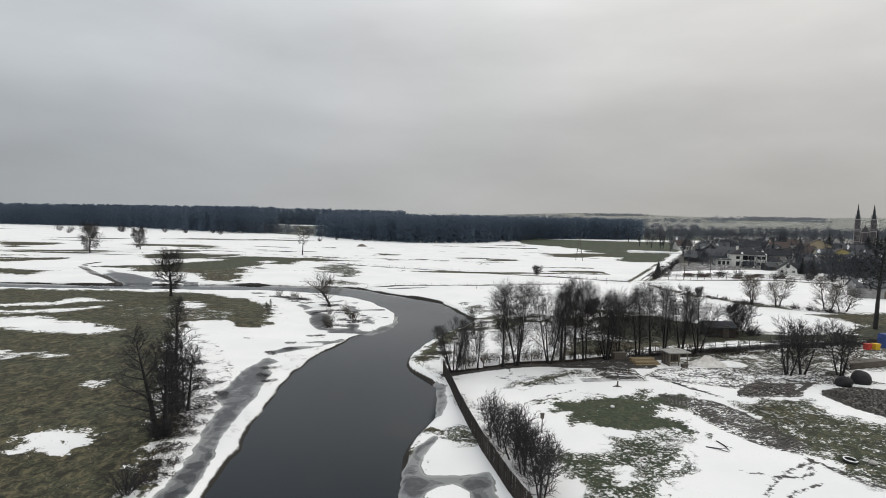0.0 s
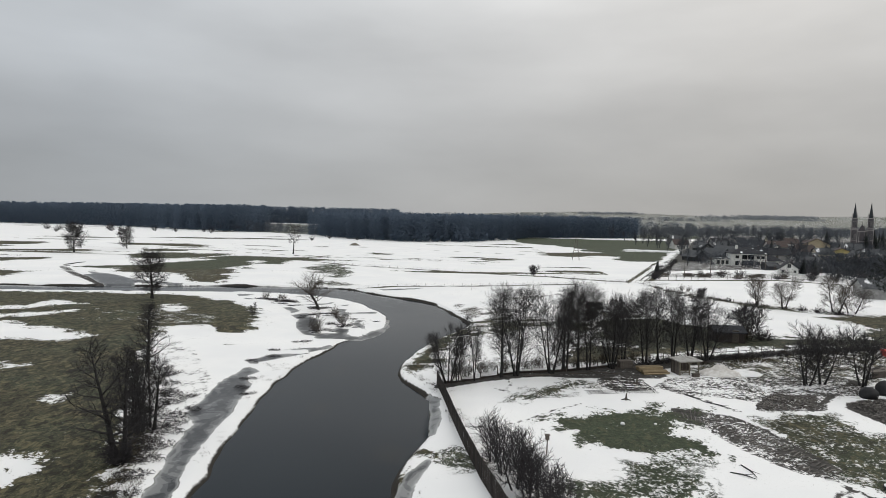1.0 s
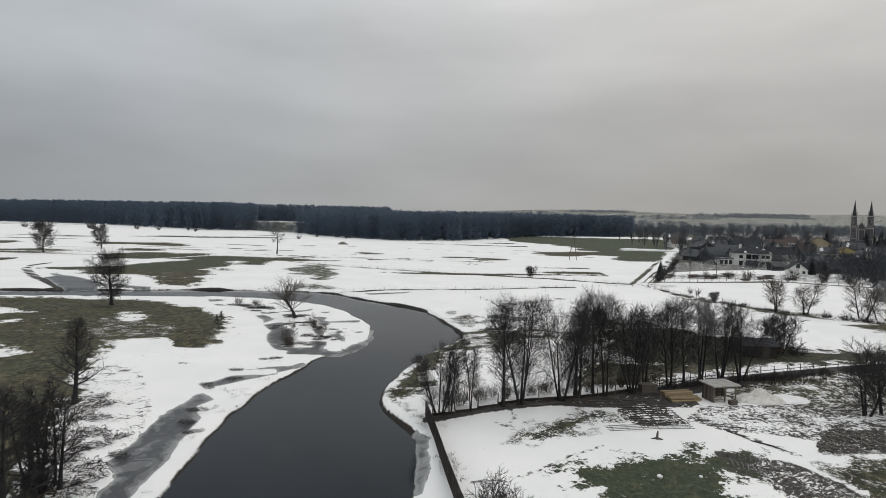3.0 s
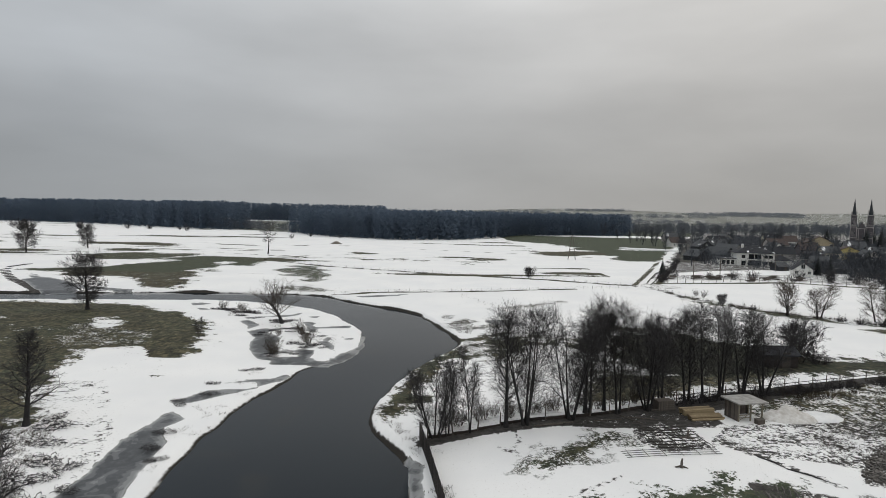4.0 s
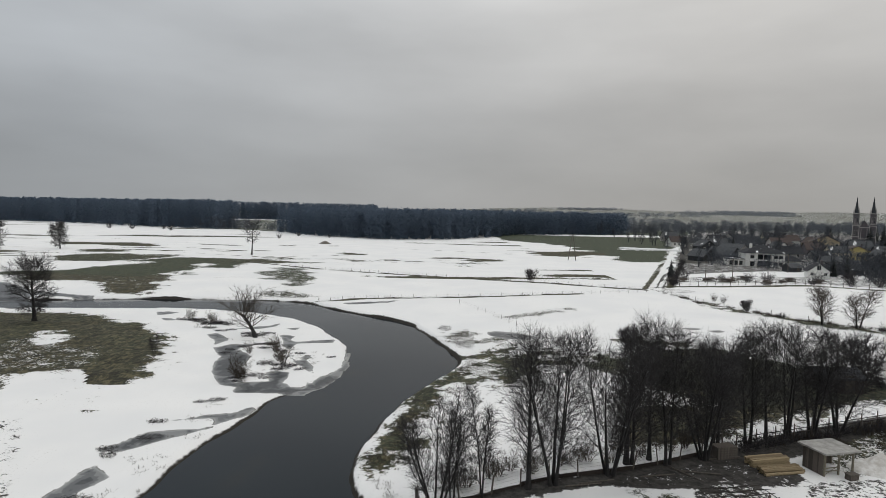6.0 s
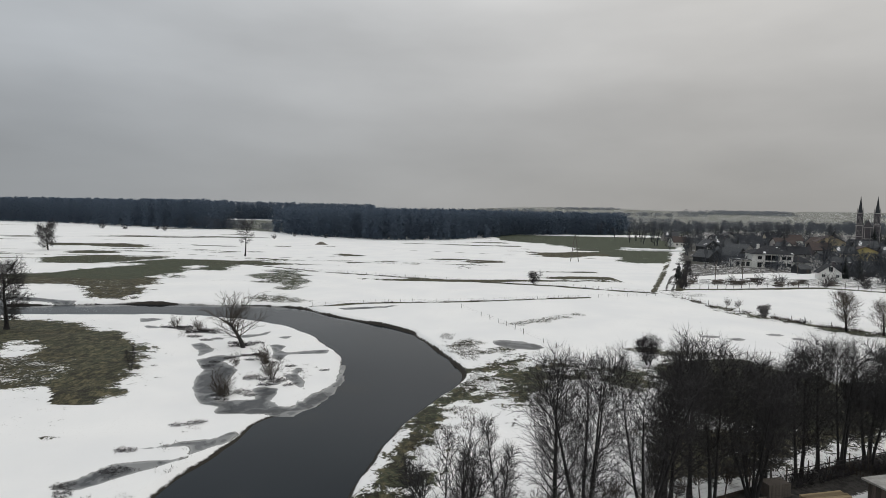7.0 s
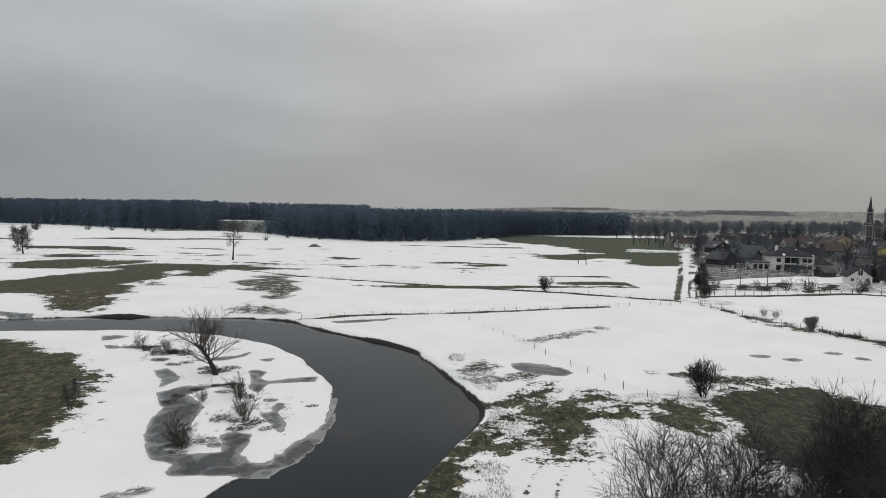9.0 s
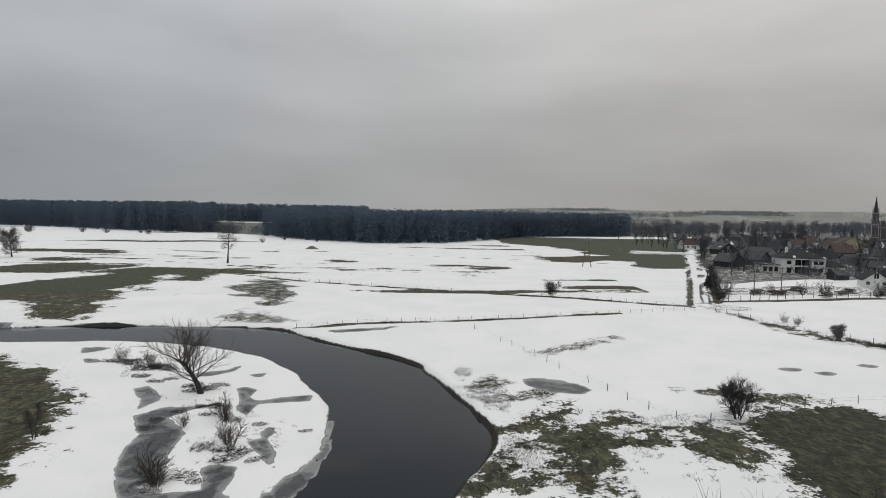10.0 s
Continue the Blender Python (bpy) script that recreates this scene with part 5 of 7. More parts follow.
def clump_tree(rng, tall, kind):
    """Triangles of one far tree: a stem and many small clumps of needles, or slivers of twigs."""
    tris = []
    r = 0.16 + tall * 0.006
    tris += [((-r, 0, -1), (r, 0, -1), (0, 0, tall * 0.9)), ((0, -r, -1), (0, r, -1), (0, 0, tall * 0.9))]
    lo = {"pine": 0.2, "spruce": 0.05, "mass": 0.03, "bare": 0.16, "thicket": 0.04}[kind]
    n = {"pine": 90, "spruce": 80, "mass": 150, "bare": 210, "thicket": 240}[kind]
    for i in range(n):
        u = lo + (1 - lo) * rng.random()
        g = (u - lo) / (1 - lo)
        wide = {"pine": 2.7 * math.sqrt(max(0.04, 1 - (1.6 * g - 0.6) ** 2)), "spruce": 2.6 * (1.04 - g), "mass": 3.3 * math.sqrt(max(0.3, 1 - g ** 4)), "bare": 3.6 * math.sqrt(max(0.05, 1 - (1.7 * g - 0.75) ** 2)), "thicket": 4.2 * math.sqrt(max(0.05, 1 - g * g))}[kind]
        a, rad = rng.random() * 6.2832, wide * math.sqrt(rng.random())
        c = (math.cos(a) * rad, math.sin(a) * rad, u * tall)
        if kind in ("bare", "thicket"):
            ln, w = (1.9, 0.1) if kind == "bare" else (1.1, 0.09)
            ln *= 0.6 + 0.8 * rng.random()
            out = 0.35 + 0.5 * rng.random()
            way = (math.cos(a + rng.gauss(0, 0.5)) * out, math.sin(a + rng.gauss(0, 0.5)) * out, 1 - 0.4 * out)
            side = rng.random() * 3.14
            dx, dy = math.cos(side) * w, math.sin(side) * w
            tris.append(((c[0] - dx, c[1] - dy, c[2]), (c[0] + dx, c[1] + dy, c[2]), tuple(p + q * ln for p, q in zip(c, way))))
            continue
        s = {"pine": 0.8, "spruce": 0.7, "mass": 0.9}[kind] * (0.6 + 0.8 * rng.random())
        for _ in range(2):
            tris.append(tuple(tuple(cc + rng.uniform(-s, s) * (1.0 if ax < 2 else 0.8) for ax, cc in enumerate(c)) for _ in range(3)))
    return np.array(tris)


def woods(name, spots, kinds, talls, material, label, category="forest", seed=3, heights=None):
    """One joined wood of far trees standing at the given places."""
    rng = random.Random(seed)
    stock = [clump_tree(rng, 1.0 * t, k) for k in kinds for t in talls for _ in range(3)]
    out = []
    for x, y in spots:
        t = stock[rng.randrange(len(stock))]
        a, s = rng.random() * 6.28, (0.94 + 0.1 * rng.random()) if "mass" in kinds else (0.85 + 0.3 * rng.random())
        c, n = math.cos(a) * s, math.sin(a) * s
        z = float(1.2 * ease(math.hypot(x, y), 400, 1200) * wobble(np.array([x]), np.array([y]), 260, 12)[0]) - 0.3
        z = heights[(x, y)] if heights else z
        p = t.reshape(-1, 3)
        s = s * (3.0 if heights else 1)
        c, n = math.cos(a) * s, math.sin(a) * s
        out.append(np.stack([p[:, 0] * c - p[:, 1] * n + x, p[:, 0] * n + p[:, 1] * c + y, p[:, 2] * s + z], 1))
    v = np.concatenate(out)
    me = bpy.data.meshes.new(name)
    me.vertices.add(len(v))
    me.vertices.foreach_set("co", v.ravel())
    me.loops.add(len(v))
    me.loops.foreach_set("vertex_index", np.arange(len(v)))
    me.polygons.add(len(v) // 3)
    me.polygons.foreach_set("loop_start", np.arange(0, len(v), 3))
    me.update(calc_edges=True)
    me.materials.append(material)
    return tagged(new(name, me), label, category, kind="stuff")


def scatter(outline, spacing, seed, edge=0.0):
    """Uneven places inside an outline."""
    rng = np.random.RandomState(seed)
    pts = np.array(outline, float)
    (x0, y0), (x1, y1) = pts.min(0), pts.max(0)
    xs, ys = np.meshgrid(np.arange(x0, x1, spacing), np.arange(y0, y1, spacing))
    xs, ys = xs.ravel() + rng.uniform(-0.5, 0.5, xs.size) * spacing, ys.ravel() + rng.uniform(-0.5, 0.5, ys.size) * spacing
    keep = inside_distance(xs, ys, outline) > edge
    return list(zip(xs[keep], ys[keep]))


FRONT_WOOD = [(-108, 500), (-75, 452), (-25, 416), (20, 424), (52, 462), (80, 520), (130, 538), (192, 556), (190, 590), (100, 590), (30, 540), (-40, 510), (-100, 590)]
woods("pine_wood", scatter(FRONT_WOOD, 4.8, 1), ("pine", "mass", "mass"), (18.8, 19.5, 20.2), M_HAZED_PINE, "dark pine wood behind the snowy meadow", seed=3)
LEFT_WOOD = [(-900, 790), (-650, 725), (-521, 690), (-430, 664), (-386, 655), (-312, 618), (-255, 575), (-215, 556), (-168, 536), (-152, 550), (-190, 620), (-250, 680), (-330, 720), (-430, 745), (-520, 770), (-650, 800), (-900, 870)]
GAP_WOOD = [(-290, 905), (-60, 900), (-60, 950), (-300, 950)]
woods("pine_wood", scatter(GAP_WOOD, 5.2, 9), ("mass",), (24, 25, 26), M_HAZED_PINE, "dark pine wood beyond the far clearing", seed=9)
woods("pine_wood", scatter(LEFT_WOOD, 6.2, 2), ("mass",), (23.8, 24.3, 24.8), M_HAZED_PINE, "long dark pine wood across the horizon", seed=4)
woods("tree_belt", [(x, y) for x, y in scatter([(-230, 640), (-205, 560), (-125, 520), (-104, 500), (-104, 520), (-190, 600)], 8, 4)], ("bare",), (6, 8, 9), M_HAZED_WOODS, "belt of leafless trees before the pine wood", "tree belt", seed=6)
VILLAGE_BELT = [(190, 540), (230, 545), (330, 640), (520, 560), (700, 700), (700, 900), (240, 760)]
woods("village_trees", scatter(VILLAGE_BELT, 13, 5), ("bare", "bare", "bare", "spruce"), (8, 10, 12), M_HAZED_WOODS, "leafless trees crowding behind the village", "trees", seed=7)
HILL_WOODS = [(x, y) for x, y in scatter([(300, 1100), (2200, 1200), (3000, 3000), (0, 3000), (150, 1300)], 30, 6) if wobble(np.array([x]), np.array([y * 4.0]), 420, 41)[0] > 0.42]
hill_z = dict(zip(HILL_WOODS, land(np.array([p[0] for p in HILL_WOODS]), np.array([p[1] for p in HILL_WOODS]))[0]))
woods("hill_woods", HILL_WOODS, ("thicket",), (3.0, 4.0), M_HAZED_HILL_WOODS, "far low woods on the hills, paled and blued for haze", seed=8, heights=hill_z)
# scrubby gardens between the houses
GARDENS = [(110, 250), (150, 238), (178, 218), (250, 200), (330, 260), (360, 420), (300, 560), (210, 480), (140, 330)]
woods("garden_scrub", [s for s in scatter(GARDENS, 9.5, 12) if wobble(np.array([s[0]]), np.array([s[1]]), 26, 61)[0] > -0.25], ("thicket", "thicket", "bare"), (2.8, 3.8, 5), M_HAZED_TWIG, "grey leafless scrub and orchards among the houses", "scrub", seed=10)
woods("village_edge_scrub", scatter([(139, 226), (135, 206), (133, 192), (150, 192), (180, 186), (240, 175), (250, 220), (215, 250), (190, 258), (165, 246)], 7.0, 13), ("thicket", "thicket", "bare"), (3, 4, 6), M_EDGE_TWIG, "dark scrub along the village edge", "scrub", seed=11)

# ---- village ----


def wall_block(w, d, eave, ridge, gable_axis="x"):
    """Walls of a house with two gables under a ridge along gable_axis, as a closed body."""
    x, y = w / 2, d / 2
    if gable_axis == "x":
        prof = [(-y, -0.3), (y, -0.3), (y, eave), (0, ridge), (-y, eave)]
        v = [(-x, a, b) for a, b in prof] + [(x, a, b) for a, b in prof]
    else:
        prof = [(-x, -0.3), (x, -0.3), (x, eave), (0, ridge), (-x, eave)]
        v = [(a, y, b) for a, b in prof] + [(a, -y, b) for a, b in prof]
    f = [(4, 3, 2, 1, 0), (5, 6, 7, 8, 9)] + [(i, (i + 1) % 5, (i + 1) % 5 + 5, i + 5) for i in range(5)]
    return v, f


def roof_slabs(w, d, eave, ridge, over, thick, gable_axis="x"):
    """Two roof slopes with thickness and overhang."""
    half = (d if gable_axis == "x" else w) / 2
    run = (w if gable_axis == "x" else d) / 2 + over
    slope = (ridge - eave) / half
    out_y, out_z = half + over, eave - over * slope
    slabs = []
    for s in (-1, 1):
        b = Bars()
        pts = [(s * out_y, out_z), (0, ridge), (0, ridge + thick), (s * out_y, out_z + thick)]
        lo, hi = [], []
        for a, z in pts:
            lo.append((-run, a, z + 0.01) if gable_axis == "x" else (a, -run, z + 0.01))
            hi.append((run, a, z + 0.01) if gable_axis == "x" else (a, run, z + 0.01))
        b.v = lo + hi
        b.f = [(3, 2, 1, 0), (4, 5, 6, 7)] + [(i, (i + 1) % 4, (i + 1) % 4 + 4, i + 4) for i in range(4)]
        slabs.append(b)
    return slabs


def window(parent, x, z, w, h, face, depth, frame_mat, label=""):
    """A framed window set on a wall; face: 0 front (-y), 1 right (+x), 2 back, 3 left."""
    turn = Matrix.Rotation(math.pi / 2 * face, 4, "Z") @ Matrix.Translation((x, -depth, z))
    b = Bars()
    t = 0.09
    b.box(-w / 2, -0.05, -h / 2, w / 2, 0.05, -h / 2 + t).box(-w / 2, -0.05, h / 2 - t, w / 2, 0.05, h / 2)
    b.box(-w / 2, -0.05, -h / 2 + t, -w / 2 + t, 0.05, h / 2 - t).box(w / 2 - t, -0.05, -h / 2 + t, w / 2, 0.05, h / 2 - t).box(-0.03, -0.045, -h / 2 + t, 0.03, 0.045, h / 2 - t)
    win = part("window", b.mesh("window_frame", frame_mat), parent, label, turn)
    part("pane", Bars().box(-w / 2 + t, -0.03, -h / 2 + t, w / 2 - t, 0.02, h / 2 - t).mesh("pane", M_GLASS), win)
    return win


def house(name, x, y, turn, w, d, eave, ridge, wall_mat, roof_mat, label, axis="x", wins=(), chimneys=((0.2, 0.0),), door=True, category="house", over=0.45):
    ob = thing(name, pose(x, y, 0.0, 0, 0, turn), label, category)
    v, f = wall_block(w, d, eave, ridge, axis)
    part("wall", mesh_from("wall", v, f, wall_mat), ob)
    for b in roof_slabs(w, d, eave, ridge, over, 0.16, axis):
        part("roof", b.mesh("roof_slope", roof_mat), ob)
    for cx, cy in chimneys:
        z = ridge - 0.9
        ch = part("chimney", Bars().box(-0.3, -0.3, 0, 0.3, 0.3, 1.9).mesh("chimney", M_BRICK), ob, at=Matrix.Translation((cx * w, cy * d, z)))
        part("cap", Bars().box(-0.38, -0.38, 1.9, 0.38, 0.38, 2.02).mesh("chimney_cap", M_GREY), ch)
    for face, wx_, wz, ww, wh in wins:
        window(ob, wx_, wz, ww, wh, face, (d if face in (0, 2) else w) / 2, M_WHITE)
    if door:
        part("door", Bars().box(-0.5, -0.06, 0, 0.5, 0.06, 2.05).mesh("door", M_PLANK), ob, at=Matrix.Translation((w * 0.18, -d / 2, 0.0)))
    return ob


def hip_roof(w, d, eave, ridge, over, thick=0.18):
    """A hipped roof as one closed shell."""
    x, y, r = w / 2 + over, d / 2 + over, max(w / 2 - d / 2, 0.3)
    v = [(-x, -y, eave), (x, -y, eave), (x, y, eave), (-x, y, eave), (-x, -y, eave + thick), (x, -y, eave + thick), (x, y, eave + thick), (-x, y, eave + thick), (-r, 0, ridge), (r, 0, ridge)]
    f = [(3, 2, 1, 0), (0, 1, 5, 4), (1, 2, 6, 5), (2, 3, 7, 6), (3, 0, 4, 7), (4, 5, 9, 8), (5, 6, 9), (6, 7, 8, 9), (7, 4, 8)]
    return v, f


# the large white house, with its recessed balcony front, a low wing and an annexe
villa = thing("white_house", pose(135.8, 262.0, 0, 0, 0, -14) @ Matrix.Diagonal((1.08, 0.95, 0.84, 1)), "large white rendered two-storey house with dark hipped roof", "house")
body = Bars().box(-6.5, -5, -0.3, -2.4, 5, 6.2).box(2.4, -5, -0.3, 6.5, 5, 6.2).box(-2.4, -3.2, -0.3, 2.4, 5, 6.2)
part("wall", body.mesh("wall", M_WHITE), villa)
part("balcony", Bars().box(-2.4, -5.2, 2.75, 2.4, -3.2, 3.05).box(-2.4, -5.2, 3.05, 2.4, -5.1, 3.35).mesh("balcony", M_WHITE), villa)
part("canopy", Bars().box(-2.8, -5.5, 5.75, 2.8, -3.2, 6.15).mesh("canopy", M_WHITE), villa)
for z in (1.35, 4.4):
    for x in (-1.2, 1.2):
        window(villa, x, z, 2.2, 2.5, 0, 3.22, M_PLANK)
for x, z, h in ((-4.2, 1.3, 2.2), (-4.2, 4.5, 1.5), (3.6, 1.5, 1.5), (5.2, 1.5, 1.5), (3.6, 4.5, 1.4), (5.2, 4.5, 1.4)):
    window(villa, x, z, 1.3, h, 0, 5.0, M_PLANK)
v, f = hip_roof(13, 10, 6.2, 9.6, 0.7)
part("roof", mesh_from("roof", v, f, M_ROOF_DARK), villa)
part("chimney", Bars().box(-0.4, -0.4, 0, 0.4, 0.4, 2.4).mesh("chimney", M_WHITE), villa, at=Matrix.Translation((-3.6, 0, 8.0)))
part("wall", Bars().box(-12.0, -4.2, -0.3, -6.5, 4, 3.1).mesh("wing_wall", M_WHITE), villa, "low white wing")
for x in (-11.0, -9.3, -7.7):
    window(villa, x, 1.5, 1.1, 2.0, 0, 4.2, M_PLANK)
part("roof", Bars().box(-12.4, -4.6, 3.1, -6.5, 4.4, 3.4).mesh("wing_roof", M_ROOF_SNOWY), villa)
part("wall", Bars().box(6.5, -3.6, -0.3, 12.4, 4, 2.9).mesh("annexe_wall", M_WHITE), villa, "low white annexe")
v, f = hip_roof(6.2, 8, 2.9, 5.6, 0.3)
part("roof", mesh_from("annexe_roof", v, f, M_ROOF_DARK), villa, at=Matrix.Translation((9.5, 0.2, 0)))
part("door", Bars().box(-0.6, -0.05, 0, 0.6, 0.05, 2.1).mesh("door", M_PLANK), villa, at=Matrix.Translation((8.2, -3.62, 0)))
window(villa, 10.6, 1.5, 1.0, 1.2, 0, 3.6, M_PLANK)

house("cottage", 130.6, 222.0, -24, 6.0, 6, 2.3, 4.6, M_WHITE, M_ROOF_DARK, "small white gabled cottage with a dark roof", "y", ((0, 0.0, 3.4, 1.3, 1.7), (0, -1.9, 1.3, 1.0, 1.1), (0, 1.9, 1.3, 1.0, 1.1)), door=False)
house("barn", 122.0, 282.0, 22, 7.5, 8, 2.3, 5.0, M_BARN, M_ROOF_SNOWY, "dark plank barn with a grey snow-dusted roof", "y", chimneys=(), category="barn")
house("barn", 137.0, 292.0, 24, 7, 12, 2.6, 5.6, M_BARN, M_ROOF_SNOWY, "long dark plank barn with snow on its roof", "y", chimneys=(), category="barn")
house("barn", 150.0, 308.0, 20, 9, 12, 3.0, 6.2, M_GREY, M_ROOF_SNOWY, "grey barn with a patchy snowy roof", "y", chimneys=(), category="barn")
house("long_house", 168.0, 303.0, -6, 20, 8, 2.8, 5.8, M_GREY, M_ROOF_DARK, "long low house with a wide dark roof", "x", tuple((0, x, 1.8, 1.2, 1.3) for x in (-8, -4.5, -1, 3.5, 7.5)), ((-0.2, 0.0), (0.3, 0.0)))
house("ochre_house", 221.0, 346.0, -28, 13, 12, 6.4, 9.8, M_OCHRE, M_ROOF_RED, "tall ochre house with a brown gabled roof", "y", ((0, -4.5, 2.0, 1.3, 1.5), (0, -1.5, 2.0, 1.3, 1.5), (0, -4.5, 4.9, 1.3, 1.4), (0, -1.5, 4.9, 1.3, 1.4), (0, 5.2, 4.9, 1.3, 1.4)))
house("yellow_house", 206.0, 303.0, -26, 10, 8, 4.2, 6.4, M_YELLOW, M_ROOF_RED, "bright yellow house with a low gabled roof", "y", ((0, -2.6, 2.2, 1.2, 1.4), (0, 0.2, 2.2, 1.2, 1.4)))
house("cream_house", 197.5, 304.0, -10, 8, 8, 3.4, 6.2, M_CREAM, M_ROOF_SNOWY, "cream house under a snow-covered roof", "x", ((0, -2.0, 1.8, 1.2, 1.3),))
house("shed", 134.0, 240.0, 12, 4.6, 4, 1.7, 2.9, M_BARN, M_ROOF_SNOWY, "low dark shed with a snowy roof", "x", chimneys=(), category="shed")
house("shed", 188.0, 302.0, -8, 8, 5, 2.4, 3.8, M_GREY, M_ROOF_SNOWY, "low grey shed with a snowy roof", "x", chimneys=(), category="shed")
house("shed", 146.0, 233.0, -5, 14, 5, 1.9, 3.4, M_BARN, M_ROOF_DARK, "long dark plank shed", "x", chimneys=(), category="shed")
house("narrow_house", 185.0, 262.0, -14, 6, 9, 4.6, 7.0, M_STONE, M_ROOF_SNOWY, "narrow pale house with a snowy roof", "y", ((0, 0, 3.6, 1.1, 1.3),))
house("stone_barn", 117.0, 158.5, -16, 10, 7, 2.9, 4.9, M_GREY, M_ROOF_SNOWY, "grey stone barn with a dark gateway", "x", chimneys=(), category="barn")
def village_house(x, y, turn, w, d, eave, ridge, wall_m, roof_m, axis):
    w, d, eave, ridge = w * 0.8, d * 0.8, eave * 0.82, ridge * 0.82
    kind_word = {M_WHITE: "white", M_CREAM: "cream", M_GREY: "grey", M_STONE: "pale stone", M_BRICK: "red brick", M_BARN: "dark plank"}[wall_m]
    roof_word = {M_ROOF_RED: "red-brown tiled", M_ROOF_SNOWY: "snow-dusted", M_ROOF_DARK: "dark"}[roof_m]
    house("village_house", x, y, turn, w, d, eave, ridge, wall_m, roof_m, "%s village house with a %s roof" % (kind_word, roof_word), axis, ((0, -w * 0.28, eave * 0.5, 1.2, 1.3), (0, w * 0.02, eave * 0.5, 1.2, 1.3), (0, 0.0, eave + 0.9, 1.1, 1.2))[: 2 if axis == "x" else 3])


village_house(213, 373, -4, 14, 10, 4.5, 8.5, M_STONE, M_ROOF_RED, "x")
village_house(236, 376, 14, 12, 10, 5.0, 9.0, M_CREAM, M_ROOF_RED, "y")
village_house(204, 330, -10, 11, 9, 4.0, 8.0, M_BRICK, M_ROOF_RED, "x")
village_house(192, 340, 10, 10, 9, 3.6, 7.4, M_WHITE, M_ROOF_SNOWY, "y")
village_house(246, 352, -20, 13, 9, 4.4, 8.2, M_GREY, M_ROOF_SNOWY, "x")
village_house(262, 372, -16, 12, 9, 4.4, 8.2, M_CREAM, M_ROOF_DARK, "x")
village_house(232, 318, -12, 11, 8, 3.4, 6.8, M_BRICK, M_ROOF_SNOWY, "x")
village_house(246, 300, -18, 12, 9, 3.8, 7.4, M_WHITE, M_ROOF_RED, "x")
village_house(176, 372, 6, 13, 9, 3.6, 7.2, M_GREY, M_ROOF_SNOWY, "x")
village_house(158, 352, 12, 12, 9, 3.4, 7.0, M_BARN, M_ROOF_SNOWY, "y")
village_house(278, 344, -22, 13, 10, 4.6, 8.8, M_STONE, M_ROOF_RED, "x")
village_house(196, 412, 0, 14, 10, 4.0, 8.0, M_GREY, M_ROOF_DARK, "x")
village_house(252, 424, -8, 14, 10, 4.4, 8.6, M_WHITE, M_ROOF_RED, "x")
village_house(222, 452, 10, 13, 10, 4.0, 8.2, M_GREY, M_ROOF_SNOWY, "y")
village_house(272, 476, -12, 15, 10, 4.4, 8.6, M_CREAM, M_ROOF_DARK, "x")
village_house(300, 386, -24, 12, 9, 4.0, 8.0, M_GREY, M_ROOF_RED, "x")
village_house(216, 284, -10, 10, 7, 2.8, 5.4, M_BARN, M_ROOF_SNOWY, "x")
village_house(168, 268, -14, 9, 6, 2.4, 4.6, M_GREY, M_ROOF_SNOWY, "x")
village_house(200, 246, -16, 14, 7, 2.6, 5.0, M_BARN, M_ROOF_DARK, "x")
village_house(160, 392, 4, 12, 9, 3.6, 7.4, M_WHITE, M_ROOF_RED, "x")
village_house(186, 462, 4, 13, 9, 4, 8, M_STONE, M_ROOF_SNOWY, "x")

# the twin-towered church
church = thing("church", pose(304.5, 424.0, 0, 0, 0, -35) @ Matrix.Diagonal((0.76, 0.76, 1, 1)), "red brick neo-gothic church with two slender spired towers", "church")
v, f = wall_block(11, 30, 10.5, 17.5, "y")
part("nave", mesh_from("nave", v, f, M_BRICK), church, at=Matrix.Translation((0, 14, 0)))
for b in roof_slabs(11, 30, 10.5, 17.5, 0.4, 0.25, "y"):
    part("roof", b.mesh("roof_slope", M_ROOF_SLATE), church, at=Matrix.Translation((0, 14, 0)))
gable = Bars()
gable.v = [(-4, -1.2, 0), (4, -1.2, 0), (4, -1.2, 12), (0, -1.2, 18), (-4, -1.2, 12), (-4, 0, 0), (4, 0, 0), (4, 0, 12), (0, 0, 18), (-4, 0, 12)]
gable.f = [(0, 1, 2, 3, 4), (9, 8, 7, 6, 5)] + [(i, i + 5, (i + 1) % 5 + 5, (i + 1) % 5) for i in range(5)]
part("gable", gable.mesh("gable", M_BRICK), church)
part("rose_window", Bars().tube([(0, -1.3, 10.5), (0, -1.15, 10.5)], [1.7, 1.7], 16).mesh("rose_window", M_STONE), church, "pale stone rose window")
part("portal", Bars().box(-1.6, -1.7, 0, -1.1, -1.2, 4.4).box(1.1, -1.7, 0, 1.6, -1.2, 4.4).box(-1.6, -1.7, 4.4, 1.6, -1.2, 5.0).mesh("portal", M_STONE), church)
part("door", Bars().box(-1.1, -1.35, 0, 1.1, -1.2, 4.4).mesh("church_door", M_PLANK), church)
for x in (-3.7, -2.2, 2.2, 3.7):
    part("pilaster", Bars().box(x - 0.18, -1.45, 0, x + 0.18, -1.2, 16.6 - abs(x) * 1.5).mesh("pilaster", M_STONE), church)
for z in (5.6, 13.0):
    part("stone_band", Bars().box(-3.4, -1.4, z, 3.4, -1.2, z + 0.35).mesh("stone_band", M_STONE), church)
for x in (-5.6, -2.6, 0, 2.6, 5.6):
    part("pinnacle", Bars().tube([(0, 0, 0), (0, 0, 1.6), (0, 0, 3.4)], [0.35, 0.3, 0.04], 4).mesh("pinnacle", M_STONE), church, at=Matrix.Translation((x, -0.8, 17.2 - abs(x) * 1.05)))
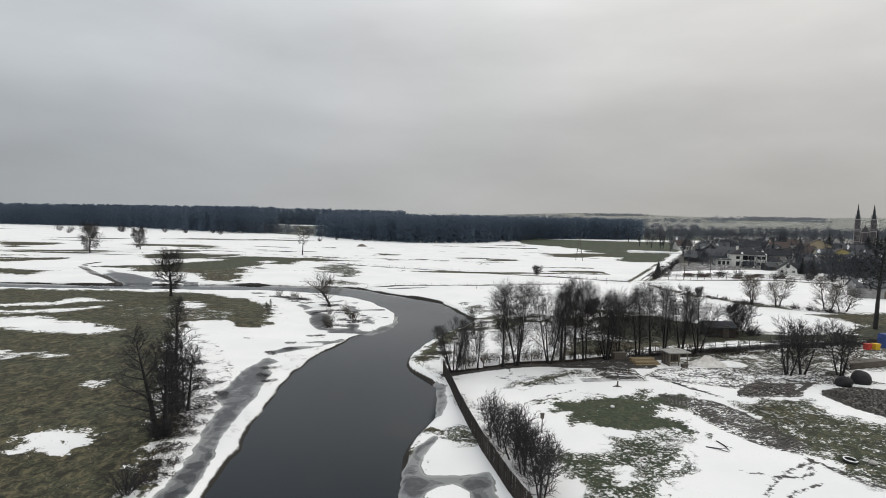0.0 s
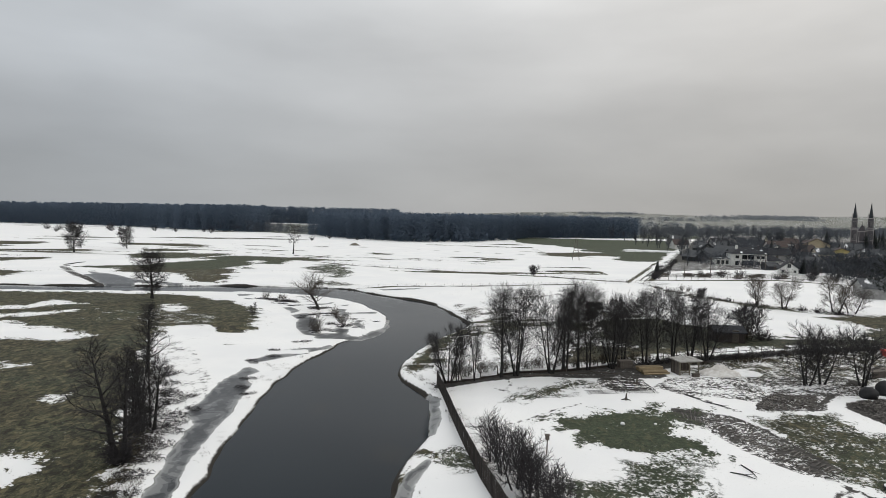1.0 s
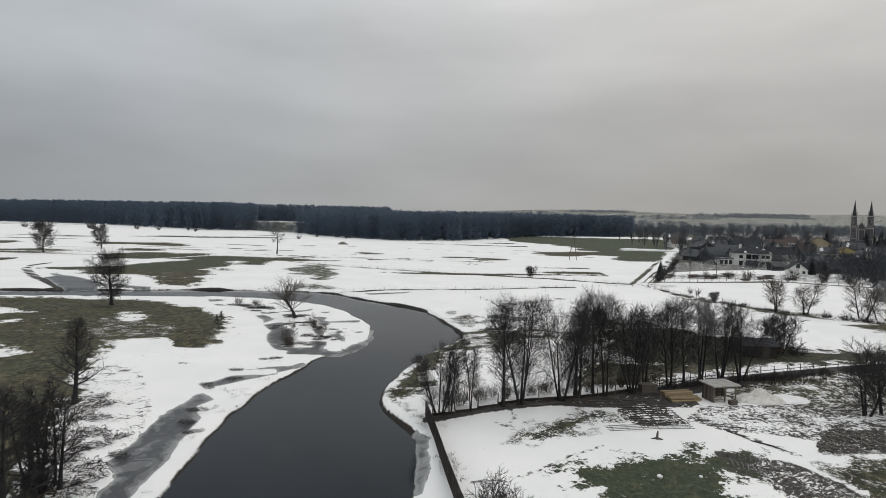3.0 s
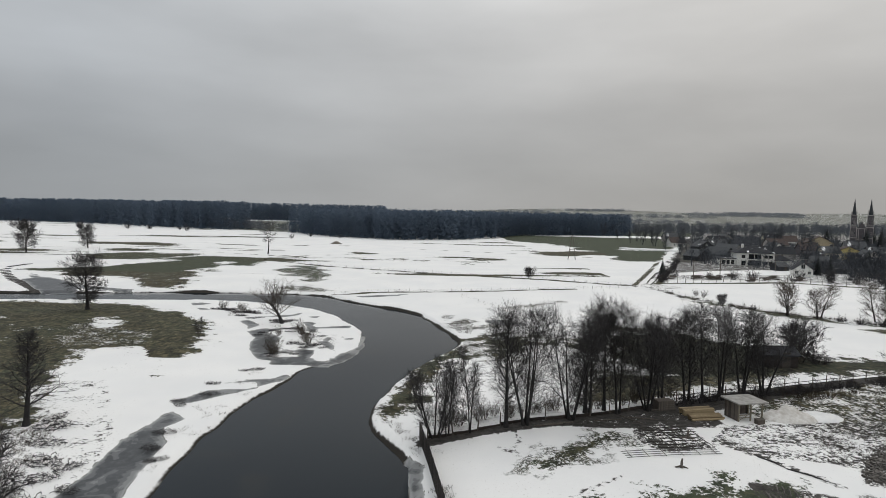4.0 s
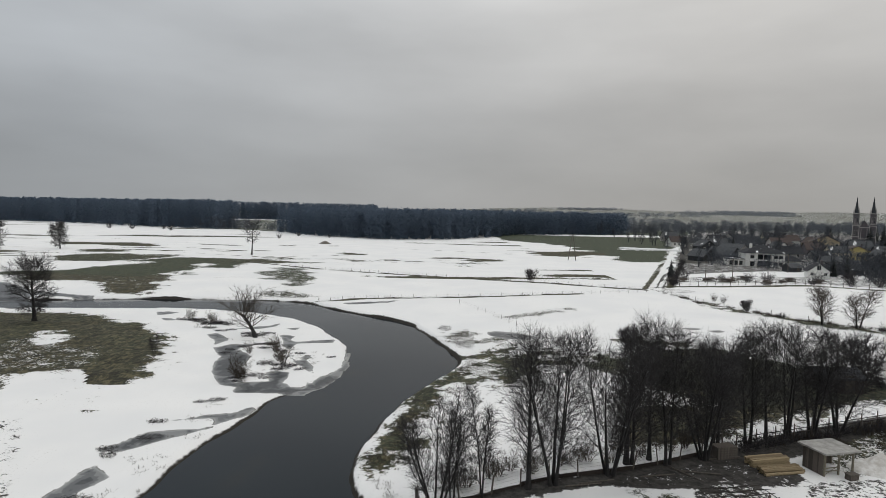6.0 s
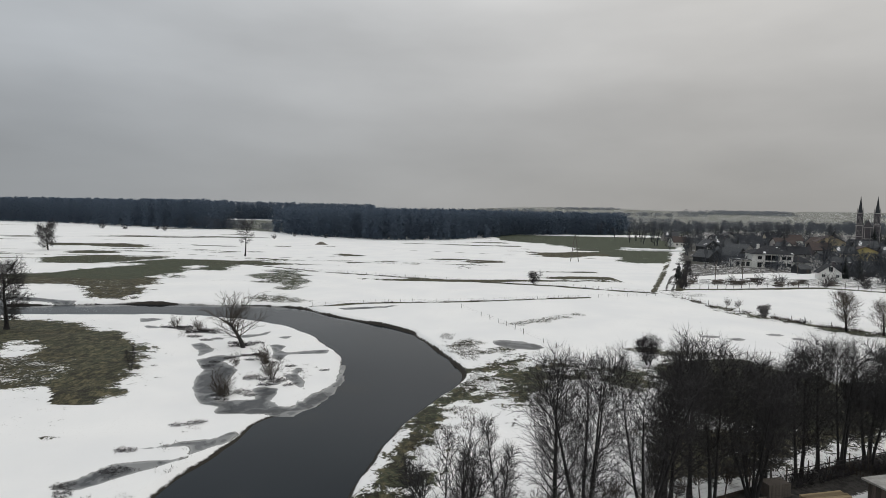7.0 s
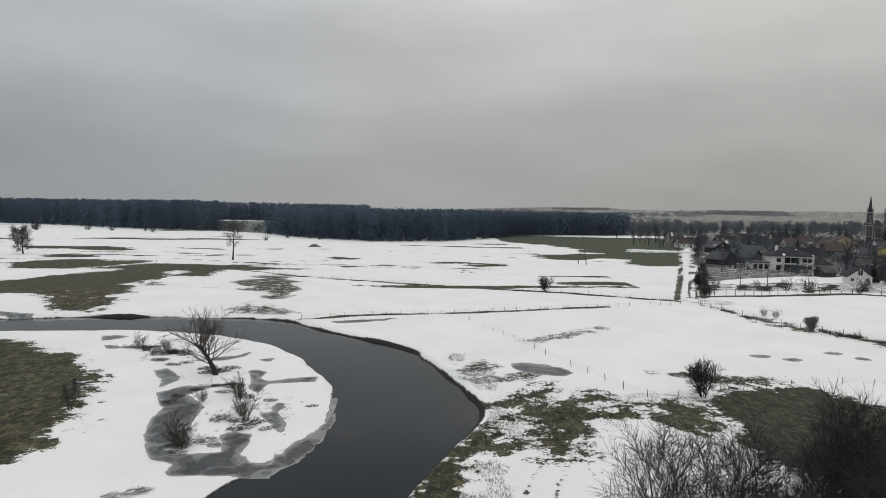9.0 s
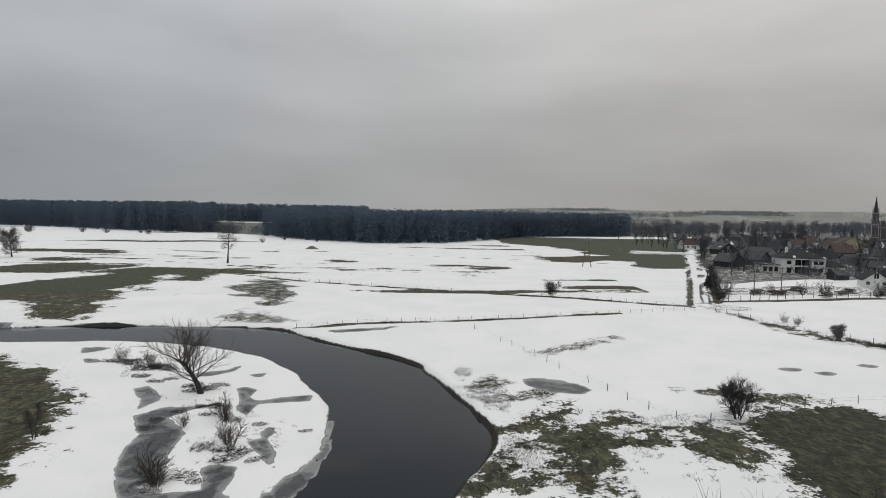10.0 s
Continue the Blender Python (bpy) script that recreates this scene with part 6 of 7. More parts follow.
for sx in (-6.2, 6.2):
    at = Matrix.Translation((sx, 0.6, 0))
    tower = part("tower", Bars().box(-2.5, -2.5, -0.3, 2.5, 2.5, 14.0).box(-2.2, -2.2, 14.0, 2.2, 2.2, 22.5).mesh("tower", M_BRICK), church, at=at)
    for z in (6.5, 14.0, 22.3):
        part("cornice", Bars().box(-2.75, -2.75, z, 2.75, 2.75, z + 0.45).mesh("cornice", M_STONE), tower)
    for cx in (-2.42, 2.42):
        part("pilaster", Bars().box(cx - 0.25, -2.72, 0, cx + 0.25, -2.5, 14.0).mesh("pilaster", M_STONE), tower)
    part("stone_band", Bars().box(-2.3, -2.34, 15.1, 2.3, -2.2, 15.4).mesh("stone_band", M_STONE), tower)
    spire = Bars().tube([(0, 0, 22.7), (0, 0, 25.0), (0, 0, 34.0)], [2.1, 1.45, 0.05], 8)
    part("spire", spire.mesh("spire", M_ROOF_SLATE), tower)
    for cx in (-2.0, 2.0):
        for cy in (-2.0, 2.0):
            part("pinnacle", Bars().tube([(cx, cy, 22.7), (cx, cy, 24.2), (cx, cy, 26.2)], [0.4, 0.34, 0.04], 4).mesh("pinnacle", M_STONE), tower)
    for z, h in ((9.5, 3.2), (18.0, 4.6)):
        for x in (-0.9, 0.9):
            part("lancet", Bars().box(x - 0.42, -2.6 if z < 14 else -2.3, z - h / 2, x + 0.42, -2.45 if z < 14 else -2.15, z + h / 2).mesh("lancet", M_STONE), tower)
            part("louvre", Bars().box(x - 0.26, -2.66 if z < 14 else -2.36, z - h / 2 + 0.2, x + 0.26, -2.6 if z < 14 else -2.3, z + h / 2 - 0.2).mesh("louvre", M_GLASS), tower)
    for face_x in (-2.32, 2.2):
        part("lancet", Bars().box(face_x, -0.8, 15.8, face_x + 0.12, 0.8, 20.4).mesh("lancet_side", M_STONE), tower)

# trees among the houses
VILLAGE_KINDS = [
    tree_meshes(71, 1, 10.5, 0.26, 13, 0.36, 0.8, 0.16, 5, 3, 1.2, thin=0.04, crown_shape="round", twig=M_HAZED_TWIG, bark=M_HAZED_TWIG),
    tree_meshes(72, 2, 12.0, 0.24, 9, 0.3, 0.7, 0.14, 5, 3, 1.3, thin=0.04, lean=0.2, twig=M_HAZED_TWIG, bark=M_HAZED_TWIG),
    tree_meshes(73, 1, 8.0, 0.2, 12, 0.4, 0.9, 0.14, 5, 3, 1.0, thin=0.04, crown_shape="round", twig=M_HAZED_TWIG, bark=M_HAZED_TWIG),
]
rv = random.Random(9)
VILLAGE_TREES = [(116, 262), (118, 268), (106, 252), (158, 262), (150, 250), (162, 250), (142, 276), (156, 282), (178, 284), (190, 288), (142, 214), (146, 218), (152, 222), (138, 226), (160, 240), (172, 240), (182, 232), (196, 236), (166, 224), (176, 214), (188, 220), (150, 206), (160, 210)]
for i in range(120):
    u, w = rv.random(), rv.random()
    VILLAGE_TREES.append((125 + 230 * u + 0.12 * w * 300, 300 + 260 * w))
for x, y in VILLAGE_TREES:
    plant("village_tree", VILLAGE_KINDS[rv.randrange(3)], Matrix.Translation((x, y, 0)) @ Matrix.Rotation(rv.random() * 6.28, 4, "Z") @ Matrix.Scale(0.6 + 0.5 * rv.random(), 4), "grey leafless tree among the village houses", group="trees of the village")


def spruce(x, y, size, seed):
    """A garden spruce: a stem and tiers of drooping boughs."""
    rng = random.Random(seed)
    ob = thing("spruce_tree", Matrix.Translation((x, y, 0)) @ Matrix.Scale(size, 4), "dark green garden spruce", "tree", "garden spruces")
    part("trunk", Bars().tube([(0, 0, -0.2), (0, 0, 9)], [0.18, 0.02], 6).mesh("trunk", M_BARK), ob)
    b = Bars()
    for i in range(170):
        u = 0.06 + 0.93 * (i + rng.random()) / 170
        a, ln = i * 2.4 + rng.random(), 2.5 * (1.03 - u) * (0.75 + 0.5 * rng.random())
        ca, sa, z = math.cos(a), math.sin(a), 9 * u
        wd = 0.16 + 0.3 * ln * 0.4
        b.face((ca * 0.05, sa * 0.05, z), (ca * ln * 0.6 - sa * wd, sa * ln * 0.6 + ca * wd, z - 0.15 * ln), (ca * ln, sa * ln, z - 0.42 * ln), (ca * ln * 0.6 + sa * wd, sa * ln * 0.6 - ca * wd, z - 0.3 * ln))
    part("crown", b.mesh("crown", M_NEEDLE), ob)


for i, (x, y, s) in enumerate(((78.6, 214.0, 0.5), (80.2, 217.4, 0.6), (81.4, 221, 0.45), (138, 224.5, 0.75), (140, 221, 0.85), (186, 330, 1.1), (252, 340, 1.3), (258, 392, 1.5), (162, 330, 1.0), (290, 400, 1.6), (296, 396, 1.4), (318, 430, 1.7), (325, 426, 1.6), (332, 440, 1.6), (172, 246, 0.8), (176, 250, 0.9))):
    spruce(x, y, s, 300 + i)


# ---- fences ----


def walk_line(line, step):
    """Places every step along a line, with the heading there."""
    out, carry = [], 0.0
    for (ax, ay), (bx, by) in zip(line, line[1:]):
        ln = math.hypot(bx - ax, by - ay)
        s = carry
        while s < ln:
            out.append((ax + (bx - ax) * s / ln, ay + (by - ay) * s / ln, math.atan2(by - ay, bx - ax)))
            s += step
        carry = s - ln
    return out


POST = Bars().tube([(0, 0, -0.4), (0.015, 0, 0.6), (0.01, 0.02, 1.15)], [0.055, 0.05, 0.042], 6).mesh("fence_post", M_POST)


def wire_fence(line, step, label, size=1.0, wires=(0.55, 0.95), seed=1, missing=0.0, name="wire_fence"):
    """A field fence: leaning posts and thin wires."""
    rng = random.Random(seed)
    x0, y0 = line[0]
    ob = thing(name, Matrix.Translation((x0, y0, 0)), label, "fence")
    spots = [(x, y, height(x, y)) for x, y, _ in walk_line(line, step)]
    for x, y, z in spots:
        if rng.random() >= missing:
            part("post", POST, ob, at=Matrix.Translation((x - x0, y - y0, z)) @ Euler((rng.gauss(0, 0.07), rng.gauss(0, 0.07), rng.random() * 6)).to_matrix().to_4x4() @ Matrix.Scale(size * (0.85 + 0.3 * rng.random()), 4))
    for h in wires:
        part("wire", Bars().tube([(x - x0, y - y0, z + h * size) for x, y, z in spots], [0.005] * len(spots), 3).mesh("wire", M_WIRE), ob)
    return ob


wire_fence([(-60, 247.3), (-33, 227), (1.7, 211.1), (17, 204.2), (35.7, 196.6), (59.4, 185.2)], 3.2, "grey wooden post and wire fence across the snowy meadow", 0.75, seed=1)
wire_fence([(-21, 164.4), (-2.3, 167), (7.6, 168.4), (26.7, 172.9), (58.2, 180.9)], 2.6, "grey post and wire fence above the river bank", 0.65, seed=2)
wire_fence([(9.4, 160.6), (11.8, 152.5), (14.3, 146.3), (16, 140.7), (17.4, 135.4), (18.5, 130.7), (19.7, 128.2), (21.3, 123.6), (22.8, 118.9), (24.5, 116.4), (27, 116.3), (32.3, 118.6), (38.5, 120.5), (44.1, 121.4), (49, 121.8), (56, 120), (62, 118)], 3.3, "row of thin leaning posts across the snowfield", 0.72, seed=3, missing=0.1)
wire_fence([(62.4, 181), (63.9, 171.4), (64.2, 161.3), (65.8, 156), (68.5, 152.6), (71.2, 146.4), (76, 139)], 3.4, "post and wire fence along the field hedge", 0.85, seed=4)
wire_fence([(69, 194), (73, 191.8), (82.5, 195), (94, 199.5), (112, 200), (131, 189)], 3.0, "old post fence round the cluttered yard", 1.3, seed=5)

# garden fence under the alders: posts, netting wires and a dark kickboard
back_line = [(1.0, 75.6), (5, 76.6), (9.5, 78.5), (18, 80.7), (26, 84.0)]
garden_fence = wire_fence(back_line, 2.4, "netting fence with grey posts and a dark kickboard", 1.25, (0.3, 0.5, 0.7, 0.9), 6, name="netting_fence")
for (ax, ay, h1), (bx, by, _) in zip(walk_line(back_line, 2.4), walk_line(back_line, 2.4)[1:]):
    ln = math.hypot(bx - ax, by - ay)
    part("kickboard", Bars().box(0, -0.02, 0.0, ln - 0.02, 0.02, 0.32).mesh("kickboard", M_BOARD), garden_fence, at=Matrix.Translation((ax - 1.0, ay - 75.6, height(ax, ay) - 0.02)) @ Matrix.Rotation(math.atan2(by - ay, bx - ax), 4, "Z"))

# rail fence along the lane
lane_line = [(27.5, 84.6), (34, 86.6), (43, 89.6), (52, 92.4), (64, 96), (80, 100.4)]
rail_fence = thing("rail_fence", Matrix.Translation((27.5, 84.6, 0)), "dark wooden post and rail fence along the lane", "fence")
spots = walk_line(lane_line, 2.2)
for x, y, _ in spots:
    part("post", POST, rail_fence, at=Matrix.Translation((x - 27.5, y - 84.6, height(x, y))) @ Matrix.Scale(1.1, 4))
for (ax, ay, _), (bx, by, _) in zip(spots, spots[1:]):
    for h in (0.4, 0.75):
        part("rail", Bars().box(0, -0.02, 0, math.hypot(bx - ax, by - ay), 0.02, 0.06).mesh("rail", M_BOARD), rail_fence, at=Matrix.Translation((ax - 27.5, ay - 84.6, height(ax, ay) + h)) @ Matrix.Rotation(math.atan2(by - ay, bx - ax), 4, "Z"))

# the dark board fence down to the river
board_line = [(0.3, 75.4), (1.1, 70), (2.0, 62.2), (2.8, 56), (3.7, 49.6), (5.1, 42.2), (6.8, 35)]
BOARD = Bars().box(-0.086, -0.012, 0, 0.086, 0.012, 1.75).mesh("board", M_BOARD)
board_fence = thing("board_fence", Matrix.Translation((0.3, 75.4, 0)), "tall dark brown board fence running down the garden edge", "fence")
rb = random.Random(8)
for i, (x, y, a) in enumerate(walk_line(board_line, 0.152)):
    part("board", BOARD, board_fence, at=Matrix.Translation((x - 0.3 + 0.028 * (i % 2), y - 75.4, height(x, y) - 0.05)) @ Matrix.Rotation(a, 4, "Z") @ Euler((rb.gauss(0, 0.004), 0, rb.gauss(0, 0.008))).to_matrix().to_4x4() @ Matrix.Diagonal((1, 1, 0.98 + 0.04 * rb.random(), 1)))
bspots = walk_line(board_line, 2.4)
for x, y, a in bspots:
    part("post", POST, board_fence, at=Matrix.Translation((x - 0.3 + 0.11, y - 75.4, height(x, y))) @ Matrix.Scale(1.25, 4))
for (ax, ay, _), (bx, by, _) in zip(bspots, bspots[1:]):
    for h in (0.35, 1.1):
        part("rail", Bars().box(0, 0.015, 0, math.hypot(bx - ax, by - ay), 0.055, 0.09).mesh("rail", M_PLANK), board_fence, at=Matrix.Translation((ax - 0.3, ay - 75.4, height(ax, ay) + h)) @ Matrix.Rotation(math.atan2(by - ay, bx - ax), 4, "Z"))

# ---- the garden ----
shelter = thing("timber_shelter", pose(31.2, 79.0, height(32, 80), 0, 0, 11) @ Matrix.Diagonal((0.78, 0.85, 0.92, 1)), "open timber shelter with a flat snow-dusted roof", "shelter")
for x, y in ((0, 0), (1.75, 0.05), (3.4, 0), (0, 2.2), (3.4, 2.2)):
    part("post", Bars().box(-0.07, -0.07, -0.1, 0.07, 0.07, 1.85).mesh("post", M_TIMBER), shelter, at=Matrix.Translation((x, y, 0)))
part("beam", Bars().box(-0.25, -0.08, 1.78, 3.65, 0.06, 1.92).mesh("beam", M_TIMBER), shelter)
part("beam", Bars().box(-0.25, 2.14, 1.78, 3.65, 2.28, 1.92).mesh("beam", M_TIMBER), shelter)
part("roof", Bars().box(-0.4, -0.45, 1.92, 3.8, 2.65, 2.06).mesh("roof", surface("worn_roof_felt", (0.24, 0.235, 0.22), (0.44, 0.43, 0.41), 1.6, 0.9, 0.3)), shelter)
for x, s in ((1.75, -1), (1.75, 1), (3.4, -1)):
    part("brace", Bars().tube([(x, 0, 1.35), (x + s * 0.42, 0, 1.8)], [0.045, 0.045], 4).mesh("brace", M_TIMBER), shelter)
for i in range(14):
    part("wall_board", Bars().box(-0.02, 0, 0, 0.02, 0.145, 1.78).mesh("wall_board", M_PLANK), shelter, at=Matrix.Translation((-0.06, 0.1 + i * 0.155, 0)))
for i in range(22):
    part("wall_board", Bars().box(0, -0.02, 0, 0.145, 0.02, 1.7).mesh("wall_board", M_PLANK), shelter, at=Matrix.Translation((0.02 + i * 0.155, 2.3, 0)))
for i, z in enumerate((0.35, 0.62)):
    part("rail", Bars().box(0.1, 0.0, z, 1.7, 0.05, z + 0.07).mesh("rail", M_TIMBER), shelter)
part("rail", Bars().tube([(0.1, 0.05, 0.1), (1.6, 0.05, 0.72)], [0.035, 0.035], 4).mesh("rail", M_TIMBER), shelter)
crate = thing("wooden_box", pose(33.0, 78.5, height(33, 78.5), 0, 0, 14), "dark weathered wooden box before the shelter", "box")
part("body", Bars().box(-0.4, -0.25, 0, 0.4, 0.25, 0.42).mesh("body", M_PLANK), crate)
part("lid", Bars().box(-0.44, -0.29, 0.42, 0.44, 0.29, 0.47).mesh("lid", M_POST), crate)
LOG = Bars().tube([(-1.7, 0, 0), (-0.5, 0.02, 0.01), (0.6, -0.02, 0), (1.7, 0.0, 0)], [0.13, 0.125, 0.12, 0.11], 8).mesh("log", M_PINE)
BEAM = Bars().box(-1.7, -0.09, -0.09, 1.7, 0.09, 0.09).mesh("squared_timber", M_PINE)
rl = random.Random(4)
for (sx, sy, turn, rows, cols, shape, w, word) in ((28.2, 81.3, 10, 3, 5, BEAM, 0.2, "stack of fresh yellow squared timber under snow"), (28.3, 79.7, 9, 2, 5, LOG, 0.24, "stack of peeled pale pine logs on the ground")):
    stack = thing("timber_stack", pose(sx, sy, height(sx, sy), 0, 0, turn), word, "timber")
    for r in range(rows):
        for c in range(cols - (r if shape is LOG else 0)):
            part("timber", shape, stack, at=Matrix.Translation((rl.gauss(0, 0.12), (c + (0.5 * r if shape is LOG else 0)) * w - 0.4, 0.1 + r * w * 0.92)) @ Matrix.Rotation(rl.gauss(0, 0.015), 4, "Z"))
for x, y, a in ((25.2, 82.2, 8), (22.0, 79.6, -14), (18.5, 79.2, 8), (13.5, 78.2, 12), (12.4, 77.7, 10), (20.8, 79.4, -60)):
    part("pole", Bars().tube([(-1.4, 0, 0.06), (1.4, 0, 0.08)], [0.06, 0.045], 6).mesh("pole", M_POST), thing("fallen_pole", pose(x, y, height(x, y), 0, 0, a), "grey fallen pole lying under the trees", "pole", "poles under the trees"))
hutch = thing("plank_crate", pose(25.3, 82.6, height(25.3, 82.6), 0, 0, 10), "grey plank crate beneath the alders", "crate")
for i in range(5):
    part("board", Bars().box(-0.9, -0.03, 0, 0.9, 0.03, 0.18).mesh("board", M_POST), hutch, at=Matrix.Translation((0, -0.5, 0.02 + i * 0.195)))
part("body", Bars().box(-0.88, -0.46, 0, 0.88, 0.5, 0.98).mesh("body", M_PLANK), hutch)


def heap(name, x, y, rx, ry, tall, material, label, category, seed):
    """A low uneven heap."""
    n = 26
    u = np.linspace(-1, 1, n)
    U, V = np.meshgrid(u, u)
    r = np.hypot(U, V)
    X, Y = x + U * rx, y + V * ry
    base = land(X.ravel(), Y.ravel())[0].reshape(X.shape)
    shape = np.clip(1 - r, 0, 1) ** 0.8 * tall * (1 + 0.35 * wobble(X, Y, 0.7, seed) + 0.2 * wobble(X, Y, 0.3, seed + 1))
    Z = base + shape - 0.05 - 0.25 * (r > 1)
    me = grid_mesh(name, n, n, X.ravel(), Y.ravel(), Z.ravel())
    me.materials.append(material)
    return tagged(new(name, me), label, category)


heap("sand_mound", 37.0, 80.2, 2.9, 1.9, 1.15, M_SAND, "heap of pale sand dusted with snow", "heap", 3)
heap("sand_mound", 40.0, 80.4, 2.6, 1.7, 0.55, M_SNOW, "low heap of sand under snow", "heap", 4)
heap("snow_mound", -49.7, 359.2, 3.6, 2.5, 1.4, surface("hay_mound", (0.08, 0.07, 0.055), (0.2, 0.18, 0.15), 2.0), "dark hay mound in the snowy meadow", "mound", 5)


def clods(name, outline, spacing, lo, hi, material, label, seed, dome=0.0):
    """Many small lumps of earth or rubble lying together, joined."""
    rng = random.Random(seed)
    b = Bars()
    pts = scatter(outline, spacing, seed)
    xs, ys = np.array([p[0] for p in pts]), np.array([p[1] for p in pts])
    zs = land(xs, ys)[0]
    deep = inside_distance(xs, ys, outline)
    for x, y, z, dp in zip(xs, ys, zs, deep):
        s = lo + (hi - lo) * rng.random() ** 2
        z += dome * min(dp / 1.5, 1) * (0.6 + 0.5 * rng.random())
        base = len(b.v)
        a0 = rng.random() * 6.28
        for k, (r, h) in enumerate(((1.0, -0.3), (0.75, 0.55))):
            for i in range(5):
                a = a0 + i * 1.2566 + k * 0.5
                q = s * r * (0.7 + 0.6 * rng.random())
                b.v.append((x + math.cos(a) * q, y + math.sin(a) * q, z + s * h * (0.7 + 0.5 * rng.random())))
        b.f += [tuple(base + v for v in (i, (i + 1) % 5, 5 + (i + 1) % 5, 5 + i)) for i in range(5)] + [tuple(base + 5 + i for i in range(5))]
    return tagged(new(name, b.mesh(name, material)), label, "rubble", kind="stuff")


clods("rubble_heap", [(35.2, 68), (38.7, 71.6), (43.6, 71.2), (41, 67), (33.8, 66)], 0.26, 0.06, 0.26, M_RUBBLE, "low heap of earth and brick rubble dusted with snow", 21, 0.35)
clods("rubble_heap", [(45.2, 68.4), (49.6, 70.4), (55, 68.6), (55, 59), (46.6, 60.4), (45, 62.6)], 0.3, 0.06, 0.26, M_RUBBLE, "broad heap of dark brown clods and rubble", 22, 0.45)
clods("track_clods", [(25.2, 66), (30.2, 63.6), (31.6, 60.4), (32.6, 52), (31, 50.4), (29, 52), (27, 56), (26.2, 60.6)], 0.5, 0.03, 0.1, M_RUBBLE, "loose clods along the muddy vehicle track", 23)

# tyre-tread ridges pressed across the vehicle track
tread, rt = Bars(), random.Random(15)
for x, y, a in walk_line([(26.0, 64.6), (28.6, 62.0), (29.6, 58.0), (30.6, 54.0), (31.6, 50.6)], 0.42):
    for off in (-1.0, 0.9):
        cx, cy = x + math.cos(a + 1.57) * off, y + math.sin(a + 1.57) * off
        w, t = 0.55 + 0.3 * rt.random(), a + 1.57 + rt.gauss(0.35, 0.12)
        z = height(cx, cy)
        tread.tube([(cx - math.cos(t) * w, cy - math.sin(t) * w, z), (cx, cy, z + 0.05), (cx + math.cos(t) * w, cy + math.sin(t) * w, z)], [0.03, 0.08, 0.03], 5)
tagged(new("tyre_ridges", tread.mesh("tyre_ridges", M_RUBBLE)), "frozen tyre-tread ridges across the muddy track", "mud", kind="stuff")

# dug beds: rows of dark ridges
for i in range(8):
    a = 0.12
    x, y = 20.4 + i * 0.05, 72.4 + i * 0.66
    part("ridge", Bars().tube([(j * 0.85, 0.1 * math.sin(j * 1.7 + i), 0.0) for j in range(7)], [0.02, 0.05, 0.035, 0.055, 0.035, 0.045, 0.02], 6).mesh("ridge", M_WET_EARTH), thing("garden_bed", pose(x, y, height(x, y) + 0.02, 0, 0, 6), "dug ridge of dark soil in the vegetable plot", "garden bed", "ridges of the vegetable plot"))
# cross ridges of the beds and a trellis lying flat beside them
for i in range(6):
    x, y = 20.9 + i * 0.95, 72.2
    part("ridge", Bars().tube([(0.08 * math.sin(j * 2.1 + i), j * 0.8, 0.0) for j in range(7)], [0.015, 0.03, 0.025, 0.04, 0.025, 0.03, 0.015], 5).mesh("cross_ridge", M_WET_EARTH), thing("garden_bed", pose(x, y, height(x, y + 2) + 0.02, 0, 0, 4), "narrow dug cross ridge in the vegetable plot", "garden bed", "cross ridges of the vegetable plot"))
trellis = thing("bean_trellis", pose(17.3, 70.4, height(20, 71) + 0.05, 0, 0, 6), "long grey slatted trellis lying on the snow", "trellis")
for i in range(4):
    part("rail", Bars().tube([(0, i * 0.4, 0), (4.2, i * 0.4 + 0.06, 0.05), (8.4, i * 0.4, 0)], [0.025, 0.025, 0.025], 5).mesh("rail", M_WIRE), trellis)
for i in range(6):
    part("slat", Bars().tube([(0.4 + i * 1.5, -0.1, 0.03), (0.5 + i * 1.5, 1.4, 0.05)], [0.022, 0.022], 5).mesh("slat", M_WIRE), trellis)
for x, y in ((21.0, 68.6), (24.2, 74.6)):
    st = thing("stump", pose(x, y, height(x, y)), "short grey stump with a dark foot in the snow", "stump")
    part("stem", Bars().tube([(0, 0, -0.1), (0.02, 0, 0.55), (0.06, 0.02, 0.75)], [0.12, 0.09, 0.06], 7).mesh("stem", M_POST), st)
    part("root", Bars().tube([(-0.5, 0.1, 0.0), (0, 0, 0.14), (0.5, -0.1, 0.0)], [0.04, 0.1, 0.04], 5).mesh("root", M_PLANK), st)
nest = thing("nest_box", pose(9.5, 53.5, height(9.5, 53.5)), "small wooden nest box on a tall post", "nest box")
part("pole", Bars().tube([(0, 0, -0.3), (0.02, 0, 1.5)], [0.06, 0.05], 6).mesh("pole", M_POST), nest)
part("box", Bars().box(-0.14, -0.14, 1.35, 0.16, 0.14, 1.75).mesh("box", M_PLANK), nest)
part("roof", Bars().box(-0.2, -0.2, 1.75, 0.22, 0.2, 1.79).mesh("roof", M_POST), nest)
tyre = thing("tyre_ring", pose(34.6, 48.3, height(34.6, 48.3) + 0.12, 4, 3, 0), "old tyre lying flat with snow on its rim", "tyre")
part("tyre", Bars().tube([(0.5 * math.cos(i * 0.3142), 0.5 * math.sin(i * 0.3142), 0) for i in range(21)], [0.13] * 21, 8).mesh("tyre", M_RUBBER, True), tyre)
part("snow", Bars().tube([(0.5 * math.cos(i * 0.3142), 0.5 * math.sin(i * 0.3142), 0.06) for i in range(19)], [0.09] * 19, 6).mesh("snow", M_SNOW, True), tyre)


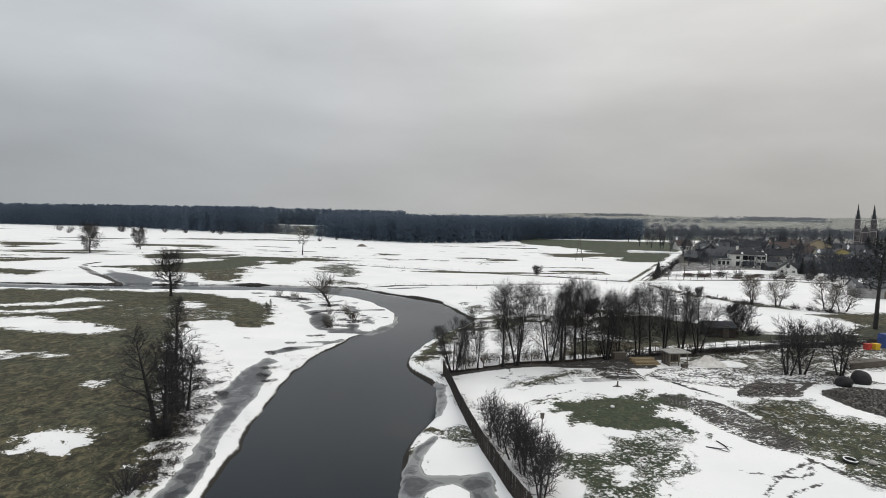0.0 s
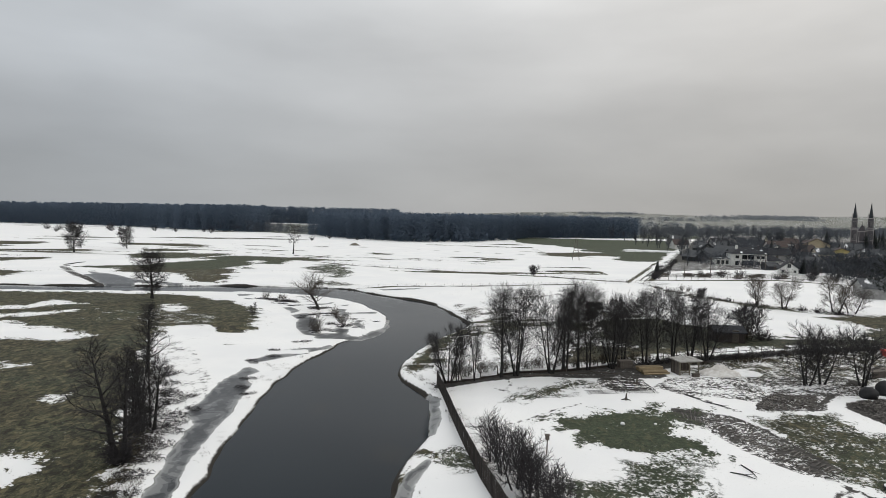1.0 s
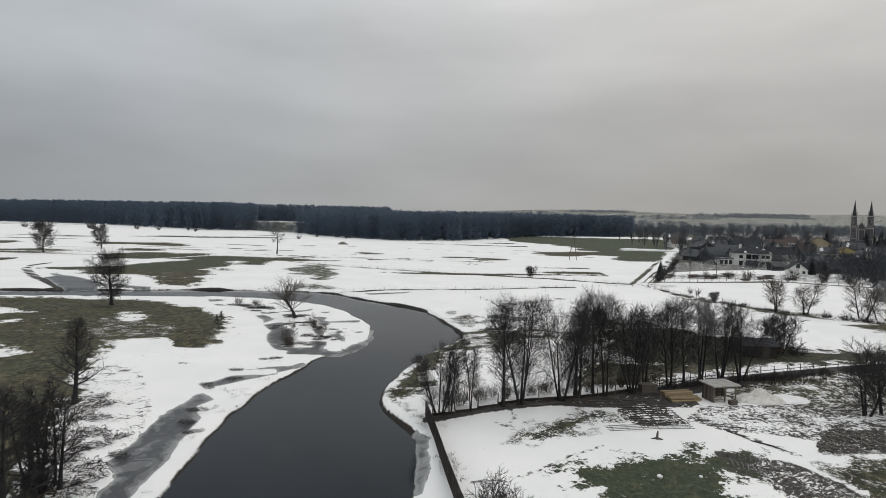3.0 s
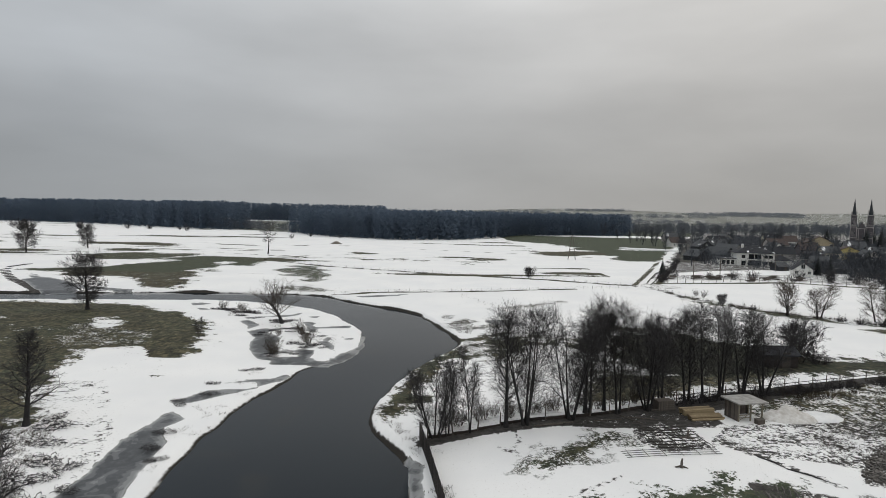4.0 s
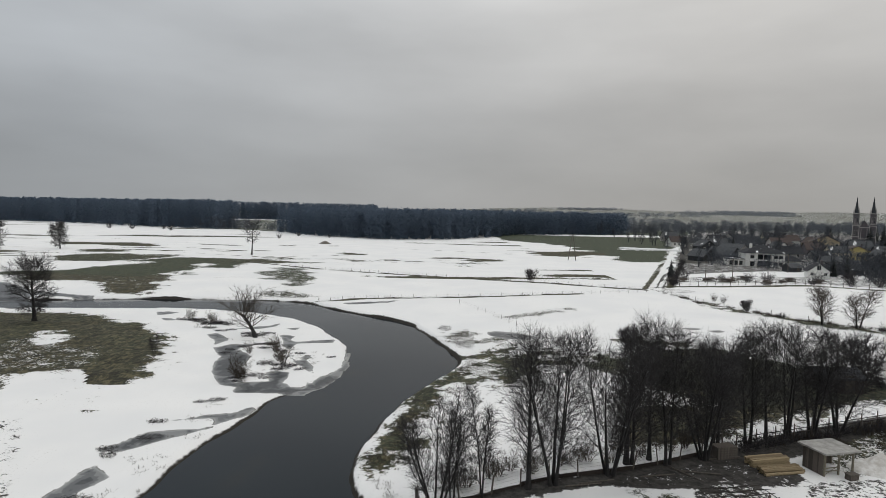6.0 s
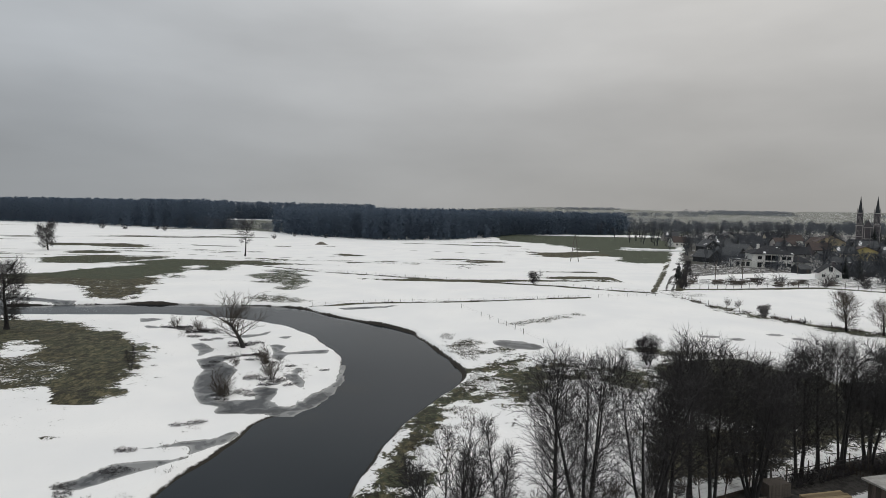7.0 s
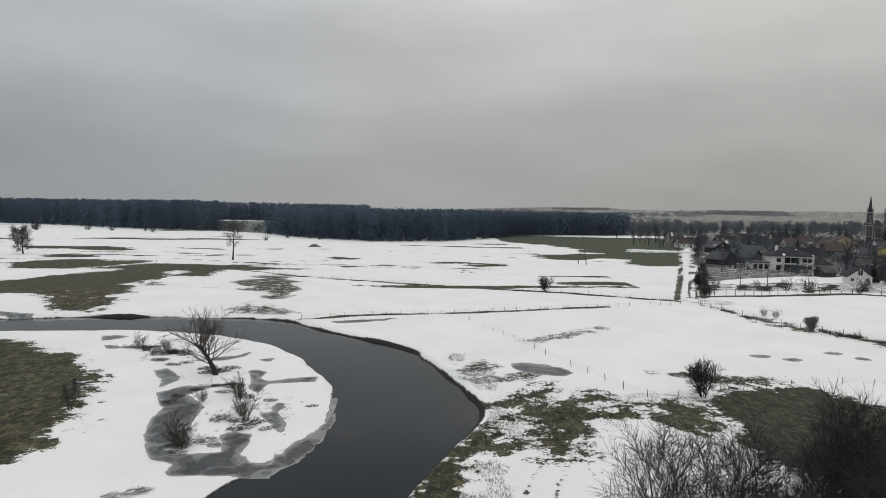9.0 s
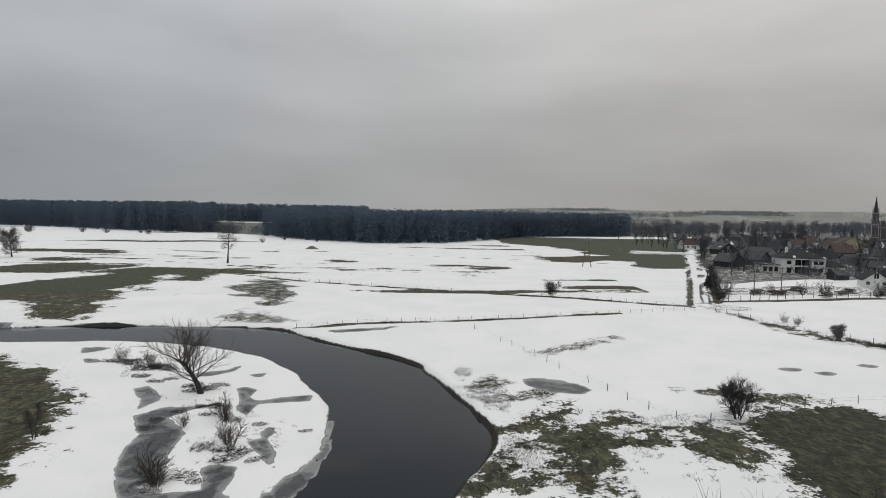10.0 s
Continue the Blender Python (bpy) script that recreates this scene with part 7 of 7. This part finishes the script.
def boulder(name, x, y, s, material, label, seed, category="stone", squash=0.7):
    rng = random.Random(seed)
    bm = bmesh.new()
    bmesh.ops.create_icosphere(bm, subdivisions=3, radius=1.0)
    for v in bm.verts:
        v.co *= 1 + 0.16 * noise.noise(v.co * 1.3 + Vector((seed, 0, 0))) + 0.06 * noise.noise(v.co * 4)
        v.co.z *= squash
    me = bpy.data.meshes.new(name)
    bm.to_mesh(me)
    bm.free()
    me.materials.append(material)
    me.polygons.foreach_set("use_smooth", np.ones(len(me.polygons), bool))
    ob = new(name, me)
    ob.matrix_world = Matrix.Translation((x, y, height(x, y) + s * squash * 0.6)) @ Matrix.Scale(s, 4) @ Matrix.Rotation(rng.random() * 6, 4, "Z")
    return tagged(ob, label, category)


boulder("stone", 36.2, 47.9, 0.32, M_STONE, "pale rounded stone lying in the grass", 2)
boulder("stone", 18.2, 60.9, 0.22, M_SNOW, "snow-capped lump on the lawn", 3, "lump")
boulder("stone", 21.4, 61.0, 0.15, M_SNOW, "small snow-capped lump on the lawn", 4, "lump")
boulder("covered_bale", 49.4, 70.8, 0.95, M_RUBBER, "round bale wrapped in black sheeting", 5, "bale", 0.85)
boulder("covered_bale", 52.6, 72.4, 1.08, M_RUBBER, "large round bale wrapped in black sheeting", 6, "bale", 0.9)
for k, (x, y, a) in enumerate(((47.5, 69.6, -14), (50.6, 69.8, -22), (54.5, 70.2, -26))):
    part("plank", Bars().box(-1.3, -0.12, 0, 1.3, 0.12, 0.05).mesh("plank", M_SNOW), thing("snowy_plank", pose(x, y, height(x, y) + 0.3, 0, 6, a), "snow-covered plank beside the wrapped bales", "plank"))
box = thing("cold_frame", pose(58.8, 80.6, height(58.8, 80.6), 0, 0, 18), "long low garden frame with boarded sides", "garden frame")
part("side", Bars().box(-3.4, -0.7, -0.1, 3.4, -0.62, 0.8).box(-3.4, 0.62, -0.1, 3.4, 0.7, 0.8).box(-3.4, -0.62, -0.1, -3.32, 0.62, 0.8).box(3.32, -0.62, -0.1, 3.4, 0.62, 0.8).mesh("side", M_PLANK), box)
part("cover", Bars().box(-3.45, -0.75, 0.8, 3.45, 0.75, 0.86).mesh("cover", M_POST), box)
part("panel", Bars().box(-3.44, -0.6, 0.05, -3.4, 0.6, 0.75).mesh("panel", M_WHITE), box)
for x, y, m, word in ((67.3, 91.7, M_RED, "red"), (68.8, 91.9, M_SUNNY, "yellow")):
    bin_ob = thing("waste_bin", pose(x, y, height(x, y), 0, 0, 12) @ Matrix.Scale(0.7, 4), "%s plastic recycling bin" % word, "bin", "recycling bins")
    b = Bars()
    b.v = [(-0.55, -0.5, 0.1), (0.55, -0.5, 0.1), (0.55, 0.5, 0.1), (-0.55, 0.5, 0.1), (-0.68, -0.62, 1.35), (0.68, -0.62, 1.35), (0.68, 0.62, 1.35), (-0.68, 0.62, 1.35)]
    b.f = [(3, 2, 1, 0), (4, 5, 6, 7), (0, 1, 5, 4), (1, 2, 6, 5), (2, 3, 7, 6), (3, 0, 4, 7)]
    part("body", b.mesh("body", m), bin_ob)
    part("lid", Bars().box(-0.72, -0.66, 1.35, 0.72, 0.66, 1.47).mesh("lid", m), bin_ob)
    for wx_ in (-0.4, 0.4):
        part("wheel", Bars().tube([(wx_ - 0.05, 0.4, 0.1), (wx_ + 0.05, 0.4, 0.1)], [0.1, 0.1], 10).mesh("wheel", M_RUBBER), bin_ob)
cont = thing("blue_container", pose(73.2, 93.6, height(73, 93.6), 0, 0, 14), "blue sheet-metal storage container", "container")
part("body", Bars().box(-2.4, -1.1, 0.1, 2.4, 1.1, 2.3).mesh("body", M_BLUE), cont)
for i in range(12):
    part("rib", Bars().box(-2.3 + i * 0.4, -1.16, 0.2, -2.12 + i * 0.4, -1.1, 2.2).mesh("rib", M_BLUE), cont)
house("dark_shed", 48.0, 101.2, -6, 4.6, 3.6, 1.7, 2.4, M_BOARD, M_ROOF_DARK, "low dark plank shed beyond the lane", "x", chimneys=(), category="shed", over=0.3)
for x, y, a, ln in ((24.3, 50.2, -38, 1.9), (25.2, 51.0, -88, 2.4), (28.9, 69.6, -65, 2.6), (30.4, 67.2, -52, 3.2)):
    stick = thing("fallen_branch", pose(x, y, height(x, y) + 0.04, 0, 0, a), "dark fallen branch lying on the snow", "branch")
    part("stem", Bars().tube([(-ln / 2, 0, 0), (0, 0.1, 0.05), (ln / 2, -0.05, 0.02)], [0.05, 0.06, 0.02], 5).mesh("stem", M_BARK), stick)
    part("side_twig", Bars().tube([(0, 0.1, 0.05), (ln * 0.3, 0.45, 0.12)], [0.03, 0.012], 4).mesh("side_twig", M_BARK), stick)

# ---- power line frame, plastic covered rows, yard clutter ----
pylon = thing("pole_frame", pose(64.0, 275.0, 0, 0, 0, -20), "timber A-frame power line pole in the snow", "power pole")
for s in (-1, 1):
    part("leg", Bars().tube([(s * 1.6, 0, -0.4), (s * 0.14, 0, 10.5)], [0.17, 0.12], 7).mesh("leg", M_POST), pylon)
part("crossbar", Bars().box(-1.0, -0.06, 4.2, 1.0, 0.06, 4.36).mesh("crossbar", M_POST), pylon)
part("arm", Bars().box(-1.3, -0.06, 10.0, 1.3, 0.06, 10.14).mesh("arm", M_STEEL), pylon)
for x in (-1.2, 0, 1.2):
    part("insulator", Bars().tube([(x, 0, 10.14), (x, 0, 10.5)], [0.07, 0.05], 6).mesh("insulator", M_STONE), pylon)
for i in range(3):
    p0, p1 = (113.5 + i * 1.2, 361 - i * 4.5), (138 + i * 1.2, 349 - i * 4.5)
    cover = thing("row_cover", Matrix.Translation((0, 0, 0)), "white fleece cover over a crop row in the green field", "row cover", "row covers in the field")
    part("sheet", Bars().tube([(p0[0] + (p1[0] - p0[0]) * u, p0[1] + (p1[1] - p0[1]) * u, 0.2) for u in np.linspace(0, 1, 14)], [0.5 + 0.25 * ((j * 7 + i * 3) % 5) / 5 for j in range(14)], 8).mesh("sheet", M_SNOW), cover)
ry_ = random.Random(12)
for x, y, w in ((74.2, 204.2, 2.6), (77.4, 203.6, 2.2), (86.0, 205.0, 4.0), (90.6, 203.8, 4.6), (99.8, 211, 4.2), (101, 200.4, 3.2), (112, 207, 3.5), (94.0, 206.5, 3.0), (107, 203.0, 3.0), (118, 203, 3.5)):
    pile = thing("wood_pile", pose(x, y, 0.0, 0, 0, ry_.uniform(-20, 20)), "low pile of dark planks and branches in the snow", "wood pile", "piles in the cluttered yard")
    for i in range(11):
        part("plank", Bars().box(-w * ry_.uniform(0.3, 0.55), -0.12, 0, w * ry_.uniform(0.3, 0.55), 0.12, 0.14).mesh("plank", M_PLANK), pile, at=Matrix.Translation((ry_.gauss(0, 0.3), ry_.uniform(-0.8, 0.8), 0.08 + i * 0.11)) @ Matrix.Rotation(ry_.gauss(0, 0.3), 4, "Z"))
for x, y, k, s in ((80, 208, 0, 1.2), (92, 208.5, 0, 0.9), (104, 205, 2, 1.3), (114, 200, 0, 1.0), (98, 205, 2, 1.2), (120, 206, 0, 1.3), (124, 198, 0, 1.2), (131, 196, 0, 1.4), (137, 192, 0, 1.4), (129, 205, 2, 1.6), (71, 196, 2, 1.0), (142, 200, 0, 1.6), (150, 196, 0, 1.5), (158, 202, 0, 1.7)):
    plant_bush("yard_bush", FAR_BUSH, upright(x, y, ry_.random() * 6, s), "dark leafless bush at the yard's edge", group="bushes of the yard")
for x, y in ((97.0, 212), (130, 236), (84, 203)):
    pole = thing("utility_pole", pose(x, y, 0), "thin grey timber utility pole", "pole")
    part("shaft", Bars().tube([(0, 0, -0.4), (0, 0, 6.4)], [0.13, 0.09], 7).mesh("shaft", M_POST), pole)
    part("arm", Bars().box(-0.7, -0.05, 5.9, 0.7, 0.05, 6.0).mesh("arm", M_POST), pole)
# bushes far out in the meadow
for i, (x, y, s) in enumerate(((-280, 512, 2.2), (-292, 530, 2.4), (-248, 523, 2.0), (-226, 514, 1.6), (-204, 520, 1.4), (-86, 408, 1.2), (-80, 440, 1.0), (-57, 424, 1.0), (-320, 505, 2.0), (-340, 520, 2.2), (-300, 470, 1.4), (-190, 500, 2.0))):
    plant_bush("meadow_bush", FAR_BUSH, upright(x, y, i, s), "dark bush far out in the snowy meadow", group="bushes of the far meadow")

# the pine beside the track, at the edge of the garden land
pine = thing("pine_tree", upright(82.0, 110.0, 0, 1.3), "tall pine with a dark flat crown and bare trunk", "tree")
rp = random.Random(31)
ppts, prad = sprout(rp, (0, 0, -0.3), (0.02, 0, 1), 12.5, 0.34, 0.08, 9, 0.02, 0.02)
part("trunk", Bars().tube(ppts, prad, 8).mesh("trunk", M_BARK, True), pine)
limbs_b, needles_b = Bars(), Bars()
for i in range(34):
    at, d = along(ppts, 0.45 + 0.54 * (i + rp.random()) / 34)
    lp, lr = sprout(rp, at, turned(rp, d, 1.25, i * 2.4), 3.4 * (1.1 - 0.6 * i / 34), 0.06, 0.02, 4, 0.12, 0.04)
    limbs_b.tube(lp, lr, 4)
    for _ in range(26):
        c, _d = along(lp, 0.35 + 0.65 * rp.random())
        c = [q + rp.gauss(0, 0.25) for q in c]
        needles_b.face(*[tuple(q + rp.uniform(-0.28, 0.28) for q in c) for _ in range(3)])
part("limbs", limbs_b.mesh("limbs", M_BARK), pine)
part("crown", needles_b.mesh("crown", M_NEEDLE), pine)

# ---- dry stems and litter on the snow ----


def stems(name, outlines, spacing, tall, label, seed, keep=1.0):
    rng = random.Random(seed)
    b = Bars()
    for o in outlines:
        pts = [p for p in scatter(o, spacing, seed) if rng.random() < keep]
        xs, ys = np.array([p[0] for p in pts]), np.array([p[1] for p in pts])
        zs, into, _, _ = land(xs, ys)
        gate = wobble(xs, ys, 2.6, seed) + 0.5 * wobble(xs, ys, 0.9, seed + 3)
        for x, y, z, w, g in zip(xs, ys, zs, into, gate):
            if w > -0.25 or g < 0.12:
                continue
            for _ in range(rng.randint(4, 9)):
                a, h, ln = rng.random() * 6.28, tall * (0.4 + 0.8 * rng.random()), 0.06 + 0.26 * rng.random()
                px, py = x + rng.gauss(0, 0.2), y + rng.gauss(0, 0.16)
                t = 0.018
                b.face((px - t, py, z - 0.03), (px + t, py, z - 0.03), (px + math.cos(a) * ln, py + math.sin(a) * ln, z + h * 0.7))
                b.face((px, py - t, z - 0.03), (px, py + t, z - 0.03), (px + math.cos(a) * ln * 0.7, py + math.sin(a) * ln * 0.7, z + h))
    return tagged(new(name, b.mesh(name, M_STEM)), label, "dry grass", kind="stuff")


stems("dry_grass", [[(-34, 80), (-30, 70), (-26.5, 62), (-23, 54), (-21.4, 46), (-21.8, 40), (-23.4, 40), (-25, 50), (-29, 60), (-35, 76)]], 0.34, 0.3, "dry dark stems poking through the snow by the trees", 41)
stems("dry_grass", [[(-20.5, 100), (-18.2, 88), (-20, 72), (-18.6, 52), (-19.4, 52), (-22, 72), (-23.4, 90)], [(-22, 108), (-14, 110), (-12, 118), (-20, 127), (-36, 142), (-42, 146), (-36, 134), (-26, 124), (-23, 118)]], 0.5, 0.2, "dry reed stems along the snowy shore", 42, 0.3)
stems("dry_grass", [[(3, 140), (6, 126), (7, 114), (3, 104), (0, 94), (-4, 82), (-1, 76), (1, 68), (3, 56), (4, 56), (2, 74), (4, 92), (9, 104), (10, 118), (9, 134)]], 0.4, 0.28, "dry grass along the river's outer bank", 43)
stems("dry_grass", [[(35, 76), (52, 80), (52, 72), (35, 68)], [(10, 120), (28, 118), (28, 104), (8, 104)]], 0.55, 0.25, "dry grass tips in thin snow", 44, 0.8)
stems("dry_grass", [[(62, 182), (65.5, 163), (72, 147), (92, 125), (92, 122.6), (70, 146), (62.6, 162)], [(27, 85), (76, 100), (76, 97), (40, 84.4)]], 0.4, 0.6, "tall dry weeds under the hedge", 45)
stems("dry_grass", [[(-60, 247.9), (-33, 227.6), (1.7, 211.7), (17, 204.8), (35.7, 197.2), (59.4, 185.8), (59.4, 184.6), (35.7, 196), (17, 203.6), (1.7, 210.5), (-33, 226.4), (-60, 246.7)], [(-21, 164.8), (-2.3, 167.4), (7.6, 168.8), (26.7, 173.5), (40, 176.8), (40, 175.8), (26.7, 172.4), (7.6, 167.8), (-2.3, 166.2), (-21, 163.7)]], 0.42, 0.5, "tufts of dry grass along the meadow fences", 46)
